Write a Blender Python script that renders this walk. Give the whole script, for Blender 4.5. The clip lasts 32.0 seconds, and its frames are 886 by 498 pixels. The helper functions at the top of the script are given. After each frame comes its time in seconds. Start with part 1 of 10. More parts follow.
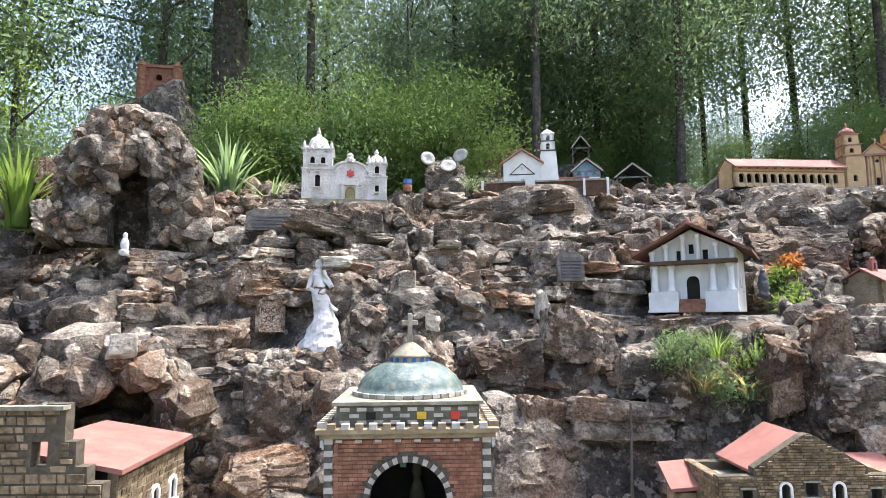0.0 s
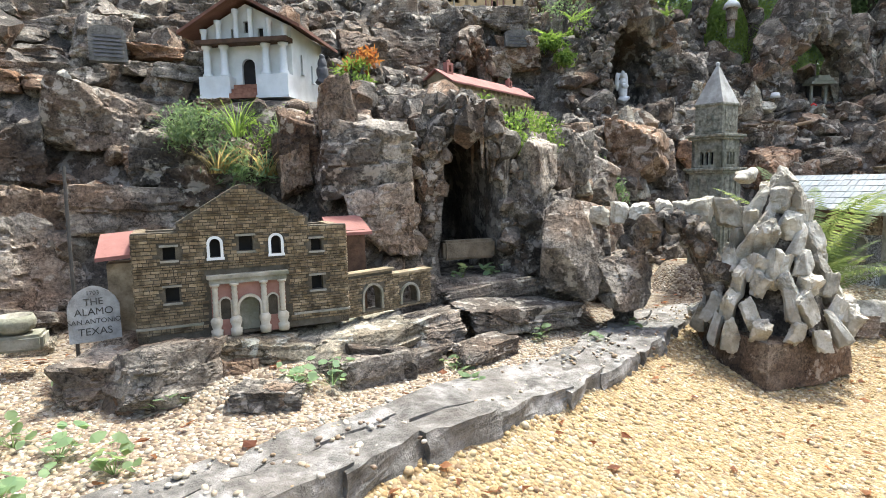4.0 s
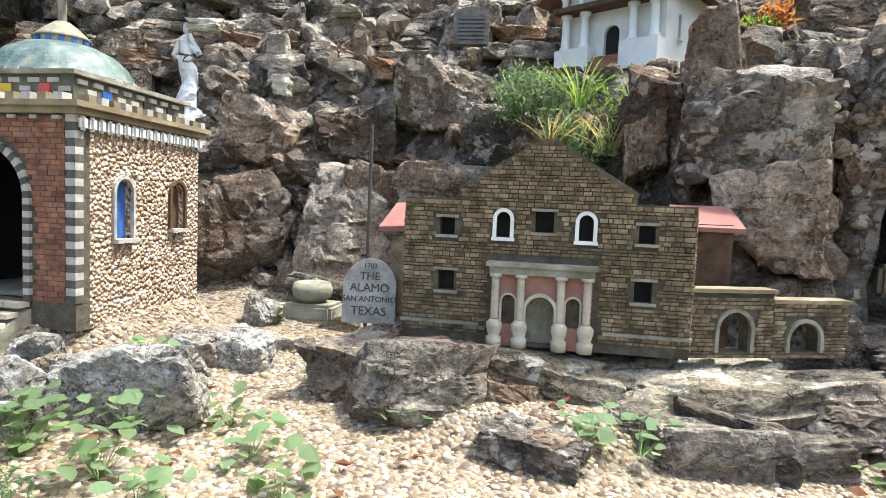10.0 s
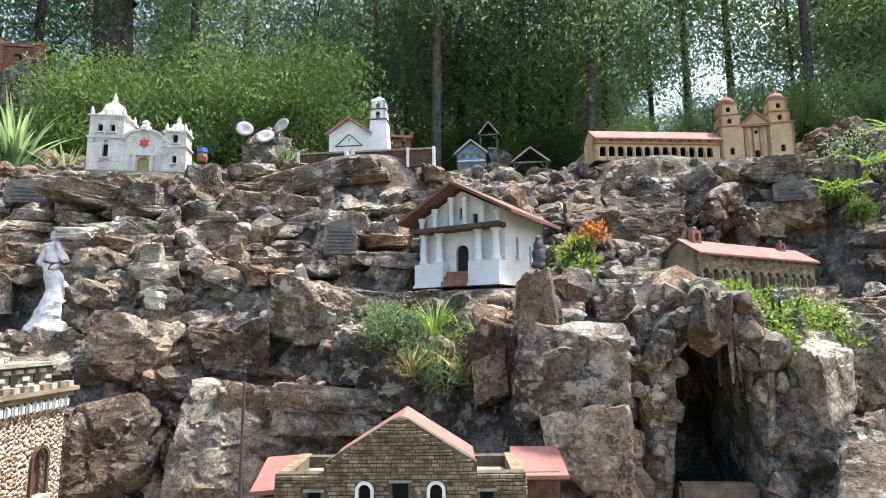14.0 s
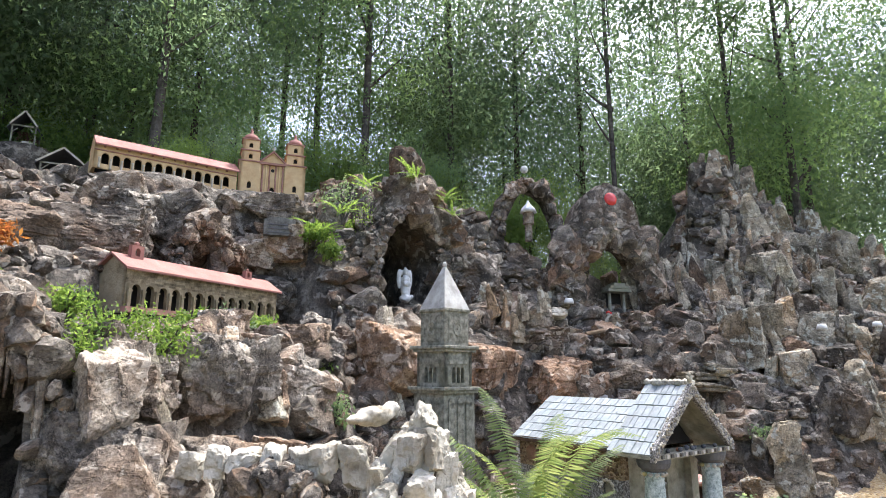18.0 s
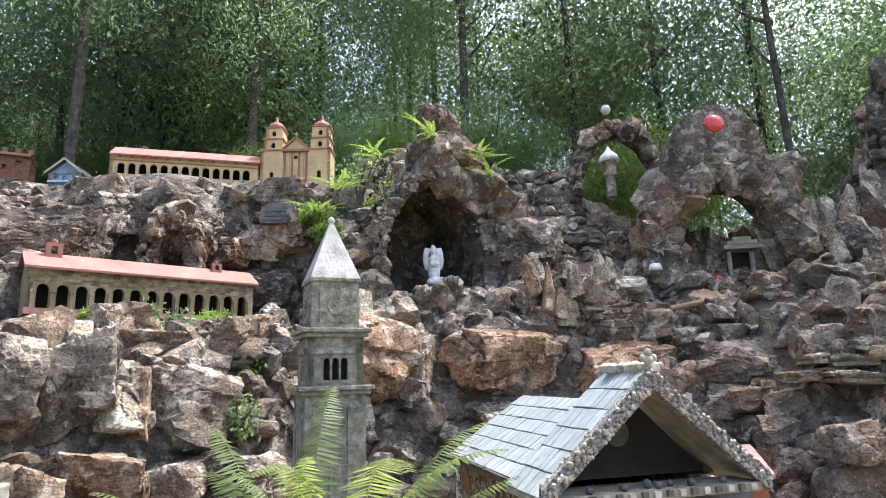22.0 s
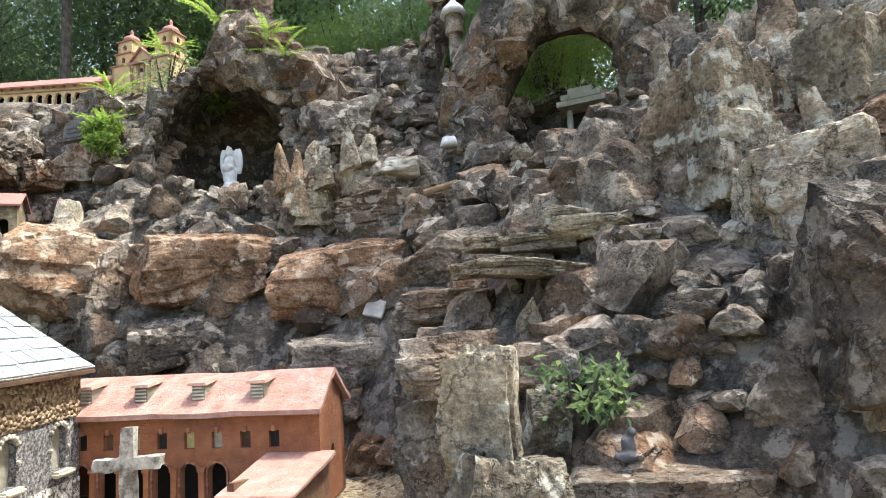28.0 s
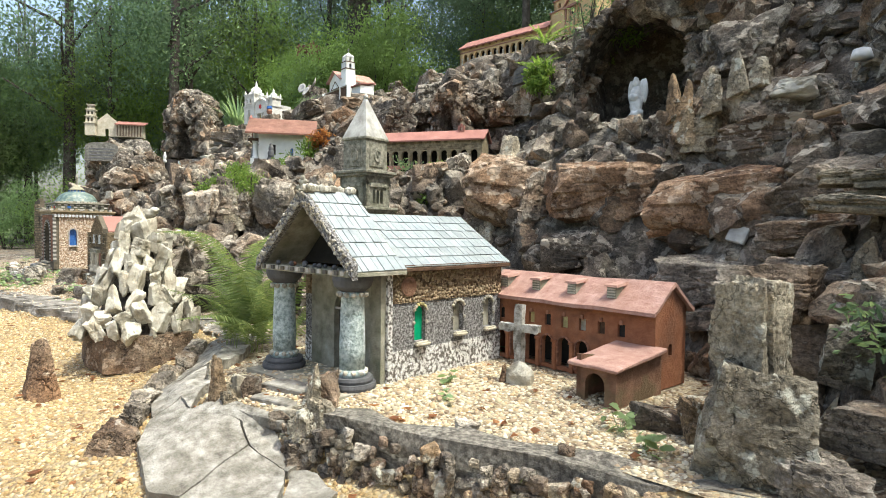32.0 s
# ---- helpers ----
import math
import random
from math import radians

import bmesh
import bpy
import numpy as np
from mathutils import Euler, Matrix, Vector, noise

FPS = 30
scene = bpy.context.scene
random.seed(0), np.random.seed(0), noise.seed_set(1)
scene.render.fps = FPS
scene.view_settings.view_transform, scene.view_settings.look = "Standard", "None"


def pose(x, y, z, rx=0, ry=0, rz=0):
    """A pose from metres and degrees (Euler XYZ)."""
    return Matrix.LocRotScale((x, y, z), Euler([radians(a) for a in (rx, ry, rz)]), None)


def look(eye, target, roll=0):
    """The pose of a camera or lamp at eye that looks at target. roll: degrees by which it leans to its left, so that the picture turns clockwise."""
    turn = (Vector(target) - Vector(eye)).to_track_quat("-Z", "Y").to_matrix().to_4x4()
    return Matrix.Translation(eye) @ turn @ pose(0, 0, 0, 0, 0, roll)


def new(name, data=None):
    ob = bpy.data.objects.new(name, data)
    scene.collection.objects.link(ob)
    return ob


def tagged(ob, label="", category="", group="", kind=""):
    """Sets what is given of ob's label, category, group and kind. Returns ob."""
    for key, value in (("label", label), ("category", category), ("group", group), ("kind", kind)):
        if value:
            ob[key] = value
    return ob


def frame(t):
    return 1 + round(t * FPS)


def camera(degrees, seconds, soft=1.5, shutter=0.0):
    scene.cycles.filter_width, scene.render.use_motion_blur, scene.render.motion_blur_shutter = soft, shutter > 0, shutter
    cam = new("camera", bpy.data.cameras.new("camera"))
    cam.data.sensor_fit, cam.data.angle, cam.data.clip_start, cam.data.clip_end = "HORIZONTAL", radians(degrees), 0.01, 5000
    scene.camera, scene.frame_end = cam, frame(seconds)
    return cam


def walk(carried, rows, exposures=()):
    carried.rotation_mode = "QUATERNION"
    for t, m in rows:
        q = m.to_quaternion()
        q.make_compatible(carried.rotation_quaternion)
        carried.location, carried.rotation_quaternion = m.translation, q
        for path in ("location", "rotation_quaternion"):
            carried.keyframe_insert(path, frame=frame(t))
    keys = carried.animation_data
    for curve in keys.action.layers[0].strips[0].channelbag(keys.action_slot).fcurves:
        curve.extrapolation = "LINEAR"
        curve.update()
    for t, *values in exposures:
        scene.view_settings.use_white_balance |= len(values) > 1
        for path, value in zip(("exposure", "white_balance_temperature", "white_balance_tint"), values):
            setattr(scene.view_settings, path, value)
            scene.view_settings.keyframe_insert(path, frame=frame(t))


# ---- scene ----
cam = camera(73.14, 32.0, soft=0.9)
# seconds, x, y, z, yaw, pitch, roll
ROWS = [
    (0.0, 0.009, -0.086, 2.020, 0.20, 6.69, 0.50),
    (0.5, 0.255, -0.025, 1.882, -4.36, 6.69, 0.50),
    (1.0, 0.368, -0.002, 1.730, -5.76, 4.42, 0.90),
    (1.5, 0.315, -0.080, 1.586, -5.19, -0.72, 1.60),
    (2.0, 0.398, -0.032, 1.530, -4.69, -4.50, 3.40),
    (2.5, 0.656, 0.171, 1.485, -5.91, -5.36, 3.90),
    (3.0, 0.917, 0.271, 1.472, -12.04, -5.83, 3.10),
    (3.5, 1.192, 0.198, 1.465, -16.57, -6.37, 2.20),
    (4.0, 1.507, 0.155, 1.447, -23.71, -6.52, 1.30),
    (4.5, 1.738, 0.223, 1.478, -25.87, -6.63, 0.70),
    (6.5, 2.561, 0.379, 1.458, -11.20, -2.84, 2.50),
    (7.0, 2.588, 0.498, 1.473, 0.29, -2.15, 1.30),
    (7.5, 2.636, 0.521, 1.424, 15.56, -2.03, -0.30),
    (8.0, 2.671, 0.544, 1.369, 25.18, -2.75, -1.10),
    (8.5, 2.473, 0.594, 1.338, 26.36, -2.47, -0.90),
    (9.0, 2.218, 0.659, 1.294, 24.77, -2.61, -1.60),
    (9.5, 2.005, 0.815, 1.231, 19.45, -3.41, -2.10),
    (10.0, 1.832, 0.997, 1.230, 11.97, -4.04, -2.30),
    (10.5, 1.731, 1.104, 1.222, 5.93, -5.10, -2.70),
    (11.0, 1.654, 1.190, 1.234, -0.55, -5.48, -2.90),
    (11.5, 1.704, 1.217, 1.304, -5.67, -4.96, -2.10),
    (12.0, 1.793, 1.123, 1.477, -7.50, -0.97, -0.20),
    (12.5, 1.805, 0.968, 1.583, -6.61, 1.23, 0.60),
    (13.0, 1.790, 0.765, 1.720, -1.12, 2.92, 0.20),
    (13.5, 1.819, 0.665, 1.762, 2.01, 4.90, -0.00),
    (15.5, 2.596, 0.670, 1.767, -11.52, 14.61, 4.08),
    (16.0, 2.731, 0.536, 1.739, -18.29, 14.00, 3.56),
    (16.5, 2.861, 0.405, 1.731, -26.25, 13.83, 2.20),
    (17.0, 3.012, 0.337, 1.687, -31.23, 13.35, 0.68),
    (17.5, 3.176, 0.374, 1.622, -31.97, 12.54, -0.53),
    (18.0, 3.377, 0.348, 1.617, -32.71, 11.42, -0.22),
    (18.5, 3.595, 0.455, 1.532, -31.25, 12.14, -0.51),
    (19.0, 3.831, 0.559, 1.523, -27.33, 11.72, -1.99),
    (19.5, 4.104, 0.599, 1.484, -19.63, 11.35, -3.96),
    (20.0, 4.412, 0.631, 1.503, -15.79, 10.81, -2.74),
    (20.5, 4.660, 0.681, 1.518, -9.65, 11.55, -1.93),
    (21.0, 5.005, 0.755, 1.563, -7.49, 12.73, -0.59),
    (21.5, 5.294, 0.779, 1.551, -7.84, 12.48, 0.83),
    (22.0, 5.657, 0.780, 1.527, -10.75, 12.13, 1.64),
    (22.5, 5.962, 0.916, 1.492, -16.33, 12.07, 0.67),
    (23.0, 6.245, 1.023, 1.491, -22.33, 12.26, 0.12),
    (23.5, 6.500, 1.028, 1.474, -24.41, 12.09, 0.05),
    (24.0, 6.832, 0.941, 1.500, -24.90, 11.85, 0.10),
    (24.5, 7.168, 0.927, 1.482, -26.08, 11.52, 0.75),
    (25.0, 7.480, 1.040, 1.427, -27.88, 10.06, 2.06),
    (25.5, 7.710, 1.135, 1.389, -28.45, 7.81, 2.61),
    (27.5, 8.769, 1.497, 1.300, -7.51, 6.30, 3.57),
    (28.0, 8.875, 1.620, 1.292, 6.84, 5.99, 3.25),
    (28.5, 8.970, 1.660, 1.313, 21.14, 5.41, 3.58),
    (29.0, 8.962, 1.647, 1.300, 33.98, 3.95, 4.18),
    (29.5, 8.941, 1.540, 1.301, 43.18, 2.76, 3.70),
    (30.0, 8.948, 1.406, 1.288, 48.17, 1.87, 2.31),
    (30.5, 9.011, 1.270, 1.283, 48.46, 0.03, 0.45),
    (31.0, 9.135, 1.229, 1.288, 48.17, -1.49, -0.78),
    (31.5, 9.316, 1.222, 1.322, 47.96, -1.77, -1.17),
    (32.0, 9.528, 1.238, 1.333, 47.93, -1.80, -0.73),
]
walk(cam, [(t, pose(x, y, z, 90 + pitch, roll, yaw)) for t, x, y, z, yaw, pitch, roll in ROWS],
     exposures=[(0, 1.75, 6250, 17), (4, 1.6, 6250, 11), (10, 1.6, 6250, 10), (13, 1.9, 6250, 10), (16, 1.15, 6350, 16), (18, 1.8, 6250, 16), (20, 2.0, 6250, 16), (21, 1.8, 6230, 16), (22, 1.9, 6200, 16), (23, 1.75, 6150, 16), (24, 2.1, 6100, 17), (25, 2.2, 6300, 11),
                (28, 2.0, 6500, 11), (29, 1.5, 6550, 9), (32, 1.35, 6600, 7)])
# ---- world, sun, exposure ----
SUN_EL, SUN_AZ = 66.0, 68.0   # degrees; azimuth from +y towards +x
world = bpy.data.worlds.new("sky_world")
scene.world = world
world.use_nodes = True
wn = world.node_tree
sky = wn.nodes.new("ShaderNodeTexSky")
sky.sky_type = 'NISHITA'
sky.sun_disc = False
sky.sun_elevation = radians(SUN_EL)
sky.sun_rotation = radians(SUN_AZ)
sky.dust_density = 5.0
sky.air_density = 1.2
wn.nodes["Background"].inputs[1].default_value = 0.15
wn.links.new(sky.outputs[0], wn.nodes["Background"].inputs[0])
sun = new("sun", bpy.data.lights.new("sun", 'SUN'))
sun.data.energy = 2.8
sun.data.angle = radians(5)
sun.data.color = (0.955, 0.985, 0.93)
sa, se = radians(SUN_AZ), radians(SUN_EL)
sun.matrix_world = look((math.sin(sa) * math.cos(se) * 30, math.cos(sa) * math.cos(se) * 30, math.sin(se) * 30), (0, 0, 0))


# ---- materials ----
def material(name, stops, scale=6.0, detail=6.0, rough=0.85, bump=0.3, bump_scale=None, metal=0.0, vary=0.0, island=0.0,
             stain=None, stain_amount=0.5, stain_scale=1.5, wave=None, spec=0.3):
    """A mottled surface: stops are (position, colour) of a noise ramp, in metres; stain a second, larger pattern."""
    m = bpy.data.materials.new(name)
    m.use_nodes = True
    nt = m.node_tree
    b = nt.nodes["Principled BSDF"]
    co = nt.nodes.new("ShaderNodeTexCoord")
    geo = nt.nodes.new("ShaderNodeNewGeometry")
    vec = geo.outputs["Position"]
    n1 = nt.nodes.new("ShaderNodeTexNoise")
    n1.inputs["Scale"].default_value = scale
    n1.inputs["Detail"].default_value = detail
    n1.inputs["Roughness"].default_value = 0.65
    nt.links.new(vec, n1.inputs["Vector"])
    ramp = nt.nodes.new("ShaderNodeValToRGB")
    el = ramp.color_ramp.elements
    while len(el) < len(stops):
        el.new(0.5)
    for e, (p, c) in zip(el, stops):
        e.position, e.color = p, (*c, 1)
    nt.links.new(n1.outputs[0], ramp.inputs[0])
    out = ramp.outputs[0]
    if stain:
        n2 = nt.nodes.new("ShaderNodeTexNoise")
        n2.inputs["Scale"].default_value = stain_scale
        n2.inputs["Detail"].default_value = 5
        nt.links.new(vec, n2.inputs["Vector"])
        r2 = nt.nodes.new("ShaderNodeValToRGB")
        r2.color_ramp.elements[0].position, r2.color_ramp.elements[1].position = 0.48, 0.62
        nt.links.new(n2.outputs[0], r2.inputs[0])
        amt = nt.nodes.new("ShaderNodeMath")
        amt.operation = 'MULTIPLY'
        amt.inputs[1].default_value = stain_amount
        nt.links.new(r2.outputs[0], amt.inputs[0])
        mx = nt.nodes.new("ShaderNodeMixRGB")
        mx.inputs[2].default_value = (*stain, 1)
        nt.links.new(amt.outputs[0], mx.inputs[0])
        nt.links.new(out, mx.inputs[1])
        out = mx.outputs[0]
    if vary or island:
        hsv = nt.nodes.new("ShaderNodeHueSaturation")
        info = nt.nodes.new("ShaderNodeObjectInfo")
        src = info.outputs["Random"] if vary else geo.outputs["Random Per Island"]
        mr = nt.nodes.new("ShaderNodeMapRange")
        a = vary or island
        mr.inputs[3].default_value, mr.inputs[4].default_value = 1 - a, 1 + a
        nt.links.new(src, mr.inputs[0])
        nt.links.new(mr.outputs[0], hsv.inputs["Value"])
        nt.links.new(out, hsv.inputs["Color"])
        out = hsv.outputs[0]
    nt.links.new(out, b.inputs["Base Color"])
    b.inputs["Roughness"].default_value = rough
    b.inputs["Metallic"].default_value = metal
    b.inputs["Specular IOR Level"].default_value = spec
    if bump:
        n3 = nt.nodes.new("ShaderNodeTexNoise")
        n3.inputs["Scale"].default_value = bump_scale or scale * 3
        n3.inputs["Detail"].default_value = 8
        n3.inputs["Roughness"].default_value = 0.7
        nt.links.new(vec, n3.inputs["Vector"])
        bp = nt.nodes.new("ShaderNodeBump")
        bp.inputs["Strength"].default_value = bump
        bp.inputs["Distance"].default_value = 0.02
        nt.links.new(n3.outputs[0], bp.inputs["Height"])
        nt.links.new(bp.outputs[0], b.inputs["Normal"])
    return m


def gravel_material(name, stops, dark, scale=52.0, depth=0.015):
    m = material(name, [(0.3, dark), (0.7, tuple(c * 1.6 for c in dark))], 30, 5, 0.9, 0.8, 80)
    nt = m.node_tree
    bs = nt.nodes["Principled BSDF"]
    geo = nt.nodes.new("ShaderNodeNewGeometry")
    vo = nt.nodes.new("ShaderNodeTexVoronoi")
    vo.inputs["Scale"].default_value = scale
    nt.links.new(geo.outputs["Position"], vo.inputs["Vector"])
    sep = nt.nodes.new("ShaderNodeSeparateColor")
    nt.links.new(vo.outputs["Color"], sep.inputs[0])
    ramp = nt.nodes.new("ShaderNodeValToRGB")
    el = ramp.color_ramp.elements
    while len(el) < len(stops):
        el.new(0.5)
    for e, (p, c) in zip(el, stops):
        e.position, e.color = p, (*c, 1)
    nt.links.new(sep.outputs[0], ramp.inputs[0])
    nt.links.new(ramp.outputs[0], bs.inputs["Base Color"])
    bp = nt.nodes.new("ShaderNodeBump")
    bp.invert = True
    bp.inputs["Strength"].default_value = 1.0
    bp.inputs["Distance"].default_value = depth
    nt.links.new(vo.outputs["Distance"], bp.inputs["Height"])
    nt.links.new(bp.outputs[0], bs.inputs["Normal"])
    return m


def rock_material(name, dark, mid, light, stain, vary=0.0, island=0.0, scale=9.0):
    """Weathered limestone: broad bedded mottling, mineral streaks, lichen patches, rusty stains, cracks and pits."""
    m = material(name, [(0.34, dark), (0.5, mid), (0.68, light)], scale * 0.42, 9, 0.88, 0, vary=vary, island=island, stain=stain, stain_amount=0.5, stain_scale=1.7)
    nt = m.node_tree
    b = nt.nodes["Principled BSDF"]
    base = b.inputs["Base Color"].links[0].from_socket
    geo = nt.nodes.new("ShaderNodeNewGeometry")
    info = nt.nodes.new("ShaderNodeObjectInfo")
    pick = info.outputs["Random"] if vary else geo.outputs["Random Per Island"]

    def tex(kind, sc, detail=6.0, squash=1.0, rough=0.7):
        n = nt.nodes.new(kind)
        n.inputs["Scale"].default_value = sc
        src = geo.outputs["Position"]
        if kind == "ShaderNodeTexNoise":
            n.inputs["Detail"].default_value = detail
            n.inputs["Roughness"].default_value = rough
        if squash != 1.0:
            mp = nt.nodes.new("ShaderNodeMapping")
            mp.inputs["Rotation"].default_value = (0.12, 0.2, 0.3)
            mp.inputs["Scale"].default_value = (1, 1, squash)
            nt.links.new(src, mp.inputs["Vector"])
            src = mp.outputs[0]
        nt.links.new(src, n.inputs["Vector"])
        return n

    def span(src, a, b_, lo, hi):
        r = nt.nodes.new("ShaderNodeMapRange")
        for k, v in zip((1, 2, 3, 4), (a, b_, lo, hi)):
            r.inputs[k].default_value = v
        nt.links.new(src, r.inputs[0])
        return r.outputs[0]

    def calc(op, p, q):
        n = nt.nodes.new("ShaderNodeMath")
        n.operation = op
        for k, v in enumerate((p, q)):
            if isinstance(v, float):
                n.inputs[k].default_value = v
            else:
                nt.links.new(v, n.inputs[k])
        return n.outputs[0]

    def mix(kind, fac, c1, c2):
        n = nt.nodes.new("ShaderNodeMixRGB")
        n.blend_type = kind
        for k, v in enumerate((fac, c1, c2)):
            if isinstance(v, (float, tuple)):
                n.inputs[k].default_value = v
            else:
                nt.links.new(v, n.inputs[k])
        return n.outputs[0]
    # some stones are rustier than others, some carry more lichen
    fr = calc('FRACT', calc('MULTIPLY', pick, 7.31), 0.0)
    fl = calc('FRACT', calc('MULTIPLY', pick, 23.7), 0.0)
    base = mix('MULTIPLY', span(fr, 0.62, 1.0, 0.0, 0.75), base, (1.14, 0.86, 0.66, 1))
    beds = tex("ShaderNodeTexNoise", 6.0, 6, 2.0)
    base = mix('MULTIPLY', 1.0, base, span(beds.outputs[0], 0.36, 0.64, 0.78, 1.26))
    fine = tex("ShaderNodeTexNoise", 60, 8, 1.0, 0.78)
    base = mix('MULTIPLY', 1.0, base, span(fine.outputs[0], 0.36, 0.64, 0.45, 1.55))
    spots = tex("ShaderNodeTexNoise", 11, 7, 1.0, 0.6)
    more = span(fl, 0.0, 1.0, 0.62, 0.52)
    lich = calc('MULTIPLY', span(calc('SUBTRACT', spots.outputs[0], more), 0.0, 0.05, 0.0, 1.0), 0.55)
    base = mix('MIX', lich, base, (*[min(0.6, c * 1.35 + 0.06) for c in light], 1))
    crack = tex("ShaderNodeTexVoronoi", 4.5)
    crack.feature = 'DISTANCE_TO_EDGE'
    wob = tex("ShaderNodeTexNoise", 9, 4)
    shift = nt.nodes.new("ShaderNodeVectorMath")
    shift.operation = 'MULTIPLY_ADD'
    shift.inputs[1].default_value = (0.22, 0.22, 0.22)
    nt.links.new(wob.outputs["Color"], shift.inputs[0])
    nt.links.new(geo.outputs["Position"], shift.inputs[2])
    nt.links.new(shift.outputs[0], crack.inputs["Vector"])
    line = span(crack.outputs[0], 0.0, 0.022, 0.0, 1.0)
    base = mix('MULTIPLY', 1.0, base, span(line, 0.0, 1.0, 0.45, 1.0))
    nt.links.new(base, b.inputs["Base Color"])
    pit = tex("ShaderNodeTexNoise", 17, 12, 1.3, 0.68)
    high = calc('ADD', calc('MULTIPLY', line, 0.22), calc('ADD', pit.outputs[0], calc('MULTIPLY', beds.outputs[0], 0.8)))
    bp = nt.nodes.new("ShaderNodeBump")
    bp.inputs["Strength"].default_value = 1.0
    bp.inputs["Distance"].default_value = 0.036
    nt.links.new(high, bp.inputs["Height"])
    nt.links.new(bp.outputs[0], b.inputs["Normal"])
    return m


ROCK = rock_material("rock", (0.053, 0.045, 0.036), (0.160, 0.136, 0.108), (0.374, 0.328, 0.260), (0.202, 0.120, 0.065), vary=0.42)
PALEROCK = rock_material("pale_rock", (0.091, 0.079, 0.058), (0.273, 0.236, 0.174), (0.485, 0.433, 0.330), (0.232, 0.163, 0.084), vary=0.3)
RUST = rock_material("rust_rock", (0.061, 0.041, 0.028), (0.197, 0.136, 0.089), (0.364, 0.286, 0.206), (0.242, 0.128, 0.061), vary=0.2)
LAVA = rock_material("lava_rock", (0.030, 0.027, 0.022), (0.098, 0.085, 0.070), (0.242, 0.214, 0.172), (0.131, 0.089, 0.052), vary=0.3, scale=16.0)
RUBBLE = rock_material("rubble", (0.046, 0.040, 0.033), (0.139, 0.119, 0.095), (0.333, 0.295, 0.234), (0.187, 0.113, 0.062), island=0.4)
RIDGESTONE = rock_material("ridge_stone", (0.081, 0.070, 0.052), (0.242, 0.210, 0.156), (0.465, 0.414, 0.316), (0.222, 0.153, 0.079), island=0.35)
GREYROCK = rock_material("grey_rock", (0.121, 0.113, 0.098), (0.293, 0.276, 0.242), (0.495, 0.468, 0.409), (0.192, 0.160, 0.116), vary=0.22, scale=12.0)
# darker than the boulders: part of the gaps' shade is in this colour
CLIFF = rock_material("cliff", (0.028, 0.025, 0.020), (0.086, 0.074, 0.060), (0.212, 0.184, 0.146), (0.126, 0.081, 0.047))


# ---- helpers for shapes ----
def mesh_object(name, bm, mat, smooth=False):
    me = bpy.data.meshes.new(name)
    bm.to_mesh(me)
    bm.free()
    me.materials.append(mat)
    if smooth:
        for p in me.polygons:
            p.use_smooth = True
    return new(name, me)


def part(name, bm, mat, parent, label="", smooth=False):
    ob = mesh_object(name, bm, mat, smooth)
    ob.parent = parent
    return tagged(ob, label)


def thing(name, m, label, category, group="", kind=""):
    ob = new(name)
    ob.empty_display_size = 0.1
    ob.matrix_world = m
    return tagged(ob, label, category, group, kind)


def array_object(name, verts, faces, mat, smooth=False):
    me = bpy.data.meshes.new(name)
    me.from_pydata(verts, [], faces)
    me.materials.append(mat)
    if smooth:
        me.polygons.foreach_set("use_smooth", [True] * len(me.polygons))
    me.update()
    return new(name, me)


def box(bm, cx, cy, cz, sx, sy, sz, rz=0.0):
    m = pose(cx, cy, cz, 0, 0, rz) @ Matrix.Diagonal((sx, sy, sz, 1))
    return bmesh.ops.create_cube(bm, size=1.0, matrix=m)["verts"]


def tube(bm, cx, cy, z0, z1, r0, r1=None, n=16):
    r1 = r0 if r1 is None else r1
    return bmesh.ops.create_cone(bm, cap_ends=True, segments=n, radius1=r0, radius2=r1, depth=z1 - z0, matrix=pose(cx, cy, (z0 + z1) / 2))["verts"]


def hexa(bm, p):
    """A solid from eight corners: four below, then four above, both counter-clockwise."""
    v = [bm.verts.new(q) for q in p]
    for f in ((3, 2, 1, 0), (4, 5, 6, 7), (0, 1, 5, 4), (1, 2, 6, 5), (2, 3, 7, 6), (3, 0, 4, 7)):
        bm.faces.new([v[i] for i in f])


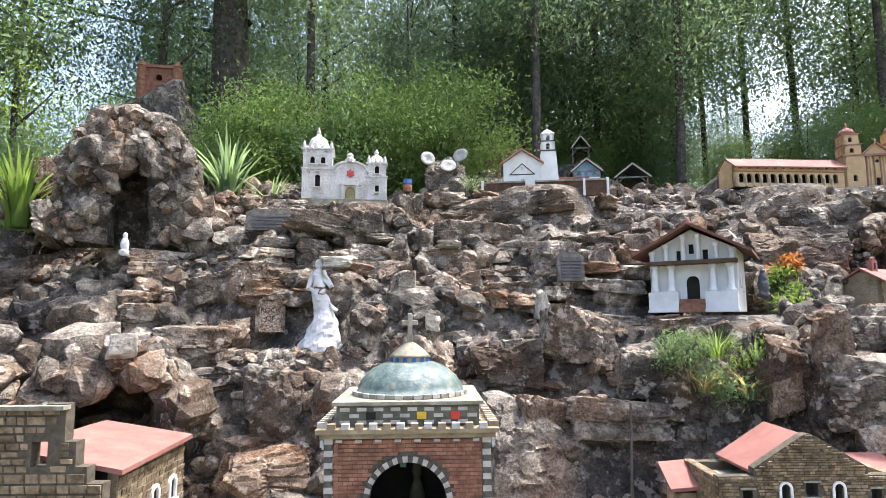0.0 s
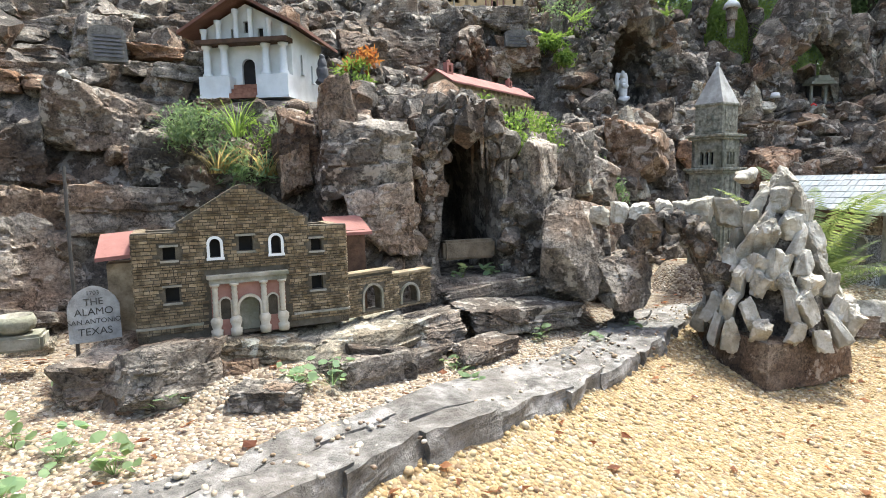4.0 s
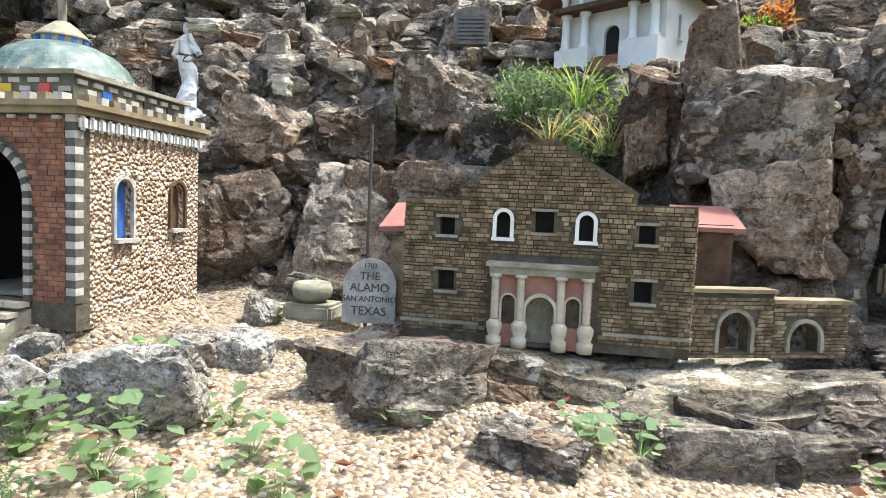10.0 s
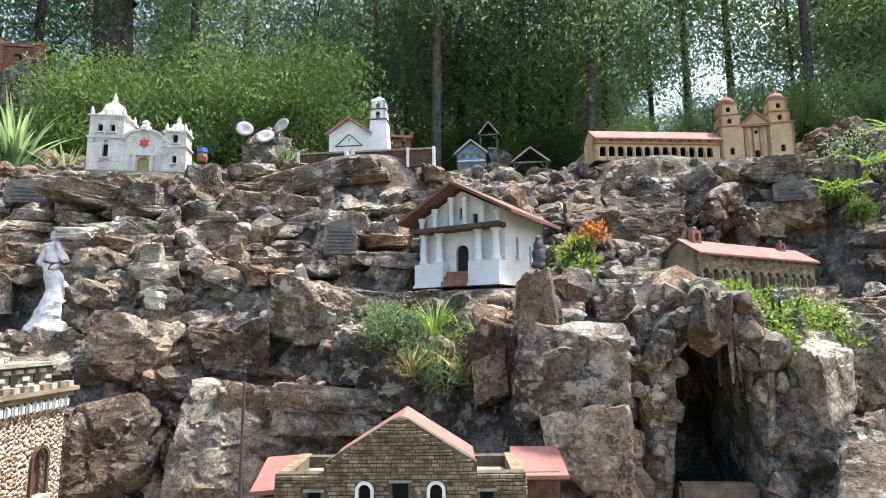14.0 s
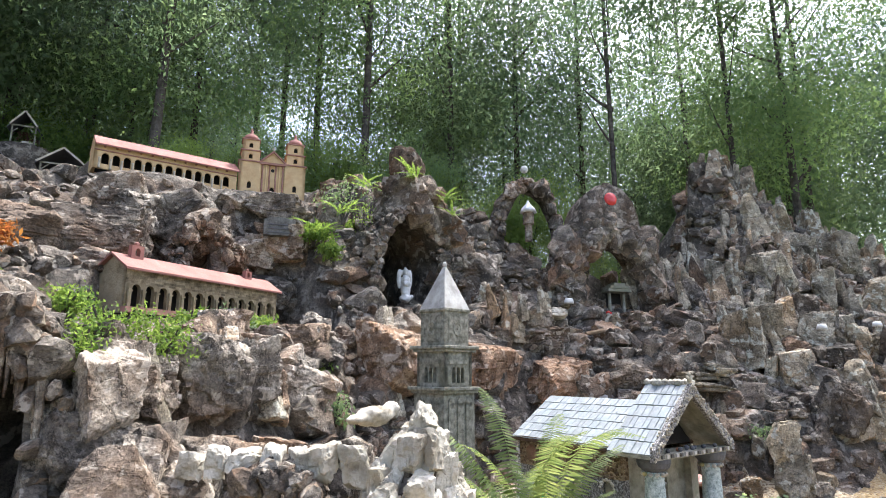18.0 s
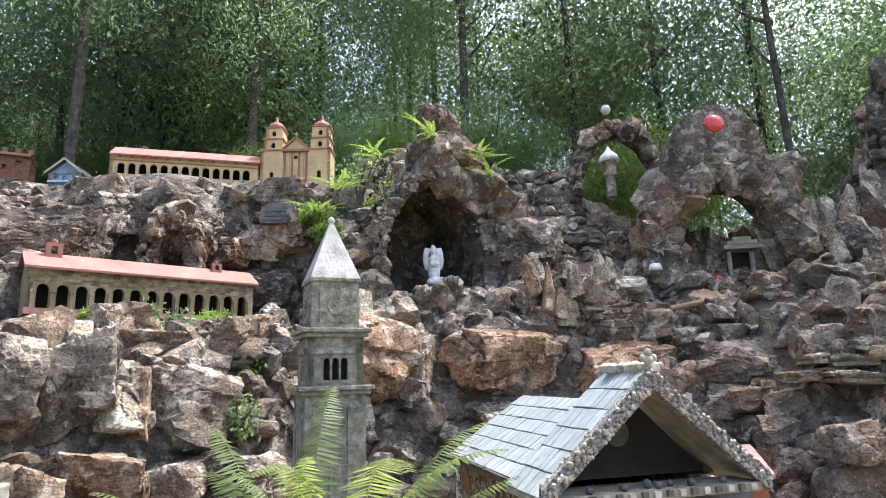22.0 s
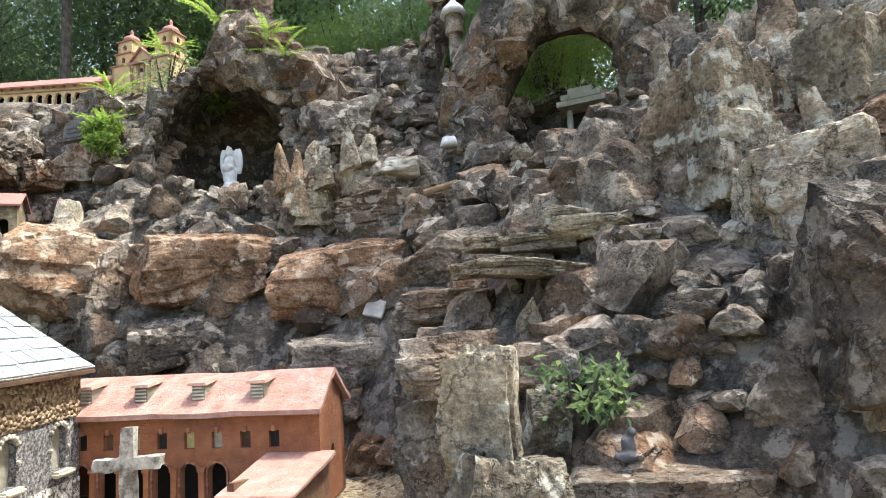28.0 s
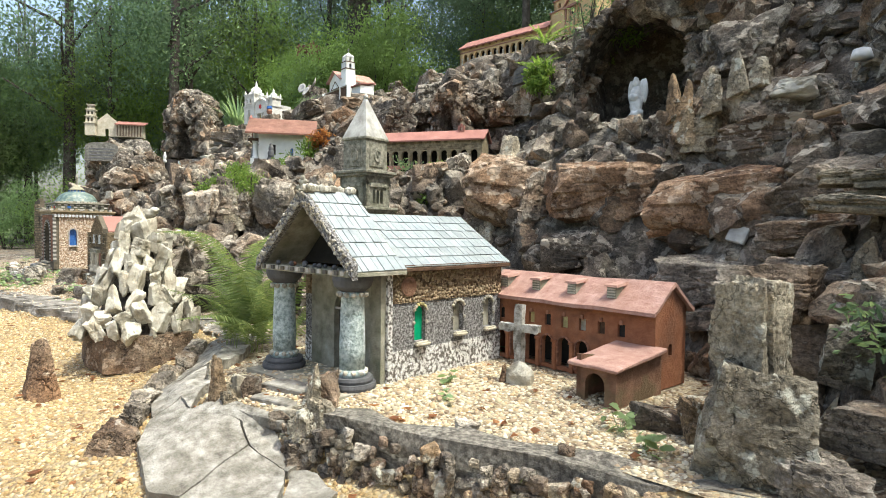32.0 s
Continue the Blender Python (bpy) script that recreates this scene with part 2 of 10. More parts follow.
def wall(bm, x0, x1, z0, top, y0, y1, openings=(), breaks=()):
    """A wall along x from x0 to x1, y0 to y1 thick, up to top (a number or a function of x).
    openings: (xa, xb, za, zb, arched), cut right through."""
    f = top if callable(top) else (lambda x: top)
    xs = {x0, x1, *breaks}
    for xa, xb, za, zb, arched in openings:
        n = 8 if arched else 1
        xs |= {xa + (xb - xa) * (0.5 - 0.5 * math.cos(math.pi * i / n)) if arched else xa + (xb - xa) * i / n for i in range(n + 1)}
    xs = sorted(x for x in xs if x0 - 1e-6 <= x <= x1 + 1e-6)

    def head(o, x):
        xa, xb, za, zb, arched = o
        if not arched:
            return zb
        r = (xb - xa) / 2
        return zb - r + math.sqrt(max(0.0, r * r - (x - (xa + xb) / 2) ** 2))
    for a, b in zip(xs, xs[1:]):
        if b - a < 1e-5:
            continue
        mid = (a + b) / 2
        cuts = sorted((o for o in openings if o[0] < mid < o[1]), key=lambda o: o[2])
        lo_a = lo_b = z0
        spans = []
        for o in cuts:
            spans.append((lo_a, lo_b, o[2], o[2]))
            lo_a, lo_b = head(o, a), head(o, b)
        spans.append((lo_a, lo_b, f(a), f(b)))
        for la, lb, ha, hb in spans:
            if ha - la < 1e-5 and hb - lb < 1e-5:
                continue
            hexa(bm, [(a, y0, la), (b, y0, lb), (b, y1, lb), (a, y1, la), (a, y0, ha), (b, y0, hb), (b, y1, hb), (a, y1, ha)])
    bmesh.ops.remove_doubles(bm, verts=bm.verts[:], dist=1e-5)


def turned(bm, m):
    bmesh.ops.transform(bm, matrix=m, verts=bm.verts)
    return bm


# ---- the lie of the land ----
XS = [-9, -4, -2.5, -1, 0.5, 1.6, 2.4, 3.3, 4.0, 4.8, 5.6, 6.5, 7.5, 8.4, 9.0, 9.6, 10.4, 11.0, 11.8, 12.5, 13.3, 14.6, 18]
FOOT = [5.4, 4.7, 4.5, 4.4, 4.35, 3.95, 3.3, 3.15, 3.55, 4.2, 4.75, 4.9, 4.9, 4.3, 3.6, 3.1, 2.75, 2.65, 2.45, 2.2, 1.9, 1.4, 0.4]
EDGE = [6.2, 5.6, 5.3, 5.2, 5.2, 4.5, 3.85, 3.75, 4.0, 4.7, 5.3, 5.5, 5.6, 5.6, 4.7, 4.1, 3.9, 4.0, 4.0, 3.8, 3.5, 3.0, 1.8]
EDGE_Z = [1.2, 2.0, 2.2, 2.15, 2.15, 2.0, 1.9, 1.65, 1.6, 1.6, 1.75, 2.1, 2.2, 2.1, 1.75, 1.8, 1.9, 2.2, 2.3, 2.1, 1.9, 1.7, 1.5]
CREST = [7.5, 6.5, 6.0, 6.1, 6.6, 6.8, 6.9, 6.9, 6.9, 6.9, 6.9, 6.9, 7.1, 6.9, 6.3, 5.6, 5.5, 5.6, 5.7, 5.6, 5.4, 4.8, 3.6]
CREST_Z = [1.8, 2.9, 3.3, 3.15, 3.5, 3.35, 3.3, 3.4, 3.45, 3.4, 3.5, 3.75, 3.8, 3.4, 2.9, 2.85, 2.75, 3.2, 4.85, 4.5, 4.0, 3.3, 2.8]
# level places: x, y, reach, height
PADS = [(-0.17, 3.1, 0.42, 0.79), (1.72, 3.2, 0.5, 0.68), (2.3, 5.0, 0.5, 2.05), (-0.9, 6.45, 0.5, 3.25), (1.1, 6.85, 0.6, 3.48),
        (5.2, 7.3, 0.6, 3.54), (4.1, 7.3, 0.6, 3.56), (4.3, 5.75, 0.42, 2.0), (5.0, 6.1, 0.4, 2.0), (6.75, 3.4, 0.7, 0.57),
        (7.6, 4.1, 0.55, 0.57), (5.68, 3.95, 0.35, 0.7), (2.24, 9.3, 0.45, 4.04), (3.19, 10.1, 0.5, 4.08), (2.62, 11.2, 0.4, 4.93), (1.05, 10.3, 0.4, 4.52), (-1.8, 3.2, 0.7, 0.8)]


# ground kept low before the buildings: from x, y to x, y, reach, height
APRONS = [(3.55, 4.75, 5.25, 5.75, 0.42, 1.90), (3.5, 6.75, 5.7, 6.7, 0.42, 3.46), (-1.4, 5.9, -0.4, 6.0, 0.35, 3.14), (0.4, 6.25, 2.0, 6.25, 0.38, 3.28), (1.9, 6.9, 3.3, 6.9, 0.55, 3.34), (2.0, 8.2, 3.2, 8.4, 0.6, 3.72), (0.9, 8.6, 1.6, 9.2, 0.5, 3.9),
          (1.55, 4.75, 2.3, 4.3, 0.3, 1.95), (6.45, 5.85, 7.0, 5.85, 0.36, 2.2), (-1.5, 4.95, -0.95, 4.95, 0.28, 1.74), 
          (9.1, 5.35, 9.6, 5.25, 0.3, 2.28), (0.7, 4.95, 1.2, 4.95, 0.2, 1.98)]


def apron(x, y):
    for x0, y0, x1, y1, r, z in APRONS:
        dx, dy = x1 - x0, y1 - y0
        t = min(1.0, max(0.0, ((x - x0) * dx + (y - y0) * dy) / (dx * dx + dy * dy)))
        if math.hypot(x - x0 - t * dx, y - y0 - t * dy) < r:
            return z
    return 99.0


# cave floors: x, y, width, depth, height, turn
NOTCHES = [(3.11, 3.42, 0.60, 1.0, 0.87, -4), (6.66, 6.1, 0.92, 0.95, 2.24, 20), (9.28, 5.6, 0.95, 0.7, 2.4, -22),
           (-2.95, 5.45, 0.5, 0.6, 2.8, 22), (-2.27, 4.02, 0.66, 0.8, 1.2, 20), (8.74, 6.45, 0.8, 0.4, 3.2, -14), (4.4, 5.92, 0.24, 0.35, 2.5, 10)]


def walkway(x):
    return float(np.interp(x, [-6, 0, 3, 6, 9, 14], [0.42, 0.36, 0.30, 0.20, 0.14, 0.10]))


def bed(x):
    return float(np.interp(x, [-6, 0, 1.5, 3, 5, 7.5, 9, 14], [0.70, 0.64, 0.58, 0.52, 0.46, 0.50, 0.56, 0.6]))


def land(x, y, rough=True):
    yf, ye, ze = np.interp(x, XS, FOOT), np.interp(x, XS, EDGE), np.interp(x, XS, EDGE_Z)
    yc, zc = np.interp(x, XS, CREST), np.interp(x, XS, CREST_Z)
    zf = bed(x)
    if y < yf:
        yk = np.interp(x, [-6, 0, 1.4, 3, 4.2, 5.5, 6.4, 7.4, 8.4, 9.2, 12], [1.55, 1.6, 1.75, 2.25, 2.9, 2.9, 2.3, 2.62, 2.98, 2.98, 1.2])
        drop = float(np.interp(x, [6.9, 7.3], [0.06, 0.17]))
        z = zf if y > yk else zf - drop * min(1.0, (yk - y) / 0.12) + (walkway(x) - zf + drop) * min(1.0, max(0.0, yk - y - 0.1) / 0.75)
        z += 0.12 * max(0.0, 1 - (yf - y) / 0.5) ** 2
    elif y < ye:
        s = (y - yf) / (ye - yf)
        z = zf + 0.12 + (ze - zf - 0.12) * (s ** 0.75)
    elif y < yc:
        s = (y - ye) / (yc - ye)
        z = ze + (zc - ze) * (s ** 1.15)
    else:
        z = zc + 0.22 * min(y - yc, 5.0)
        if x > 9.8:
            k = min(1.0, (x - 9.8) / 0.8)
            z = z * (1 - k) + k * max(min(zc, 2.6), zc - 1.1 * (y - yc))
    if rough and y > yf - 0.2:
        k = min(1.0, (y - yf + 0.2) / 0.4)
        z += k * (0.22 * noise.fractal((x * 1.3, y * 1.3, 0.5), 1.0, 2.0, 5) + 0.06 * noise.noise((x * 6, y * 6, 3.0)))
    if abs(x + 0.22) < 0.34 and 1.3 < y < 2.44:
        z = min(z, 0.60 - (2.44 - y) * 0.55)
    z = min(z, apron(x, y))
    for px, py, r, pz in PADS:
        d = math.hypot(x - px, y - py)
        if d < r * 1.5:
            w = 1.0 if d < r else 1 - (d - r) / (r * 0.5)
            w = w * w * (3 - 2 * w)
            z += (pz - 0.02 - z) * w
    for nx, ny, nw, nd, nz, na in NOTCHES:
        c, s_ = math.cos(radians(na)), math.sin(radians(na))
        u, v = (x - nx) * c + (y - ny) * s_, -(x - nx) * s_ + (y - ny) * c
        if abs(u) < nw / 2 and -0.3 < v < nd:
            z = min(z, nz)
    return float(z)


gx = np.concatenate([np.arange(-24, -9, 1.0), np.arange(-9, 16.01, 0.06), np.arange(17, 40, 1.0)])
gy = np.concatenate([np.arange(-1.0, 11.6, 0.06), np.arange(11.6, 40, 1.2)])
verts = [(x, y, land(x, y)) for y in gy for x in gx]
W = len(gx)
faces = [(j * W + i, j * W + i + 1, (j + 1) * W + i + 1, (j + 1) * W + i) for j in range(len(gy) - 1) for i in range(W - 1)]
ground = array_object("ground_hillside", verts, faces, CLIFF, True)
tagged(ground, "dark rocky hillside rising behind a gravel bed", "ground", kind="structure")
far = bmesh.new()
bmesh.ops.create_grid(far, x_segments=1, y_segments=1, size=400, matrix=pose(0, 0, -0.05))
GROUND = material("ground_earth", [(0.3, (0.04, 0.05, 0.02)), (0.7, (0.1, 0.11, 0.05))], 2, 6, 0.95, 0.6)
tagged(mesh_object("ground", far, GROUND), "leafy forest ground reaching far off", "ground", kind="structure")


# ---- rocks ----
def rock_shape(seed, kind, level=3):
    """A broken stone in a box of one metre: broad split faces, worn arrises, ledges and cracks: verts and faces."""
    rnd = random.Random(seed)
    bm = bmesh.new()
    bmesh.ops.create_icosphere(bm, subdivisions={1: 2, 2: 3, 3: 4, 4: 5}[level], radius=1.0)
    bm.verts.index_update()
    dirs = np.array([v.co[:] for v in bm.verts])
    fs = np.array([[v.index for v in f.verts] for f in bm.faces])
    bm.free()
    dirs /= np.linalg.norm(dirs, axis=1)[:, None]
    planes = []

    def cut(n, d):
        n = np.array(n, float)
        planes.append((n / np.linalg.norm(n), d))

    def jit(k):
        return rnd.uniform(-k, k)
    if kind == "shard":
        k = rnd.choice((4, 5, 5, 6))
        turn = rnd.uniform(0, 6)
        for i in range(k):
            t = turn + 6.28318 * (i + jit(0.25)) / k
            cut((math.cos(t), math.sin(t), rnd.uniform(0.12, 0.34)), rnd.uniform(0.34, 0.5))
        cut((jit(0.2), jit(0.2), -1), 0.85)
        cut((jit(1.0), jit(0.8), 1), rnd.uniform(0.75, 1.0))
        cut((jit(1.0), jit(0.8), 0.7), rnd.uniform(0.6, 0.8))
    elif kind in ("lump", "pebble"):
        for _ in range(26 if kind == "lump" else 14):
            cut((rnd.gauss(0, 1), rnd.gauss(0, 1), rnd.gauss(0, 1)), rnd.uniform(0.74, 1.0))
    else:
        w = 0.16 if kind == "slab" else 0.24
        for ax in range(3):
            for sg in (-1, 1):
                n = [jit(w), jit(w), jit(w)]
                n[ax] = sg
                cut(n, rnd.uniform(0.62, 0.86))
        for _ in range(4 if kind == "slab" else 6):
            c = [rnd.choice((-1, 1)) * rnd.uniform(0.3, 1.0), rnd.choice((-1, 1)) * rnd.uniform(0.3, 1.0), rnd.choice((-1, 1)) * rnd.uniform(0.1, 1.0)]
            cut(c, rnd.uniform(0.78, 1.0))
    rad = np.full(len(dirs), 9.0)
    for n, d in planes:
        q = dirs @ n
        rad = np.minimum(rad, np.where(q > 0.02, d / np.maximum(q, 0.02), 9.0))
    rad = np.minimum(rad, 1.7)
    off = Vector((rnd.uniform(0, 50), rnd.uniform(0, 50), rnd.uniform(0, 50)))
    lean = Vector((jit(0.35), jit(0.35), 1)).normalized()
    lay = rnd.uniform(1.6, 3.0) * (1.0 if kind != "slab" else 0.7)
    big = {"block": 0.09, "slab": 0.10, "shard": 0.10, "lump": 0.20, "pebble": 0.05}[kind]
    steps = {"block": 0.07, "slab": 0.10, "shard": 0.0, "lump": 0.03, "pebble": 0.0}[kind]
    grit = {"block": 0.030, "slab": 0.026, "shard": 0.034, "lump": 0.085, "pebble": 0.045}[kind]
    pts = np.empty((len(dirs), 3))
    for i in range(len(dirs)):
        p = Vector(dirs[i] * rad[i])
        r = Vector(dirs[i])
        side = 1 - abs(r.dot(lean)) ** 2
        out = big * noise.noise(p * 1.2 + off)
        # beds that have broken back, one behind the other
        u = p.dot(lean) * lay + 0.55 * noise.noise(p * 1.3 + off)
        out += steps * side * noise.noise(Vector((math.floor(u) * 3.7, 0.5, 0.5)) + off) * 1.6
        # split planes off the faces
        out += 0.075 * (noise.cell(p * 1.7 + off) - 0.5) * (kind not in ("pebble", "shard", "lump"))
        # cracks
        out -= 0.09 * max(0.0, 1 - abs(noise.noise(p * 1.9 + off * 2)) * 16) * (kind != "pebble")
        out += grit * noise.fractal(p * 4.2 + off, 0.75, 2.1, 5)
        pts[i] = p + r * out
    lo, hi = pts.min(0), pts.max(0)
    return (pts - (lo + hi) / 2) / (hi - lo), fs


def shape_mesh(name, shape, mat):
    me = bpy.data.meshes.new(name)
    me.from_pydata(shape[0].tolist(), [], shape[1].tolist())
    me.materials.append(mat)
    me.polygons.foreach_set("use_smooth", [True] * len(me.polygons))
    me.set_sharp_from_angle(angle=radians(20))
    return me


BASES = {k: [shape_mesh("boulder", rock_shape(100 * i + 7 * len(k), {"pale": "block", "grey": "block", "rust": "block", "palestep": "slab", "round": "pebble", "rustshard": "shard"}.get(k, k), 4), {"shard": PALEROCK, "pale": PALEROCK, "grey": GREYROCK, "rust": RUST, "rustshard": RUST, "palestep": PALEROCK, "lump": LAVA}.get(k, ROCK)) for i in range(n)]
         for k, n in (("block", 14), ("pale", 8), ("grey", 7), ("rust", 5), ("palestep", 3), ("slab", 6), ("shard", 12), ("lump", 6), ("round", 3), ("rustshard", 2))}
LABELS = {"palestep": "flat light grey stone slab in the gravel",
          "rust": "large rusty brown block of layered rock",
          "grey": "light grey rough stone beside the shrine steps",
          "pale": "large pale grey weathered boulder",
          "block": "angular weathered grey-brown boulder set in the bank", "slab": "flat layered grey stone slab lying on the bank",
          "shard": "upright pointed grey limestone shard", "round": "rounded brown boulder", "rustshard": "pointed brown stone", "lump": "pitted dark lava-like boulder in the bank"}
rocks_rnd = random.Random(5)


def boulder(kind, x, y, z, w, d, h, yaw, label=""):
    ob = new("boulder", rocks_rnd.choice(BASES[kind]))
    if kind == "shard":
        rx, ry = rocks_rnd.uniform(-8, 8), rocks_rnd.uniform(-10, 10)
    else:
        rx, ry = rocks_rnd.uniform(-7, 7), rocks_rnd.uniform(-7, 7)
    ob.matrix_world = pose(x, y, z, rx, ry, yaw + rocks_rnd.choice((0, 0, 180))) @ Matrix.Diagonal((w, d, h, 1))
    return tagged(ob, label or LABELS[kind], "boulder", "boulders of the rocky bank")


BLOCKS = [
    (-4.54, 6.25, 3.36, 0.46, 0.43, 0.53, 35),
    (-4.53, 6.25, 2.84, 0.39, 0.31, 0.33, 35),
    (-4.13, 6.25, 3.06, 0.52, 0.49, 0.52, 33),
    (-2.10, 5.33, 2.30, 0.47, 0.37, 0.39, 21),
    (-2.03, 4.92, 1.78, 0.71, 0.43, 0.43, 22),
    (-1.76, 5.40, 2.39, 0.39, 0.37, 0.42, 18),
    (-1.33, 4.63, 1.36, 0.47, 0.46, 0.66, 15),
    (-1.32, 4.42, 0.90, 0.76, 0.47, 0.47, 16),
    (-1.04, 5.53, 2.51, 0.63, 0.32, 0.32, 30),
    (-1.03, 5.77, 2.94, 1.13, 0.34, 0.28, 28),
    (-0.95, 2.85, 0.75, 0.42, 0.30, 0.31, 25),
    (-0.76, 5.76, 2.95, 0.36, 0.29, 0.30, 7),
]
BLOCKS += [
    (-0.73, 5.59, 2.57, 0.47, 0.34, 0.35, 7),
    (-0.42, 5.43, 2.39, 0.43, 0.36, 0.38, 24),
    (-0.36, 5.20, 2.19, 0.27, 0.28, 0.54, 3),
    (-0.22, 4.43, 1.03, 0.65, 0.61, 0.72, 27),
    (-0.20, 4.76, 1.61, 0.61, 0.53, 0.57, 25),
    (0.15, 5.35, 2.29, 0.39, 0.32, 0.34, -2),
    (0.54, 4.74, 1.61, 0.78, 0.34, 0.33, 16),
    (0.55, 4.76, 1.66, 0.49, 0.41, 0.44, -7),
    (0.56, 4.41, 1.08, 0.72, 0.68, 0.82, 17),
    (0.97, 4.68, 1.87, 0.44, 0.37, 0.39, -12),
    (1.01, 4.68, 1.86, 0.57, 0.49, 0.53, 10),
    (1.04, 5.50, 2.50, 0.47, 0.44, 0.47, 8),
]
BLOCKS += [
    (1.12, 4.64, 1.89, 0.40, 0.38, 0.44, 5),
    (1.39, 4.96, 1.81, 0.26, 0.26, 0.44, 2),
    (1.41, 4.33, 1.61, 0.37, 0.35, 0.48, 4),
    (1.43, 2.73, 0.70, 0.47, 0.27, 0.27, 27),
    (1.48, 4.98, 1.79, 0.55, 0.46, 0.49, 3),
    (1.49, 4.29, 1.61, 0.51, 0.37, 0.39, 1),
    (1.52, 5.00, 1.79, 0.47, 0.45, 0.49, -17),
    (1.59, 4.17, 1.44, 0.43, 0.28, 0.28, 2),
    (1.77, 2.50, 0.62, 0.30, 0.13, 0.12, -6),
    (1.78, 2.53, 0.59, 0.27, 0.14, 0.14, 21),
    (2.14, 3.76, 1.51, 0.19, 0.19, 0.35, -8),
    (2.16, 3.80, 1.56, 0.27, 0.26, 0.39, 10),
]
BLOCKS += [
    (2.20, 3.81, 1.67, 0.30, 0.29, 0.48, -10),
    (2.29, 2.76, 0.60, 0.30, 0.19, 0.20, -34),
    (2.38, 3.63, 1.75, 0.25, 0.27, 0.63, -13),
    (2.38, 3.71, 1.73, 0.25, 0.24, 0.35, 6),
    (2.49, 3.52, 1.57, 0.62, 0.41, 0.43, -19),
    (2.53, 3.54, 1.60, 0.55, 0.40, 0.42, -19),
    (2.55, 3.41, 1.22, 0.37, 0.34, 0.38, -18),
    (2.58, 3.52, 1.57, 0.45, 0.34, 0.36, -0),
    (2.60, 3.41, 1.23, 0.36, 0.34, 0.43, -18),
    (2.73, 5.38, 2.25, 0.43, 0.32, 0.33, 0),
    (2.84, 4.03, 1.87, 0.32, 0.30, 0.34, -2),
    (2.99, 4.52, 1.84, 0.40, 0.39, 0.48, -19),
]
BLOCKS += [
    (3.14, 5.58, 2.61, 0.63, 0.38, 0.39, 21),
    (3.18, 4.29, 1.92, 0.38, 0.35, 0.38, -23),
    (3.49, 5.17, 1.77, 0.41, 0.38, 0.41, -21),
    (3.56, 3.75, 1.62, 0.43, 0.40, 0.43, -29),
    (3.59, 5.69, 2.65, 0.75, 0.47, 0.48, -9),
    (3.60, 3.64, 1.54, 0.36, 0.34, 0.45, 26),
    (3.61, 5.83, 2.74, 0.78, 0.33, 0.31, 15),
    (3.66, 3.68, 1.50, 0.44, 0.32, 0.34, -19),
    (3.70, 3.46, 1.03, 0.44, 0.43, 0.71, -36),
    (3.70, 6.33, 3.06, 0.66, 0.48, 0.51, -20),
    (3.74, 3.72, 1.58, 0.26, 0.15, 0.15, 23),
    (3.74, 3.53, 1.15, 0.34, 0.33, 0.49, -33),
]
BLOCKS += [
    (3.75, 3.49, 1.21, 0.41, 0.32, 0.33, 25),
    (3.76, 6.22, 2.99, 0.66, 0.50, 0.52, -31),
    (3.76, 3.74, 1.48, 0.33, 0.25, 0.26, -34),
    (3.81, 3.46, 0.96, 0.61, 0.57, 0.70, -23),
    (3.83, 3.79, 1.58, 0.25, 0.23, 0.25, -19),
    (4.10, 3.99, 1.56, 0.50, 0.47, 0.53, 16),
    (4.15, 3.79, 0.99, 0.59, 0.55, 0.62, -36),
    (4.22, 6.31, 2.94, 0.60, 0.55, 0.60, -24),
    (4.34, 3.81, 0.67, 0.66, 0.52, 0.56, -28),
    (4.37, 4.24, 1.52, 0.31, 0.31, 0.58, -26),
    (4.40, 4.24, 1.54, 0.38, 0.37, 0.58, 10),
    (4.59, 4.15, 1.10, 0.42, 0.23, 0.23, 7),
]
BLOCKS += [
    (4.63, 4.39, 1.43, 0.18, 0.19, 0.43, 6),
    (4.66, 6.47, 2.71, 0.55, 0.36, 0.37, -27),
    (4.70, 4.11, 0.63, 0.57, 0.35, 0.36, -39),
    (4.81, 6.49, 2.34, 0.49, 0.30, 0.31, -28),
    (4.86, 4.67, 1.55, 0.37, 0.35, 0.46, -27),
    (4.87, 4.35, 1.02, 0.35, 0.24, 0.25, 2),
    (4.90, 4.61, 1.45, 0.54, 0.37, 0.38, 2),
    (5.00, 6.56, 2.80, 0.49, 0.35, 0.36, 0),
    (5.05, 5.10, 1.80, 0.47, 0.36, 0.38, -28),
    (5.07, 5.12, 1.83, 0.53, 0.27, 0.27, -1),
    (5.16, 6.55, 2.85, 0.54, 0.33, 0.34, -22),
    (5.20, 6.57, 3.32, 0.69, 0.33, 0.31, -31),
]
BLOCKS += [
    (5.23, 4.60, 0.95, 0.49, 0.38, 0.40, -40),
    (5.24, 5.28, 1.88, 0.38, 0.36, 0.49, -38),
    (5.31, 6.48, 2.92, 0.56, 0.41, 0.43, -32),
    (6.31, 5.21, 1.62, 0.34, 0.34, 0.67, -43),
    (6.72, 2.49, 0.54, 0.13, 0.12, 0.13, 66),
    (6.87, 5.03, 1.20, 0.60, 0.33, 0.34, 30),
    (7.11, 2.50, 0.47, 0.16, 0.13, 0.13, 62),
    (7.16, 2.65, 0.57, 0.16, 0.16, 0.22, 59),
    (7.53, 6.16, 2.74, 0.71, 0.54, 0.57, -40),
    (7.85, 2.90, 0.54, 0.11, 0.08, 0.08, 45),
    (7.92, 5.57, 2.14, 0.59, 0.49, 0.52, -46),
    (7.96, 4.76, 1.06, 0.60, 0.33, 0.33, 16),
]
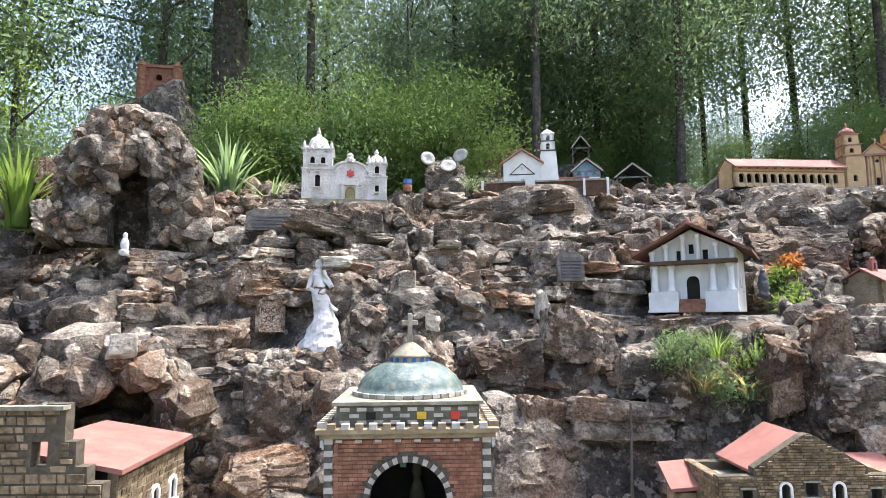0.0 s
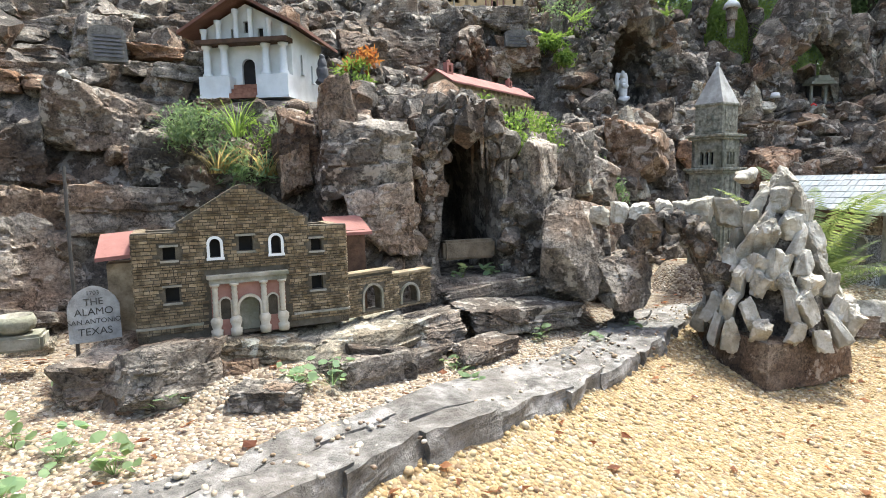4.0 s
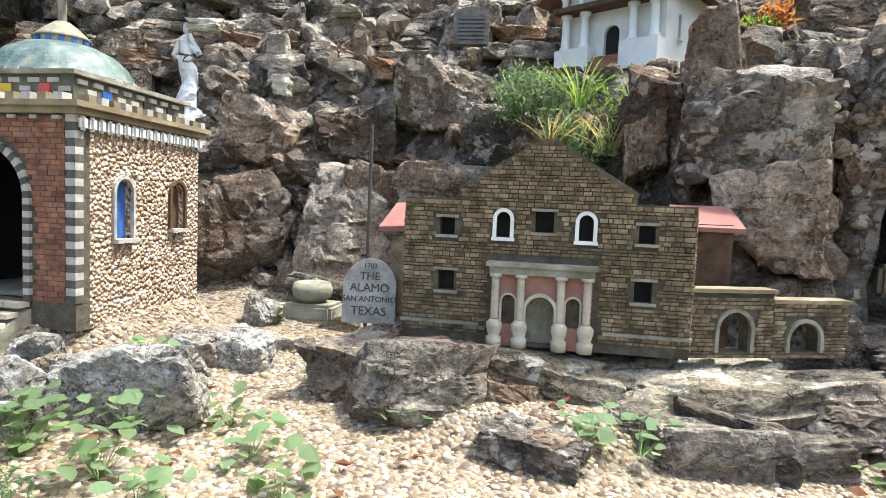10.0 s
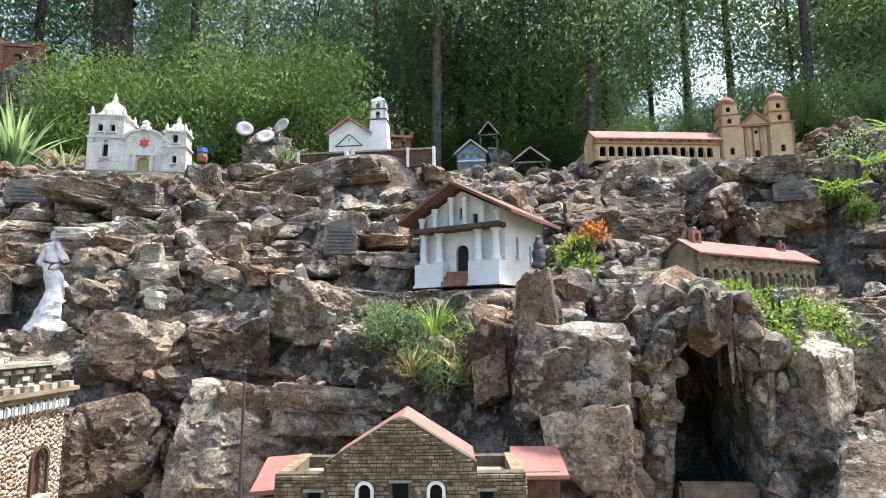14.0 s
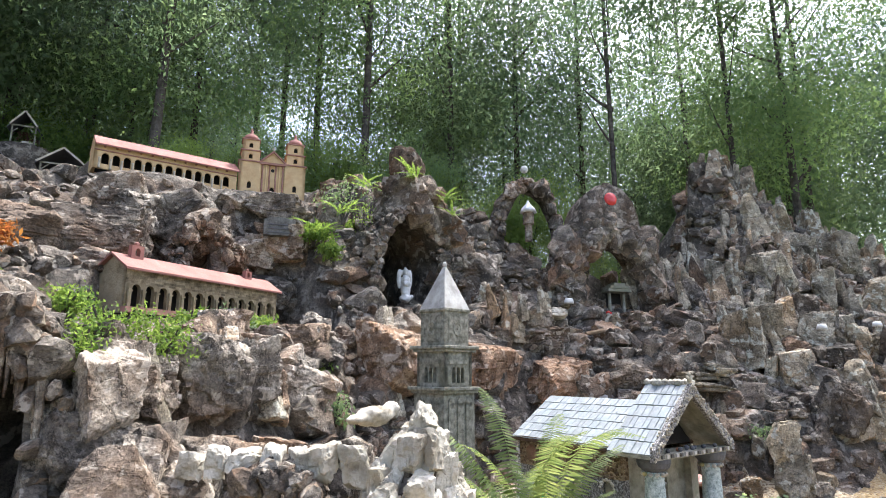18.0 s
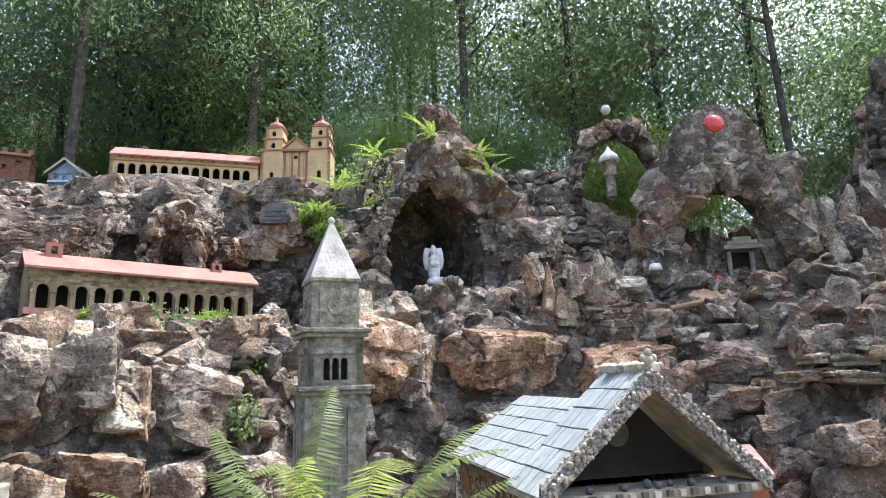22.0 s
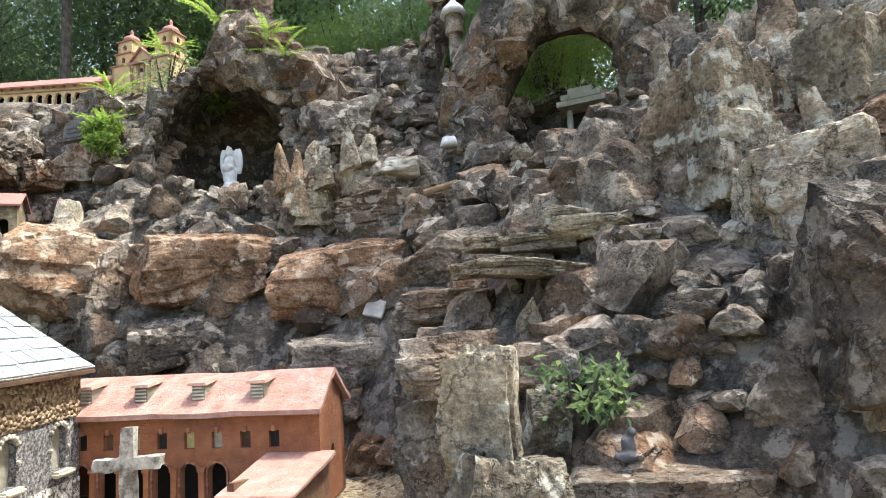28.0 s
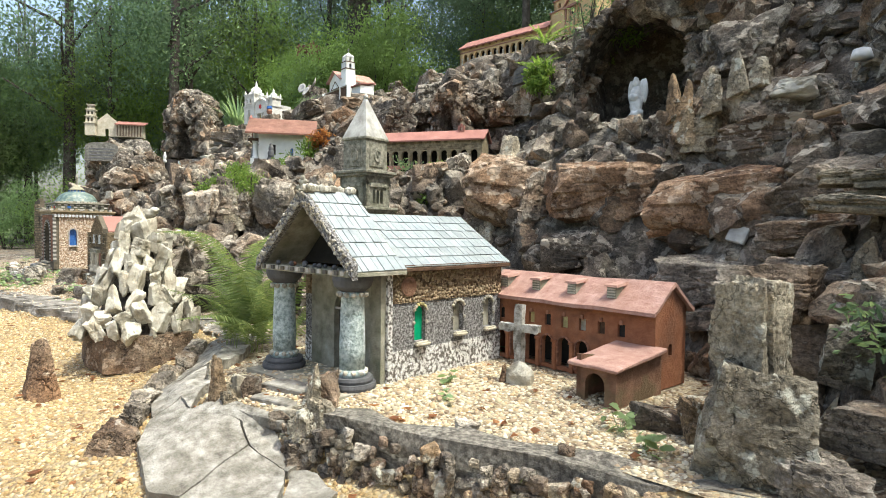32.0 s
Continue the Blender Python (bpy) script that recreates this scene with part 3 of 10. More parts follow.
BLOCKS += [
    (8.15, 5.39, 1.95, 0.81, 0.38, 0.36, 11),
    (8.28, 2.96, 0.54, 0.07, 0.07, 0.09, 36),
    (8.34, 3.53, 0.56, 0.28, 0.21, 0.14, 27),
    (8.47, 4.64, 1.33, 0.41, 0.19, 0.19, -15),
    (8.54, 4.56, 1.31, 0.43, 0.22, 0.21, 6),
    (8.58, 4.35, 1.14, 0.40, 0.18, 0.17, 6),
    (8.89, 4.00, 1.11, 0.23, 0.22, 0.29, 13),
    (8.98, 3.82, 1.04, 0.13, 0.13, 0.16, -3),
    (9.02, 3.61, 0.75, 0.12, 0.11, 0.16, 12),
    (9.05, 3.34, 0.63, 0.20, 0.19, 0.22, 13),
    (9.24, 3.39, 0.82, 0.19, 0.15, 0.16, -12),
    (9.35, 4.60, 1.96, 0.32, 0.26, 0.27, -28),
]
BLOCKS += [
    (9.49, 3.56, 1.28, 0.52, 0.40, 0.43, -18),
    (9.57, 3.87, 1.63, 0.32, 0.26, 0.27, -17),
    (9.71, 3.77, 1.65, 0.24, 0.15, 0.15, -21),
    (10.01, 4.52, 2.66, 0.37, 0.32, 0.34, -36),
    (10.25, 3.87, 2.29, 0.32, 0.30, 0.32, -44),
    (10.27, 2.86, 1.15, 0.47, 0.39, 0.41, -57),
    (10.40, 2.96, 1.43, 0.32, 0.31, 0.47, -57),
    (10.54, 3.25, 1.84, 0.25, 0.23, 0.28, -54),
    (10.57, 3.56, 2.17, 0.35, 0.33, 0.39, -51),
    (10.68, 2.91, 1.56, 0.26, 0.24, 0.26, -60),
    (11.11, 4.13, 3.33, 0.34, 0.33, 0.49, -50),
    (11.13, 2.93, 1.83, 0.25, 0.24, 0.32, -63),
]
PALES = [
    (-0.55, 2.35, 0.57, 0.14, 0.11, 0.12, 21),
    (0.19, 2.18, 0.67, 0.09, 0.08, 0.14, 5),
    (0.21, 1.88, 0.66, 0.10, 0.10, 0.16, 5),
    (8.72, 3.98, 0.82, 0.55, 0.53, 0.73, 4),
    (9.65, 4.21, 1.94, 0.38, 0.38, 0.64, -34),
    (9.79, 4.25, 2.10, 0.24, 0.19, 0.20, -19),
    (9.95, 3.75, 1.88, 0.37, 0.36, 0.50, -42),
    (9.96, 3.76, 1.89, 0.35, 0.33, 0.46, -27),
    (9.99, 3.30, 1.44, 0.36, 0.34, 0.46, -48),
    (10.15, 3.13, 1.41, 0.37, 0.35, 0.46, -52),
    (10.29, 2.67, 0.85, 0.46, 0.31, 0.32, -60),
    (10.54, 2.76, 1.27, 0.30, 0.28, 0.36, -61),
]
PALES += [
    (10.65, 3.86, 2.60, 0.41, 0.39, 0.51, -48),
]
GREYS = [
    (-0.84, 2.40, 0.70, 0.15, 0.14, 0.22, 27),
    (-0.76, 2.01, 0.67, 0.14, 0.13, 0.15, 29),
    (-0.69, 2.68, 0.70, 0.23, 0.18, 0.21, 21),
    (-0.61, 2.37, 0.68, 0.25, 0.14, 0.16, 22),
    (-0.57, 1.99, 0.67, 0.19, 0.16, 0.18, 25),
    (0.21, 2.57, 0.68, 0.16, 0.14, 0.21, 4),
    (0.32, 2.31, 0.68, 0.23, 0.20, 0.23, 1),
    (0.37, 1.87, 0.67, 0.27, 0.23, 0.27, 0),
    (0.38, 3.63, 0.67, 0.20, 0.17, 0.20, -0),
    (0.45, 2.47, 0.67, 0.21, 0.18, 0.21, -2),
    (0.48, 2.20, 0.65, 0.18, 0.10, 0.11, -3),
    (0.51, 2.93, 0.66, 0.24, 0.15, 0.18, -3),
]
GREYS += [
    (0.70, 2.96, 0.66, 0.22, 0.17, 0.19, -6),
    (0.71, 2.40, 0.68, 0.48, 0.27, 0.30, -8),
]
STEPS = [
    (0.77, 3.73, 0.64, 0.21, 0.12, 0.12, -6),
    (0.89, 1.80, 0.62, 0.24, 0.13, 0.13, -16),
]
RUSTS = [
    (0.70, 4.43, 1.22, 0.45, 0.42, 0.54, 11),
    (1.36, 3.01, 0.68, 0.47, 0.27, 0.28, 3),
    (1.77, 2.53, 0.61, 0.25, 0.13, 0.13, -28),
    (6.04, 5.22, 1.68, 0.85, 0.65, 0.69, 38),
    (6.95, 5.21, 1.59, 0.98, 0.60, 0.61, 28),
    (7.87, 5.07, 1.52, 0.85, 0.48, 0.48, 16),
]
SLABS = [
    (-4.44, 6.29, 2.52, 0.59, 0.49, 0.52, 35),
    (-4.22, 6.25, 3.58, 0.40, 0.37, 0.46, 34),
    (-2.71, 5.59, 2.55, 0.58, 0.30, 0.29, 25),
    (-2.58, 5.17, 2.04, 0.54, 0.32, 0.32, 26),
    (-2.03, 4.63, 1.31, 0.47, 0.36, 0.38, 23),
    (-1.79, 4.78, 1.58, 0.49, 0.17, 0.15, 20),
    (-0.49, 2.47, 0.64, 0.13, 0.11, 0.11, 19),
    (-0.35, 4.74, 1.60, 0.68, 0.23, 0.20, 4),
    (0.10, 5.65, 2.58, 0.65, 0.26, 0.24, -1),
    (0.36, 5.92, 2.83, 1.02, 0.36, 0.32, 14),
    (0.71, 6.13, 3.19, 1.36, 0.40, 0.32, -7),
    (0.80, 5.79, 2.73, 0.61, 0.21, 0.18, -8),
]
SLABS += [
    (1.24, 4.24, 1.31, 0.87, 0.34, 0.31, -17),
    (2.26, 2.70, 0.60, 0.42, 0.21, 0.20, 8),
    (2.29, 2.78, 0.58, 0.40, 0.23, 0.24, -16),
    (2.94, 3.00, 0.58, 0.33, 0.14, 0.13, -9),
    (3.39, 5.09, 1.84, 0.46, 0.27, 0.28, -8),
    (3.89, 5.40, 1.78, 0.56, 0.39, 0.41, -24),
    (4.37, 4.80, 1.87, 0.40, 0.33, 0.35, -23),
    (4.65, 4.77, 1.75, 0.44, 0.28, 0.28, 5),
    (5.59, 5.93, 1.85, 0.70, 0.29, 0.27, -6),
    (7.28, 2.50, 0.36, 0.21, 0.15, 0.15, 61),
    (8.13, 5.76, 2.28, 0.35, 0.25, 0.27, 10),
    (8.14, 5.68, 2.21, 0.68, 0.31, 0.30, -32),
]
SLABS += [
    (9.01, 4.20, 1.44, 0.97, 0.30, 0.25, -26),
    (9.04, 4.19, 1.43, 0.45, 0.20, 0.19, -4),
    (9.22, 3.42, 0.81, 0.61, 0.23, 0.21, -11),
    (9.33, 3.98, 1.50, 0.27, 0.17, 0.17, -11),
    (9.98, 4.13, 2.24, 0.33, 0.22, 0.23, -39),
]
SHARDS = [
    (0.56, 3.83, 0.70, 0.19, 0.18, 0.29, -3),
    (2.38, 3.70, 1.73, 0.22, 0.22, 0.39, -13),
    (3.03, 4.75, 1.95, 0.34, 0.33, 0.43, -18),
    (3.70, 3.69, 1.50, 0.37, 0.35, 0.47, -17),
    (4.31, 4.40, 1.67, 0.31, 0.30, 0.46, -33),
    (4.56, 4.38, 1.46, 0.34, 0.32, 0.42, -36),
    (5.83, 5.12, 1.52, 0.37, 0.38, 0.74, -34),
    (5.90, 5.28, 1.77, 0.33, 0.35, 0.86, -40),
    (6.39, 2.44, 0.54, 0.10, 0.10, 0.21, 69),
    (6.44, 6.16, 2.04, 0.33, 0.33, 0.49, -33),
    (7.48, 5.83, 2.43, 0.20, 0.20, 0.36, 0),
    (7.49, 5.83, 2.42, 0.28, 0.27, 0.41, 18),
]
SHARDS += [
    (7.50, 5.47, 2.05, 0.25, 0.24, 0.41, -0),
    (7.59, 5.48, 2.07, 0.33, 0.31, 0.33, 18),
    (7.81, 5.90, 2.44, 0.24, 0.22, 0.24, -4),
    (8.47, 5.89, 2.41, 0.23, 0.22, 0.36, 5),
    (8.62, 3.15, 0.60, 0.20, 0.19, 0.22, 26),
    (8.77, 3.15, 0.59, 0.21, 0.19, 0.22, 22),
    (8.84, 4.09, 1.16, 0.20, 0.19, 0.23, 1),
    (8.87, 3.31, 0.61, 0.23, 0.22, 0.32, 18),
    (9.02, 5.29, 2.16, 0.27, 0.25, 0.27, -2),
    (9.16, 3.82, 1.21, 0.25, 0.23, 0.28, -7),
    (9.19, 3.62, 1.05, 0.26, 0.24, 0.28, -9),
    (9.23, 3.70, 1.17, 0.26, 0.25, 0.35, -33),
]
SHARDS += [
    (10.37, 4.37, 3.21, 0.28, 0.28, 0.47, -41),
    (10.50, 4.12, 2.89, 0.36, 0.36, 0.67, -44),
    (10.82, 4.34, 3.46, 0.20, 0.20, 0.40, -45),
    (11.23, 3.85, 2.97, 0.42, 0.40, 0.55, -53),
]
LUMPS = [
    (-3.45, 5.49, 2.10, 0.51, 0.48, 0.57, 32),
    (3.48, 3.40, 1.28, 0.28, 0.26, 0.36, -29),
    (4.36, 6.29, 2.84, 0.85, 0.57, 0.59, -35),
    (5.05, 6.53, 2.31, 0.88, 0.60, 0.62, -29),
    (5.29, 6.43, 2.35, 0.35, 0.33, 0.35, -3),
    (6.62, 6.32, 3.60, 0.55, 0.42, 0.62, -31),
    (6.48, 6.20, 2.04, 0.32, 0.32, 0.49, -34),
    (7.00, 6.20, 2.04, 0.36, 0.35, 0.49, -37),
    (8.56, 4.78, 1.56, 0.63, 0.38, 0.39, -16),
    (9.46, 4.28, 1.83, 0.29, 0.24, 0.26, -12),
    (9.55, 3.25, 1.00, 0.29, 0.29, 0.47, -43),
    (9.56, 3.23, 0.97, 0.35, 0.34, 0.54, -23),
]
LUMPS += [
    (11.26, 3.30, 2.22, 0.40, 0.40, 0.68, -59),
]
for kind, rows in (("block", BLOCKS), ("pale", PALES), ("grey", GREYS), ("palestep", STEPS), ("rust", RUSTS), ("slab", SLABS), ("shard", SHARDS), ("lump", LUMPS)):
    for row in rows:
        if row[0] > 9.7:
            row = (row[0], row[1], land(row[0], row[1]) + row[5] * 0.22, *row[3:])
        if 2.80 < row[0] < 3.45 and 2.9 < row[1] < 3.62 and row[2] < 1.5:
            continue
        if 8.5 < row[0] < 9.95 and 2.9 < row[1] < 4.3 and row[2] < 1.68 and kind != "palestep":
            continue
        boulder(kind, *row)


# ---- flat stones stacked in courses on the upper bank ----
terrace = thing("wall_terrace", pose(0, 0, 0), "rough courses of flat grey-brown stones on the upper bank", "wall", kind="structure")
tr_ = random.Random(61)
COURSE = [shape_mesh("stone", rock_shape(1700 + i, "slab" if i % 3 else "block", 3), (ROCK, ROCK, RUST, ROCK, PALEROCK)[i % 5]) for i in range(10)]
for lev in range(9):
    x = -1.95 + tr_.uniform(0, 0.2)
    while x < 1.75:
        w = tr_.uniform(0.20, 0.52)
        f = (lev + tr_.uniform(-0.2, 0.2)) / 8.6
        y = float(np.interp(x, XS, EDGE)) * (1 - f) + float(np.interp(x, XS, CREST)) * f
        z = min(land(x, y, False), apron(x, y))
        h = tr_.uniform(0.09, 0.19)
        if tr_.random() < 0.85 and all(math.hypot(x - px, y - py) > r * 1.2 for px, py, r, pz in PADS) and math.hypot(x + 1.07, y - 5.15) > 0.35:
            ob = new("stone", tr_.choice(COURSE))
            ob.parent = terrace
            ob.matrix_local = pose(x + w / 2, y, z + h * 0.15, tr_.uniform(-5, 5), tr_.uniform(-5, 5), 8 + tr_.uniform(-14, 14)) @ Matrix.Diagonal((w, tr_.uniform(0.24, 0.4), h, 1))
        x += w * tr_.uniform(0.85, 1.15)


# ---- rubble between the boulders ----
def scatter(name, shapes, places, mat, label, category, level_faces=True):
    """Joins many small copies of shapes: places are (x, y, z, sx, sy, sz, rotation matrix)."""
    vs, fs, n = [], [], 0
    for i, (x, y, z, sx, sy, sz, r) in enumerate(places):
        v, f = shapes[i % len(shapes)]
        vs.append((v * (sx, sy, sz)) @ r.T + (x, y, z))
        fs.append(f + n)
        n += len(v)
    vs, fs = np.concatenate(vs), np.concatenate(fs)
    me = bpy.data.meshes.new(name)
    me.from_pydata(vs.tolist(), [], fs.tolist())
    me.materials.append(mat)
    me.polygons.foreach_set("use_smooth", [True] * len(me.polygons))
    if mat in (RUBBLE, RIDGESTONE):
        me.set_sharp_from_angle(angle=radians(28))
    return tagged(new(name, me), label, category, kind="stuff")


def spin(rnd, tilt=180.0):
    return np.array(Euler((radians(rnd.uniform(-tilt, tilt)), radians(rnd.uniform(-tilt, tilt)), rnd.uniform(0, 6.28))).to_matrix())


def clear_of(x, y):
    """True where no building stands."""
    return all(math.hypot(x - px, y - py) > r * 0.95 for px, py, r, pz in PADS)


rnd = random.Random(11)
SMALL = [rock_shape(900 + i, k, 2) for i, k in enumerate(("block", "slab", "block", "lump", "shard", "block", "slab", "block", "slab", "shard", "block", "lump"))]
places = []
while len(places) < 5600:
    x = rnd.uniform(-4.6, 14.5)
    yf, yc = np.interp(x, XS, FOOT), np.interp(x, XS, CREST)
    y = rnd.uniform(yf - 0.1, yc + (3.0 if 0.4 < x < 3.8 else 0.6))
    if not clear_of(x, y) or (2.8 < x < 3.46 and y < 3.62):
        continue
    z = land(x, y)
    steep = abs(land(x, y + 0.06, False) - land(x, y - 0.06, False)) / 0.12
    if rnd.random() > 0.45 + 0.4 * steep:
        continue
    s = min(0.32, 0.085 * math.exp(rnd.gauss(0.3, 0.5)))
    top = apron(x, y)
    if top < 90 and z + s * 0.6 > top + 0.06:
        z, s = top - 0.03, min(s, 0.12)
    places.append((x, y, z + s * 0.1, s * rnd.uniform(0.9, 1.7), s * rnd.uniform(0.8, 1.3), s * rnd.uniform(0.6, 1.3), spin(rnd, 25)))
TINY = [rock_shape(900 + i, k, 1) for i, k in enumerate(("block", "slab", "block", "lump", "shard", "block", "slab", "block", "slab", "shard", "block", "lump"))]
scatter("rock_rubble", SMALL, [q for q in places if q[3] > 0.2], RUBBLE, "rough dark stones packed between the boulders", "rubble")
scatter("rock_rubble", TINY, [q for q in places if q[3] <= 0.2], RUBBLE, "small dark stones between the boulders", "rubble")


# ---- ridge of upright shards ----
rr_ = random.Random(23)
SPIKES = [rock_shape(700 + i, k, 3) for i, k in enumerate(("shard", "shard", "shard", "block", "shard", "lump", "shard", "shard"))]
spikes, count = [], 0
while count < 330:
    x = rr_.uniform(9.75, 15.2)
    if rr_.random() > 1.15 - (x - 9.7) / 8:
        continue
    f = rr_.random() ** 0.75
    y0, y1 = float(np.interp(x, XS, FOOT)), float(np.interp(x, XS, CREST))
    y = y0 + 0.1 + (y1 - y0 + 0.2) * f
    count += 1
    if count <= 70:
        h = rr_.uniform(0.45, 0.80)
        w = h * rr_.uniform(0.45, 0.75)
        boulder(rr_.choice(("shard", "shard", "pale", "pale", "lump")), x, y, land(x, y) + h * 0.28, w, w * rr_.uniform(0.6, 0.9), h, rr_.uniform(-40, 40))
    else:
        h = rr_.uniform(0.22, 0.50) * (1.0 + 0.3 * (f > 0.85))
        w = h * rr_.uniform(0.38, 0.65)
        spikes.append((x, y, land(x, y) + h * 0.3, w, w * rr_.uniform(0.6, 0.9), h, spin(rr_, 14)))
scatter("ridge_stones", SPIKES, spikes, RIDGESTONE, "small pale upright stones crowding the ridge", "rocks")


TANSTONE_ = material("threshold_stone", [(0.3, (0.09, 0.07, 0.045)), (0.7, (0.22, 0.175, 0.12))], 14, 8, 0.9, 0.6, 50)


# ---- grottoes: vaults of rough stone ----
def vault(name, x, y, z, w, h, depth, thick, yaw, label, back=True, crown=0.0, studs=140, seed=1, stud_size=0.09, flank=1.0):
    rn = random.Random(seed)
    n, rings = 28, 12
    prof = []
    for i in range(n + 1):
        a = math.pi * i / n
        prof.append((math.cos(a), math.sin(a)))
    top = thing(name, pose(x, y, z, 0, 0, yaw), label, "grotto")
    vs, fs = [], []
    for layer, grow in ((0, 0.0), (1, thick)):
        for j in range(rings + 1):
            yy = depth * j / rings
            for c, s in prof:
                g = grow * (1.0 if c > 0.25 else flank + (1.0 - flank) * max(0.0, c + 0.25) / 0.5)
                px = c * (w / 2 + g)
                pz = (s ** 0.75) * (h + g * (1.0 + crown * max(0, s - 0.6)))
                k = 0.09 if layer else 0.05
                o = Vector((px * 2.3 + seed, yy * 2.3, pz * 2.3 + layer * 9))
                d = noise.noise_vector(o) * k + noise.noise_vector(o * 3.1) * k * 0.5
                vs.append((px + d.x, yy + d.y, max(-0.25, pz + d.z - 0.1)))
    m = n + 1
    L = m * (rings + 1)
    for layer in (0, 1):
        for j in range(rings):
            for i in range(n):
                a = layer * L + j * m + i
                q = (a, a + 1, a + m + 1, a + m)
                fs.append(q if layer == 0 else q[::-1])
    for i in range(n):
        fs.append((i + 1, i, L + i, L + i + 1))
        if not back:
            a = rings * m
            fs.append((a + i, a + i + 1, L + a + i + 1, L + a + i))
    if back:
        a = rings * m
        fs.append([a + i for i in range(n + 1)])
        fs.append([L + a + i for i in range(n, -1, -1)])
    me = bpy.data.meshes.new("shell")
    me.from_pydata(vs, [], fs)
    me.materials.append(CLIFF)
    me.polygons.foreach_set("use_smooth", [True] * len(me.polygons))
    shell = new("shell", me)
    shell.parent = top
    tops = []
    for _ in range(studs):
        a = rn.uniform(0.0, math.pi)
        yy = depth * rn.random() ** 2.2 - 0.03
        g = thick * (rn.random() if yy < 0.05 else 1.0) * (flank if math.cos(a) < 0 else 1.0) + 0.02
        px, pz = math.cos(a) * (w / 2 + g), math.sin(a) ** 0.75 * (h + g) - 0.1
        s = stud_size * math.exp(rn.gauss(0.2, 0.4)) * (1.0 if math.cos(a) > 0 else 0.4 + 0.6 * flank)
        tops.append((px, yy, pz, s * rn.uniform(0.8, 1.5), s * rn.uniform(0.7, 1.2), s * rn.uniform(0.8, 1.7), spin(rn, 30)))
    st = scatter("stone_facing", TINY, tops, RUBBLE, "rough stones set round the mouth", "")
    del st["kind"]
    st["kind"] = "stuff"
    st.parent = top
    return top


g1 = vault("grotto", 3.12, 3.42, 0.95, 0.42, 0.90, 0.85, 0.17, -4, "dark grotto cave mouth of rough stones behind the gravel", studs=330, seed=2, stud_size=0.055)
for i in range(34):
    b = bmesh.new()
    u = rnd.uniform(0.25, 1.15)
    zt = 0.82 * math.sin(1.57 - u * 0.8) ** 0.75
    tube(b, 0.24 * math.sin(u * 1.2), -0.02 + 0.22 * rnd.random() ** 2, zt - rnd.uniform(0.06, 0.30), zt + 0.04, 0.005, rnd.uniform(0.012, 0.026), 7)
    for v in b.verts:
        v.co += noise.noise_vector(v.co * 25) * 0.012
    part("stalactite", b, ROCK, g1, "grey-brown dripstone")
b = bmesh.new()
box(b, -0.01, 0.03, 0.075, 0.34, 0.08, 0.12)
bmesh.ops.bevel(b, geom=b.edges[:], offset=0.015, segments=2, affect='EDGES')
part("threshold", b, TANSTONE_, g1, "worn tan stone threshold")
vault("angel_grotto", 6.66, 6.08, 2.26, 1.14, 1.18, 0.9, 0.40, 20, "dark arched grotto with an angel statue on its ledge", studs=560, seed=3, crown=1.4, stud_size=0.10, flank=0.08)
vault("rock_arch", 9.28, 5.55, 2.4, 0.98, 0.92, 0.3, 0.26, -14, "open arch of rough dark stones on the crest", back=False, studs=560, seed=4, crown=5.6, stud_size=0.10)
vault("far_rock_arch", 8.74, 6.45, 3.2, 0.85, 0.98, 0.2, 0.11, -14, "small open arch of stones under the trees", back=False, studs=90, seed=5, stud_size=0.07)
vault("shell_grotto", -2.95, 5.45, 2.85, 0.36, 0.85, 0.5, 0.42, 22, "narrow grotto studded with shells and glass balls", studs=300, seed=6, crown=0.6, stud_size=0.085)
vault("small_grotto", 4.4, 5.88, 2.5, 0.2, 0.40, 0.3, 0.12, 10, "small dark niche of rough stones below the cloister", studs=90, seed=8, stud_size=0.06)
vault("low_cave", -2.27, 4.0, 1.26, 0.7, 0.48, 0.8, 0.16, 20, "low dark cave mouth under a stone ledge", studs=60, seed=7, stud_size=0.12)


# ---- materials of the miniature buildings ----
FIELDSTONE = material("fieldstone", [(0.3, (0.10, 0.075, 0.045)), (0.5, (0.24, 0.185, 0.115)), (0.72, (0.38, 0.31, 0.21))], 18, 6, 0.9, 0.6, 60, island=0.38)
MORTAR = material("mortar", [(0.3, (0.06, 0.05, 0.035)), (0.7, (0.14, 0.12, 0.085))], 25, 6, 0.95, 0.6, 80)
REDBRICK = material("red_brick", [(0.3, (0.14, 0.06, 0.038)), (0.5, (0.235, 0.11, 0.068)), (0.72, (0.32, 0.165, 0.105))], 20, 6, 0.85, 0.4, 70, island=0.25)
PEBBLEDASH = gravel_material("pebbledash", [(0.0, (0.24, 0.15, 0.09)), (0.3, (0.40, 0.28, 0.19)), (0.6, (0.52, 0.39, 0.28)), (0.85, (0.62, 0.52, 0.42))], (0.2, 0.14, 0.09), 62.0, 0.03)
GREYDASH = material("grey_pebbledash", [(0.38, (0.07, 0.065, 0.06)), (0.5, (0.20, 0.19, 0.18)), (0.64, (0.42, 0.41, 0.40))], 85, 3, 0.8, 1.0, 95)
WHITEDASH = material("white_pebbledash", [(0.42, (0.14, 0.12, 0.10)), (0.52, (0.62, 0.6, 0.56)), (0.62, (0.8, 0.78, 0.74))], 55, 2, 0.8, 1.0, 70)
PINKROOF = material("pink_roof", [(0.3, (0.20, 0.085, 0.068)), (0.6, (0.285, 0.13, 0.105)), (0.8, (0.38, 0.205, 0.17))], 6, 7, 0.8, 0.25, 60, stain=(0.3, 0.14, 0.11), stain_amount=0.4, stain_scale=4)
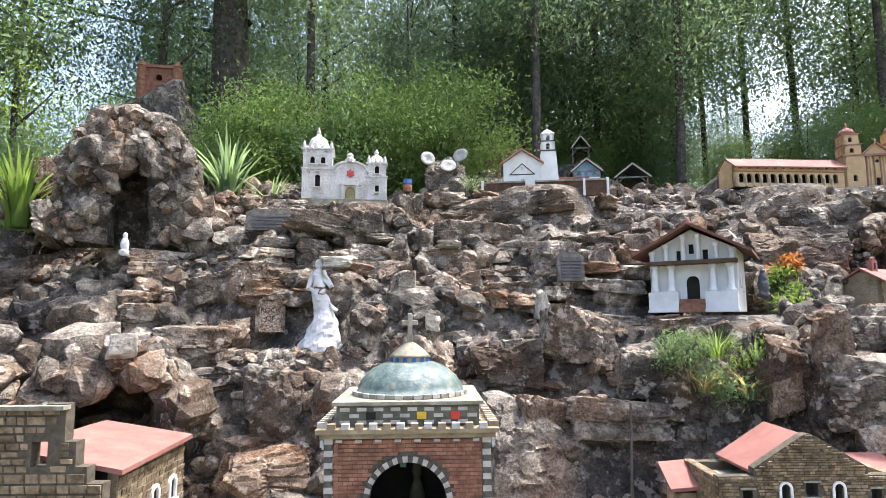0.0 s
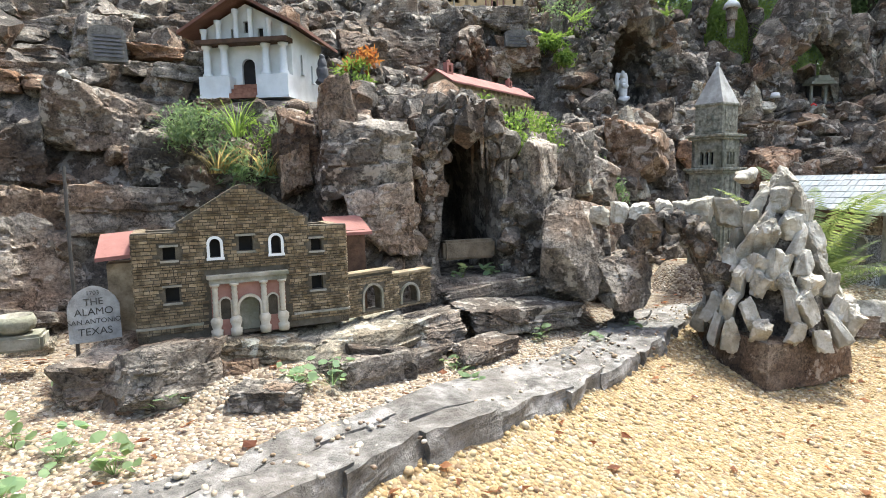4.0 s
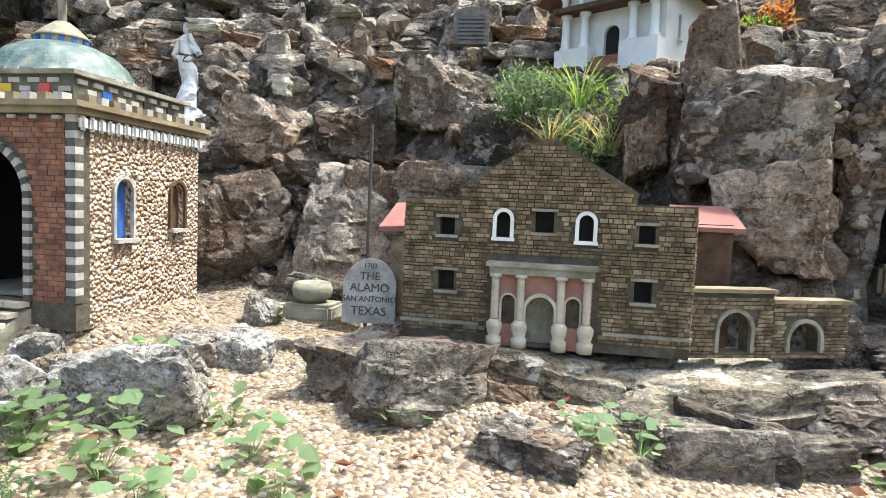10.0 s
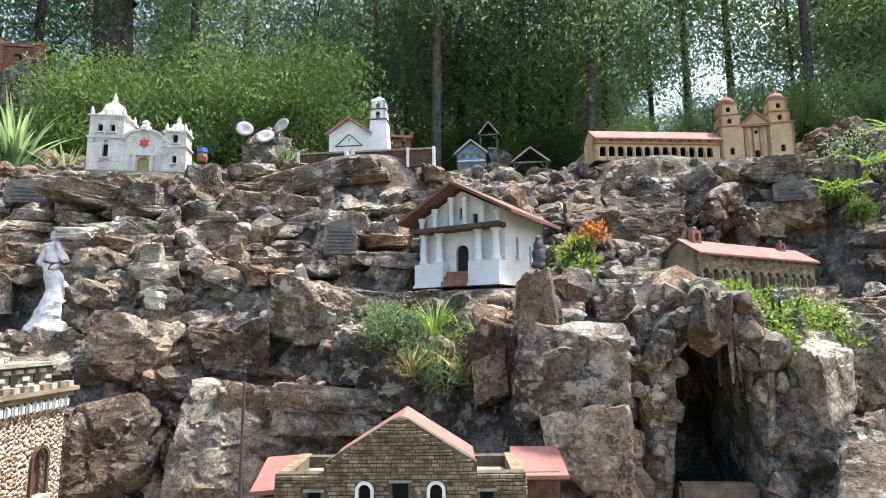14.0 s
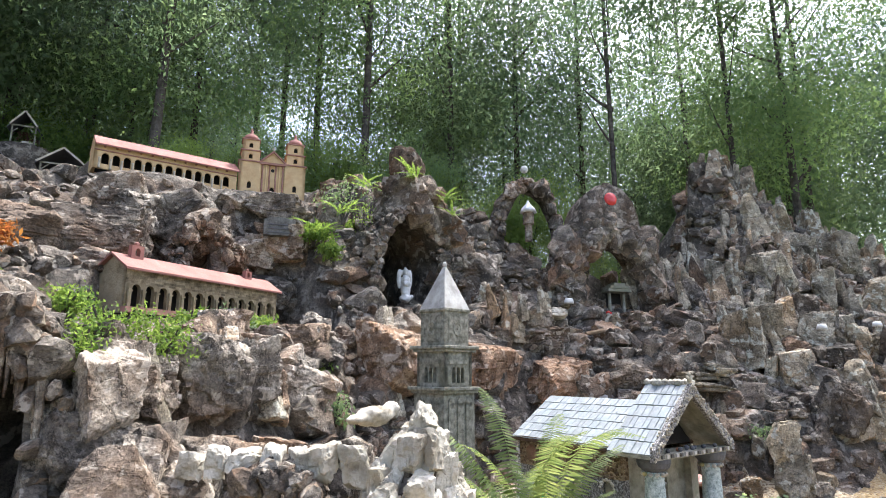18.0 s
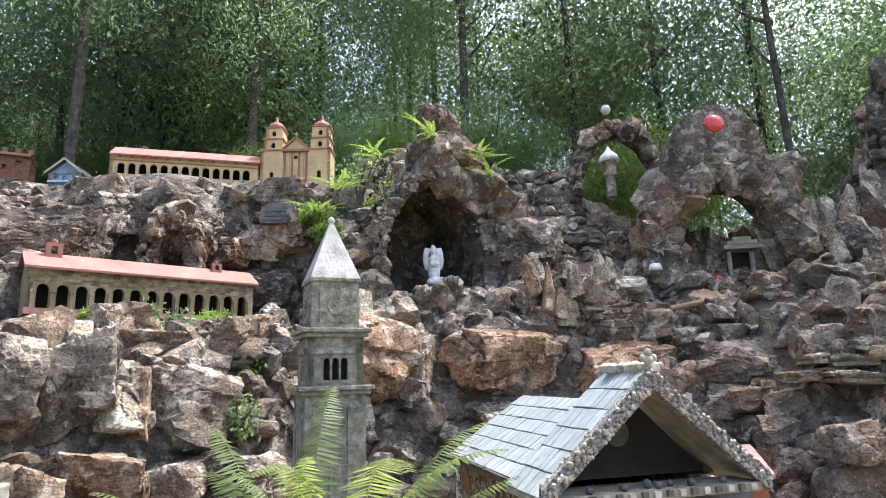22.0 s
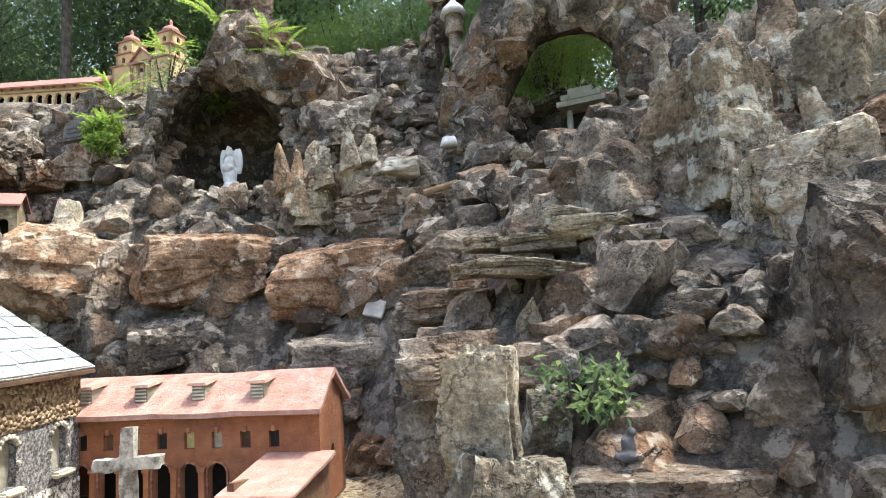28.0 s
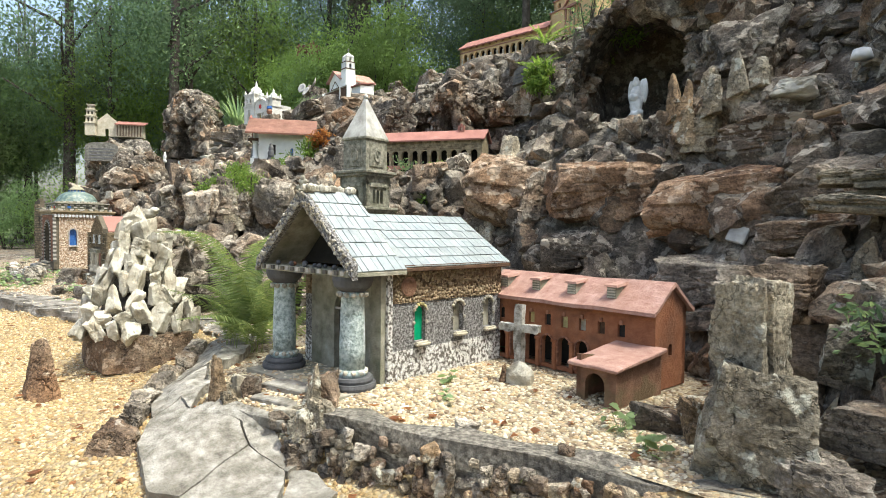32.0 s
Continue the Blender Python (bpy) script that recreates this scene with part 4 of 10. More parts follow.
GREYCONCRETE = material("grey_white_concrete", [(0.36, (0.14, 0.125, 0.10)), (0.5, (0.36, 0.34, 0.30)), (0.66, (0.56, 0.54, 0.49))], 26, 9, 0.92, 0.9, 60)
DARKTABLET = material("weathered_tablet", [(0.3, (0.055, 0.052, 0.045)), (0.5, (0.12, 0.115, 0.10)), (0.72, (0.22, 0.21, 0.19))], 16, 9, 0.92, 0.8, 50)
CATHSTONE = material("off_white_stone", [(0.3, (0.50, 0.485, 0.44)), (0.5, (0.64, 0.625, 0.58)), (0.74, (0.76, 0.745, 0.70))], 18, 8, 0.85, 0.8, 45, stain=(0.40, 0.385, 0.34), stain_amount=0.5, stain_scale=9)
BROWNRENDER = material("brown_render", [(0.3, (0.10, 0.055, 0.035)), (0.5, (0.20, 0.105, 0.065)), (0.72, (0.29, 0.17, 0.11))], 12, 9, 0.92, 0.8, 55, stain=(0.12, 0.10, 0.05), stain_amount=0.6, stain_scale=8)
SALMON = material("salmon_tile_roof", [(0.3, (0.29, 0.15, 0.115)), (0.55, (0.41, 0.245, 0.195)), (0.78, (0.54, 0.37, 0.31))], 16, 9, 0.88, 0.6, 60, stain=(0.35, 0.2, 0.15), stain_amount=0.4, stain_scale=7)
TERRACOTTA = material("terracotta_wall", [(0.3, (0.20, 0.075, 0.036)), (0.6, (0.31, 0.13, 0.066)), (0.8, (0.37, 0.19, 0.11))], 14, 9, 0.9, 0.6, 60, stain=(0.14, 0.075, 0.05), stain_amount=0.45, stain_scale=5)
WHITEPAINT = material("white_paint", [(0.3, (0.62, 0.63, 0.60)), (0.6, (0.76, 0.77, 0.74)), (0.8, (0.82, 0.82, 0.8))], 5, 7, 0.7, 0.2, 40, stain=(0.5, 0.5, 0.45), stain_amount=0.3, stain_scale=7)
CREAM = material("cream_plaster", [(0.3, (0.34, 0.30, 0.22)), (0.7, (0.56, 0.51, 0.41))], 14, 6, 0.8, 0.3, 60)
TANPLASTER = material("tan_plaster", [(0.3, (0.44, 0.29, 0.14)), (0.6, (0.58, 0.42, 0.23)), (0.8, (0.64, 0.49, 0.3))], 6, 7, 0.8, 0.25, 50, stain=(0.4, 0.24, 0.12), stain_amount=0.3, stain_scale=4)
REDTRIM = material("red_trim", [(0.3, (0.24, 0.11, 0.08)), (0.7, (0.36, 0.20, 0.155))], 15, 5, 0.7, 0.2)
CONCRETE = material("mossy_concrete", [(0.3, (0.15, 0.14, 0.11)), (0.5, (0.29, 0.27, 0.21)), (0.72, (0.42, 0.40, 0.33))], 14, 8, 0.9, 0.6, 60, stain=(0.12, 0.13, 0.07), stain_amount=0.5, stain_scale=5)
# near-black colour standing in for the shade inside openings and recesses
INSHADE = material("painted_inside_shade", [(0.3, (0.012, 0.011, 0.010)), (0.7, (0.03, 0.027, 0.024))], 8, 4, 0.9, 0.2)
DARKWOOD = material("dark_wood", [(0.3, (0.05, 0.028, 0.016)), (0.7, (0.13, 0.075, 0.045))], 20, 6, 0.75, 0.4)
BLACKBRICK = material("black_block", [(0.3, (0.045, 0.042, 0.036)), (0.7, (0.11, 0.10, 0.085))], 20, 5, 0.8, 0.3, island=0.2)
WHITEBLOCK = material("white_block", [(0.3, (0.27, 0.25, 0.22)), (0.7, (0.47, 0.44, 0.39))], 20, 5, 0.75, 0.3, island=0.12)
GLAZED = material("glazed_tile", [(0.3, (0.20, 0.225, 0.228)), (0.6, (0.29, 0.315, 0.317)), (0.8, (0.40, 0.42, 0.415))], 24, 6, 0.32, 0.15, 50, vary=0.14, spec=0.5, stain=(0.24, 0.29, 0.30), stain_amount=0.4, stain_scale=9)
DOMETILE = material("green_dome_tile", [(0.38, (0.05, 0.085, 0.078)), (0.52, (0.105, 0.15, 0.135)), (0.68, (0.25, 0.25, 0.17))], 22, 7, 0.4, 0.4, 40, spec=0.5)
TOWERSTONE = material("tower_mosaic", [(0.36, (0.12, 0.115, 0.088)), (0.5, (0.235, 0.222, 0.172)), (0.64, (0.36, 0.34, 0.275))], 26, 8, 0.9, 0.8, 45, stain=(0.13, 0.13, 0.08), stain_amount=0.5, stain_scale=4)
GRANITE = material("speckled_granite", [(0.38, (0.06, 0.06, 0.062)), (0.5, (0.24, 0.24, 0.25)), (0.6, (0.46, 0.46, 0.47))], 55, 6, 0.8, 0.5, 80, stain=(0.16, 0.15, 0.14), stain_amount=0.5, stain_scale=6)
PALEGREEN = material("pale_green_tile", [(0.3, (0.22, 0.29, 0.24)), (0.6, (0.33, 0.40, 0.34)), (0.8, (0.44, 0.49, 0.43))], 16, 7, 0.35, 0.2, 50, vary=0.12, spec=0.5, stain=(0.24, 0.27, 0.22), stain_amount=0.5, stain_scale=9)
CAPSTONE = material("lantern_cap", [(0.3, (0.13, 0.13, 0.10)), (0.55, (0.27, 0.25, 0.17)), (0.75, (0.42, 0.36, 0.2))], 40, 6, 0.5, 0.4)
GREENGLASS = material("green_glass", [(0.3, (0.0, 0.22, 0.10)), (0.7, (0.01, 0.36, 0.17))], 12, 4, 0.2, 0.0, spec=0.5)
BLUEGLASS = material("blue_glass", [(0.3, (0.02, 0.07, 0.25)), (0.7, (0.06, 0.16, 0.4))], 20, 4, 0.2, 0.0, spec=0.5)
REDGLASS = material("red_glass", [(0.3, (0.4, 0.02, 0.02)), (0.7, (0.6, 0.06, 0.05))], 20, 4, 0.2, 0.0, spec=0.5)
GOLDPAINT = material("gold_paint", [(0.3, (0.22, 0.19, 0.08)), (0.7, (0.50, 0.43, 0.2))], 25, 5, 0.5, 0.3)
MOSAIC = material("mosaic_column", [(0.35, (0.22, 0.27, 0.25)), (0.5, (0.42, 0.5, 0.48)), (0.65, (0.62, 0.68, 0.66))], 45, 3, 0.5, 1.0, 60)
SLATEDARK = material("dark_slate", [(0.3, (0.05, 0.05, 0.052)), (0.7, (0.11, 0.11, 0.115))], 12, 6, 0.7, 0.3)
WHITESTONE = material("white_limestone", [(0.33, (0.19, 0.165, 0.12)), (0.5, (0.43, 0.40, 0.325)), (0.66, (0.63, 0.60, 0.52))], 9, 10, 0.85, 0.8, 30, vary=0.22, stain=(0.30, 0.25, 0.17), stain_amount=0.45, stain_scale=6)
STATUE = material("statue_white", [(0.3, (0.52, 0.52, 0.5)), (0.7, (0.78, 0.78, 0.76))], 12, 7, 0.7, 0.4, 40, stain=(0.35, 0.35, 0.33), stain_amount=0.4, stain_scale=9)
BROWNDASH = gravel_material("brown_pebbledash", [(0.0, (0.09, 0.055, 0.03)), (0.4, (0.19, 0.13, 0.075)), (0.8, (0.32, 0.24, 0.15))], (0.1, 0.06, 0.03), 62.0, 0.03)
SIGNSTONE = material("sign_stone", [(0.3, (0.24, 0.23, 0.21)), (0.5, (0.38, 0.37, 0.34)), (0.72, (0.50, 0.49, 0.46))], 14, 8, 0.9, 0.5, 60, stain=(0.2, 0.19, 0.16), stain_amount=0.4, stain_scale=8)
BROWNROOF = material("brown_roof", [(0.3, (0.13, 0.06, 0.042)), (0.6, (0.21, 0.105, 0.075)), (0.8, (0.30, 0.17, 0.13))], 9, 7, 0.85, 0.4, 60, stain=(0.12, 0.06, 0.04), stain_amount=0.5, stain_scale=5)
GOLDBEAD = material("yellow_bead", [(0.3, (0.55, 0.36, 0.03)), (0.7, (0.7, 0.5, 0.06))], 20, 3, 0.35, 0.1)
MOSSTONE = material("moss_stone", [(0.3, (0.06, 0.065, 0.045)), (0.7, (0.15, 0.15, 0.11))], 16, 6, 0.85, 0.5, 50)
TANSTONE = material("tan_stone", [(0.3, (0.15, 0.115, 0.065)), (0.55, (0.30, 0.24, 0.15)), (0.75, (0.44, 0.37, 0.25))], 12, 7, 0.85, 0.5, 50, stain=(0.13, 0.10, 0.06), stain_amount=0.5, stain_scale=6)
BLUEPAINT = material("blue_paint", [(0.3, (0.17, 0.27, 0.36)), (0.7, (0.28, 0.40, 0.50))], 14, 6, 0.8, 0.3)


# ---- pieces ----
def clad(bm, x0, x1, z0, top, y, pw, ph, openings=(), rnd=None, proud=0.004, gap=0.12, ragged=0.25, slack=0.006):
    """Courses of stones or bricks on the face at y, kept off the openings."""
    rnd = rnd or random.Random(3)
    f = top if callable(top) else (lambda x: top)
    z, row = z0, 0
    while True:
        h = ph * rnd.uniform(1 - ragged * 0.6, 1 + ragged * 0.6)
        if z + h > max(f(x0), f(x1), f((x0 + x1) / 2)) + 1e-4:
            break
        x = x0 - (pw * 0.5 if row % 2 else 0)
        while x < x1:
            w = pw * rnd.uniform(1 - ragged, 1 + ragged)
            a, b = max(x, x0), min(x + w, x1)
            x += w
            if b - a < pw * 0.25:
                continue
            g = gap * ph * 0.5
            if z + h > min(f(a), f(b)) + 0.002:
                continue
            if any(a < ob + slack and b > oa - slack and z < od + slack and z + h > oc - slack for oa, ob, oc, od, _ in openings):
                continue
            p = proud * rnd.uniform(0.5, 1.5)
            i = g * 0.8
            hexa(bm, [(a + g, y - p * 0.4, z + g), (b - g, y - p * 0.4, z + g), (b - g, y + 0.002, z + g), (a + g, y + 0.002, z + g),
                      (a + g, y - p, z + h - g), (b - g, y - p, z + h - g), (b - g, y + 0.002, z + h - g), (a + g, y + 0.002, z + h - g)])
        z += h
        row += 1
    return bm


def stuffpart(ob):
    ob["kind"] = "stuff"
    return ob


def gable_roof(bm, x0, x1, y0, y1, z_eave, z_ridge, th=0.02, along="y", over=0.02):
    """Two sloping slabs; the ridge runs along y (or along x)."""
    if along == "y":
        xm = (x0 + x1) / 2
        for s in (-1, 1):
            xe = xm + s * ((x1 - x0) / 2 + over)
            ze = z_eave - over * (z_ridge - z_eave) / ((x1 - x0) / 2)
            p = [(xm, y0, z_ridge), (xe, y0, ze), (xe, y1, ze), (xm, y1, z_ridge)]
            if s < 0:
                p = p[::-1]
                p = [p[3], p[2], p[1], p[0]]
                p = [p[0], p[3], p[2], p[1]]
            hexa(bm, p + [(a, b, c + th) for a, b, c in p])
    else:
        tmp = bmesh.new()
        gable_roof(tmp, y0, y1, -x1, -x0, z_eave, z_ridge, th, "y", over)
        me = bpy.data.meshes.new("tmp")
        turned(tmp, pose(0, 0, 0, 0, 0, 90) @ Matrix.Diagonal((1, -1, 1, 1))).to_mesh(me)
        tmp.free()
        bm.from_mesh(me)
        bpy.data.meshes.remove(me)
    bmesh.ops.recalc_face_normals(bm, faces=bm.faces)
    return bm


def arch_ring(bm, xc, z0, zb, half, y0, y1, w, n=16, mode=None):
    """Stones round an arched opening; mode 0 or 1 takes every other one, None all of them."""
    r = half
    pts = []
    side = max(1, int(round((zb - r - z0) / (math.pi * r / n))))
    path = [(-half, z0 + (zb - r - z0) * i / side, -1.0, 0.0) for i in range(side)]
    path += [(-half * math.cos(math.pi * i / n), zb - r + half * math.sin(math.pi * i / n), -math.cos(math.pi * i / n), math.sin(math.pi * i / n)) for i in range(n)]
    path += [(half, zb - r - (zb - r - z0) * i / side, 1.0, 0.0) for i in range(side + 1)]
    for i, (a, b) in enumerate(zip(path, path[1:])):
        if mode is not None and i % 2 != mode:
            continue
        q = [(xc + a[0], a[1]), (xc + b[0], b[1]), (xc + b[0] + b[2] * w, b[1] + b[3] * w), (xc + a[0] + a[2] * w, a[1] + a[3] * w)]
        hexa(bm, [(x, y0, z) for x, z in q] + [(x, y1, z) for x, z in q])
    bmesh.ops.recalc_face_normals(bm, faces=bm.faces)
    return bm


def ring_parts(root, name, xc, z0, zb, half, y0, y1, w, n, mats):
    """The same stones, each a part, in alternating materials."""
    bm = arch_ring(bmesh.new(), xc, z0, zb, half, y0, y1, w, n)
    cs = [v.co.copy() for v in bm.verts]
    bm.free()
    for i in range(len(cs) // 8):
        b = bmesh.new()
        hexa(b, cs[8 * i:8 * i + 8])
        bmesh.ops.recalc_face_normals(b, faces=b.faces)
        part(name, b, mats[i % len(mats)], root)


def lathe(bm, prof, n=20, cx=0.0, cy=0.0, flute=0.0):
    """A turned shape from (radius, z) pairs."""
    rings = []
    for r, z in prof:
        rings.append([bm.verts.new((cx + r * math.cos(6.28318 * i / n), cy + r * math.sin(6.28318 * i / n), z)) for i in range(n)])
    for a, b in zip(rings, rings[1:]):
        for i in range(n):
            bm.faces.new((a[i], a[(i + 1) % n], b[(i + 1) % n], b[i]))
    bm.faces.new(rings[0][::-1])
    bm.faces.new(rings[-1])
    return bm


def panes(parent, openings, y, mat=None, name="window_pane"):
    # the default near-black sheet paints the shade behind an opening
    for xa, xb, za, zb, arched in openings:
        b = bmesh.new()
        box(b, (xa + xb) / 2, y, (za + zb) / 2, xb - xa + 0.01, 0.004, zb - za + 0.01)
        part(name, b, mat or INSHADE, parent)


def cross(parent, x, y, z, h, mat, t=None):
    t = t or h * 0.13
    b = bmesh.new()
    box(b, x, y, z + h / 2, t, t, h)
    box(b, x, y, z + h * 0.68, h * 0.55, t * 0.9, t)
    bmesh.ops.bevel(b, geom=b.edges[:], offset=t * 0.12, segments=1, affect='EDGES')
    return part("cross", b, mat, parent)


def side_turn(w, d, right=True):
    """Maps a front face drawn along x onto the right or left flank of a w by d block."""
    return pose(w / 2, d / 2, 0, 0, 0, 90) if right else pose(-w / 2, d / 2, 0, 0, 0, -90)


# ---- fort chapel with a curved stone gable ----
def fort_chapel():
    W, D = 0.93, 0.40
    root = thing("fort_chapel", pose(1.757, 2.89, 0.797, 0, 0, 0.5) @ Matrix.Diagonal((0.965, 1, 1, 1)), "miniature brown fieldstone mission chapel with pink roofs", "miniature building")

    def top(x):
        u = abs(x)
        if u > 0.285:
            return 0.462
        if u > 0.055:
            return 0.50 + (0.285 - u) / 0.23 * 0.135
        return 0.655 - (u / 0.055) ** 2 * 0.02
    ops = [(-0.345, -0.295, 0.345, 0.40, False), (0.295, 0.345, 0.345, 0.40, False), (-0.345, -0.29, 0.165, 0.23, False), (0.29, 0.345, 0.165, 0.23, False),
           (-0.03, 0.03, 0.365, 0.43, False), (-0.155, -0.11, 0.345, 0.425, True), (0.11, 0.155, 0.345, 0.425, True), (-0.045, 0.045, 0.012, 0.165, True)]
    b = bmesh.new()
    wall(b, -W / 2, W / 2, 0, top, 0, 0.05, ops, breaks=[-0.285, -0.2851, 0.285, 0.2851, -0.055, 0.055, 0, -0.03, 0.03])
    part("front_wall", b, MORTAR, root)
    b = clad(bmesh.new(), -W / 2, W / 2, 0.03, top, 0.0, 0.026, 0.0132, ops + [(-0.165, 0.165, 0.0, 0.27, False)], random.Random(4), 0.008, 0.22, 0.5)
    stuffpart(part("masonry", b, FIELDSTONE, root, "small rough brown stones"))
    for right in (False, True):
        b = bmesh.new()
        wall(b, -D / 2, D / 2, 0, 0.455, 0.0, 0.045)
        clad(b, -D / 2, D / 2, 0.02, 0.455, 0.0, 0.026, 0.0132, rnd=random.Random(5), proud=0.005)
        part("side_wall", turned(b, side_turn(W, D, right)), FIELDSTONE, root)
    b = bmesh.new()
    wall(b, -W / 2, W / 2, 0, 0.45, D - 0.05, D)
    part("back_wall", b, MORTAR, root)
    b = bmesh.new()
    box(b, 0, D / 2 + 0.02, 0.40, W - 0.1, D - 0.06, 0.015)
    part("flat_roof", b, CONCRETE, root)
    part("gable_roof", gable_roof(bmesh.new(), -0.27, 0.27, 0.045, D, 0.475, 0.635, 0.014, "y", 0.015), PINKROOF, root, "pink painted pitched roof")
    panes(root, [o for o in ops[:7]], 0.04)
    for o in ops[:5]:
        xa, xb, za, zb, _ = o
        for nm, cz in (("window_sill", za - 0.005), ("window_lintel", zb + 0.005)):
            b = bmesh.new()
            box(b, (xa + xb) / 2, -0.003, cz, xb - xa + 0.025, 0.014, 0.009)
            part(nm, b, CONCRETE, root)
    for o in ops[5:7]:
        part("window_trim", arch_ring(bmesh.new(), (o[0] + o[1]) / 2, o[2], o[3], 0.0225, -0.008, 0.01, 0.012), WHITEPAINT, root, "white arched trim")
        b = bmesh.new()
        box(b, (o[0] + o[1]) / 2, -0.004, o[2] - 0.006, 0.075, 0.016, 0.011)
        part("window_sill", b, WHITEPAINT, root)
    # portal
    b = bmesh.new()
    wall(b, -0.162, 0.162, 0.0, 0.245, -0.012, 0.001, [(-0.045, 0.045, 0.0, 0.165, True), (-0.125, -0.082, 0.07, 0.165, True), (0.082, 0.125, 0.07, 0.165, True)])
    part("portal_panel", b, REDTRIM, root, "weathered reddish portal panel")
    b = bmesh.new()
    box(b, 0, -0.022, 0.262, 0.355, 0.05, 0.014)
    box(b, 0, -0.018, 0.243, 0.335, 0.036, 0.024)
    part("entablature", b, CONCRETE, root)
    for x in (-0.146, -0.064, 0.064, 0.146):
        b = bmesh.new()
        lathe(b, [(0.024, 0), (0.026, 0.03), (0.018, 0.035), (0.026, 0.06), (0.026, 0.075), (0.014, 0.088)], 12, x, -0.026)
        prof = []
        for i in range(15):
            prof.append((0.0115 + 0.0025 * (i % 2), 0.086 + i * 0.0095))
        lathe(b, prof + [(0.02, 0.222), (0.021, 0.232)], 10, x, -0.026)
        part("portal_column", b, CREAM, root, "white twisted column", True)
    part("door_arch", arch_ring(bmesh.new(), 0, 0.0, 0.165, 0.045, -0.03, 0.0, 0.011), CREAM, root)
    b = bmesh.new()
    box(b, 0, 0.02, 0.085, 0.10, 0.006, 0.17)
    part("door", b, CONCRETE, root, "grey-green arched door")
    for x in (-0.1035, 0.1035):
        part("niche_trim", arch_ring(bmesh.new(), x, 0.07, 0.165, 0.0215, -0.02, -0.008, 0.007), CREAM, root)
    for x in (-0.335, 0.335):
        b = bmesh.new()
        box(b, x, -0.006, 0.062, 0.27, 0.016, 0.01)
        part("base_course", b, CONCRETE, root)
    # annexes
    b = bmesh.new()
    box(b, -0.53, 0.30, 0.13, 0.11, 0.12, 0.38)
    part("left_annex", b, FIELDSTONE, root)
    b = bmesh.new()
    hexa(b, [(-0.625, 0.20, 0.335), (-0.468, 0.20, 0.345), (-0.468, 0.40, 0.435), (-0.615, 0.40, 0.425), (-0.625, 0.20, 0.352), (-0.468, 0.20, 0.362), (-0.468, 0.40, 0.452), (-0.615, 0.40, 0.442)])
    part("left_annex_roof", b, PINKROOF, root)
    b = bmesh.new()
    box(b, 0.55, 0.32, 0.2, 0.17, 0.16, 0.42)
    part("right_annex", b, DARKWOOD, root)
    b = bmesh.new()
    hexa(b, [(0.44, 0.22, 0.385), (0.67, 0.22, 0.385), (0.66, 0.42, 0.46), (0.45, 0.42, 0.46), (0.44, 0.22, 0.40), (0.67, 0.22, 0.40), (0.66, 0.42, 0.475), (0.45, 0.42, 0.475)])
    part("right_annex_roof", b, PINKROOF, root)
    # low arcade wall running back on the right
    for x0, x1, h, op in ((0.0, 0.29, 0.205, (0.10, 0.21, 0.02, 0.145, True)), (0.29, 0.56, 0.175, (0.35, 0.46, 0.02, 0.115, True))):
        b = bmesh.new()
        wall(b, x0, x1, 0, h, 0, 0.05, [op])
        m = pose(0.466, 0.03, 0.0, 0, 0, 19)
        part("arcade_wall", turned(b, m), MORTAR, root)
        b = clad(bmesh.new(), x0, x1, 0.0, h, 0.0, 0.026, 0.0132, [op], random.Random(8), 0.007, 0.2, 0.4)
        stuffpart(part("arcade_masonry", turned(b, m), FIELDSTONE, root))
        b = bmesh.new()
        box(b, (x0 + x1) / 2, 0.022, h + 0.006, x1 - x0 + 0.012, 0.07, 0.012)
        part("arcade_coping", turned(b, m), TANSTONE, root)
        part("arcade_arch_trim", turned(arch_ring(bmesh.new(), (op[0] + op[1]) / 2, op[2], op[3], (op[1] - op[0]) / 2, -0.012, 0.004, 0.012), m), CONCRETE, root)


fort_chapel()


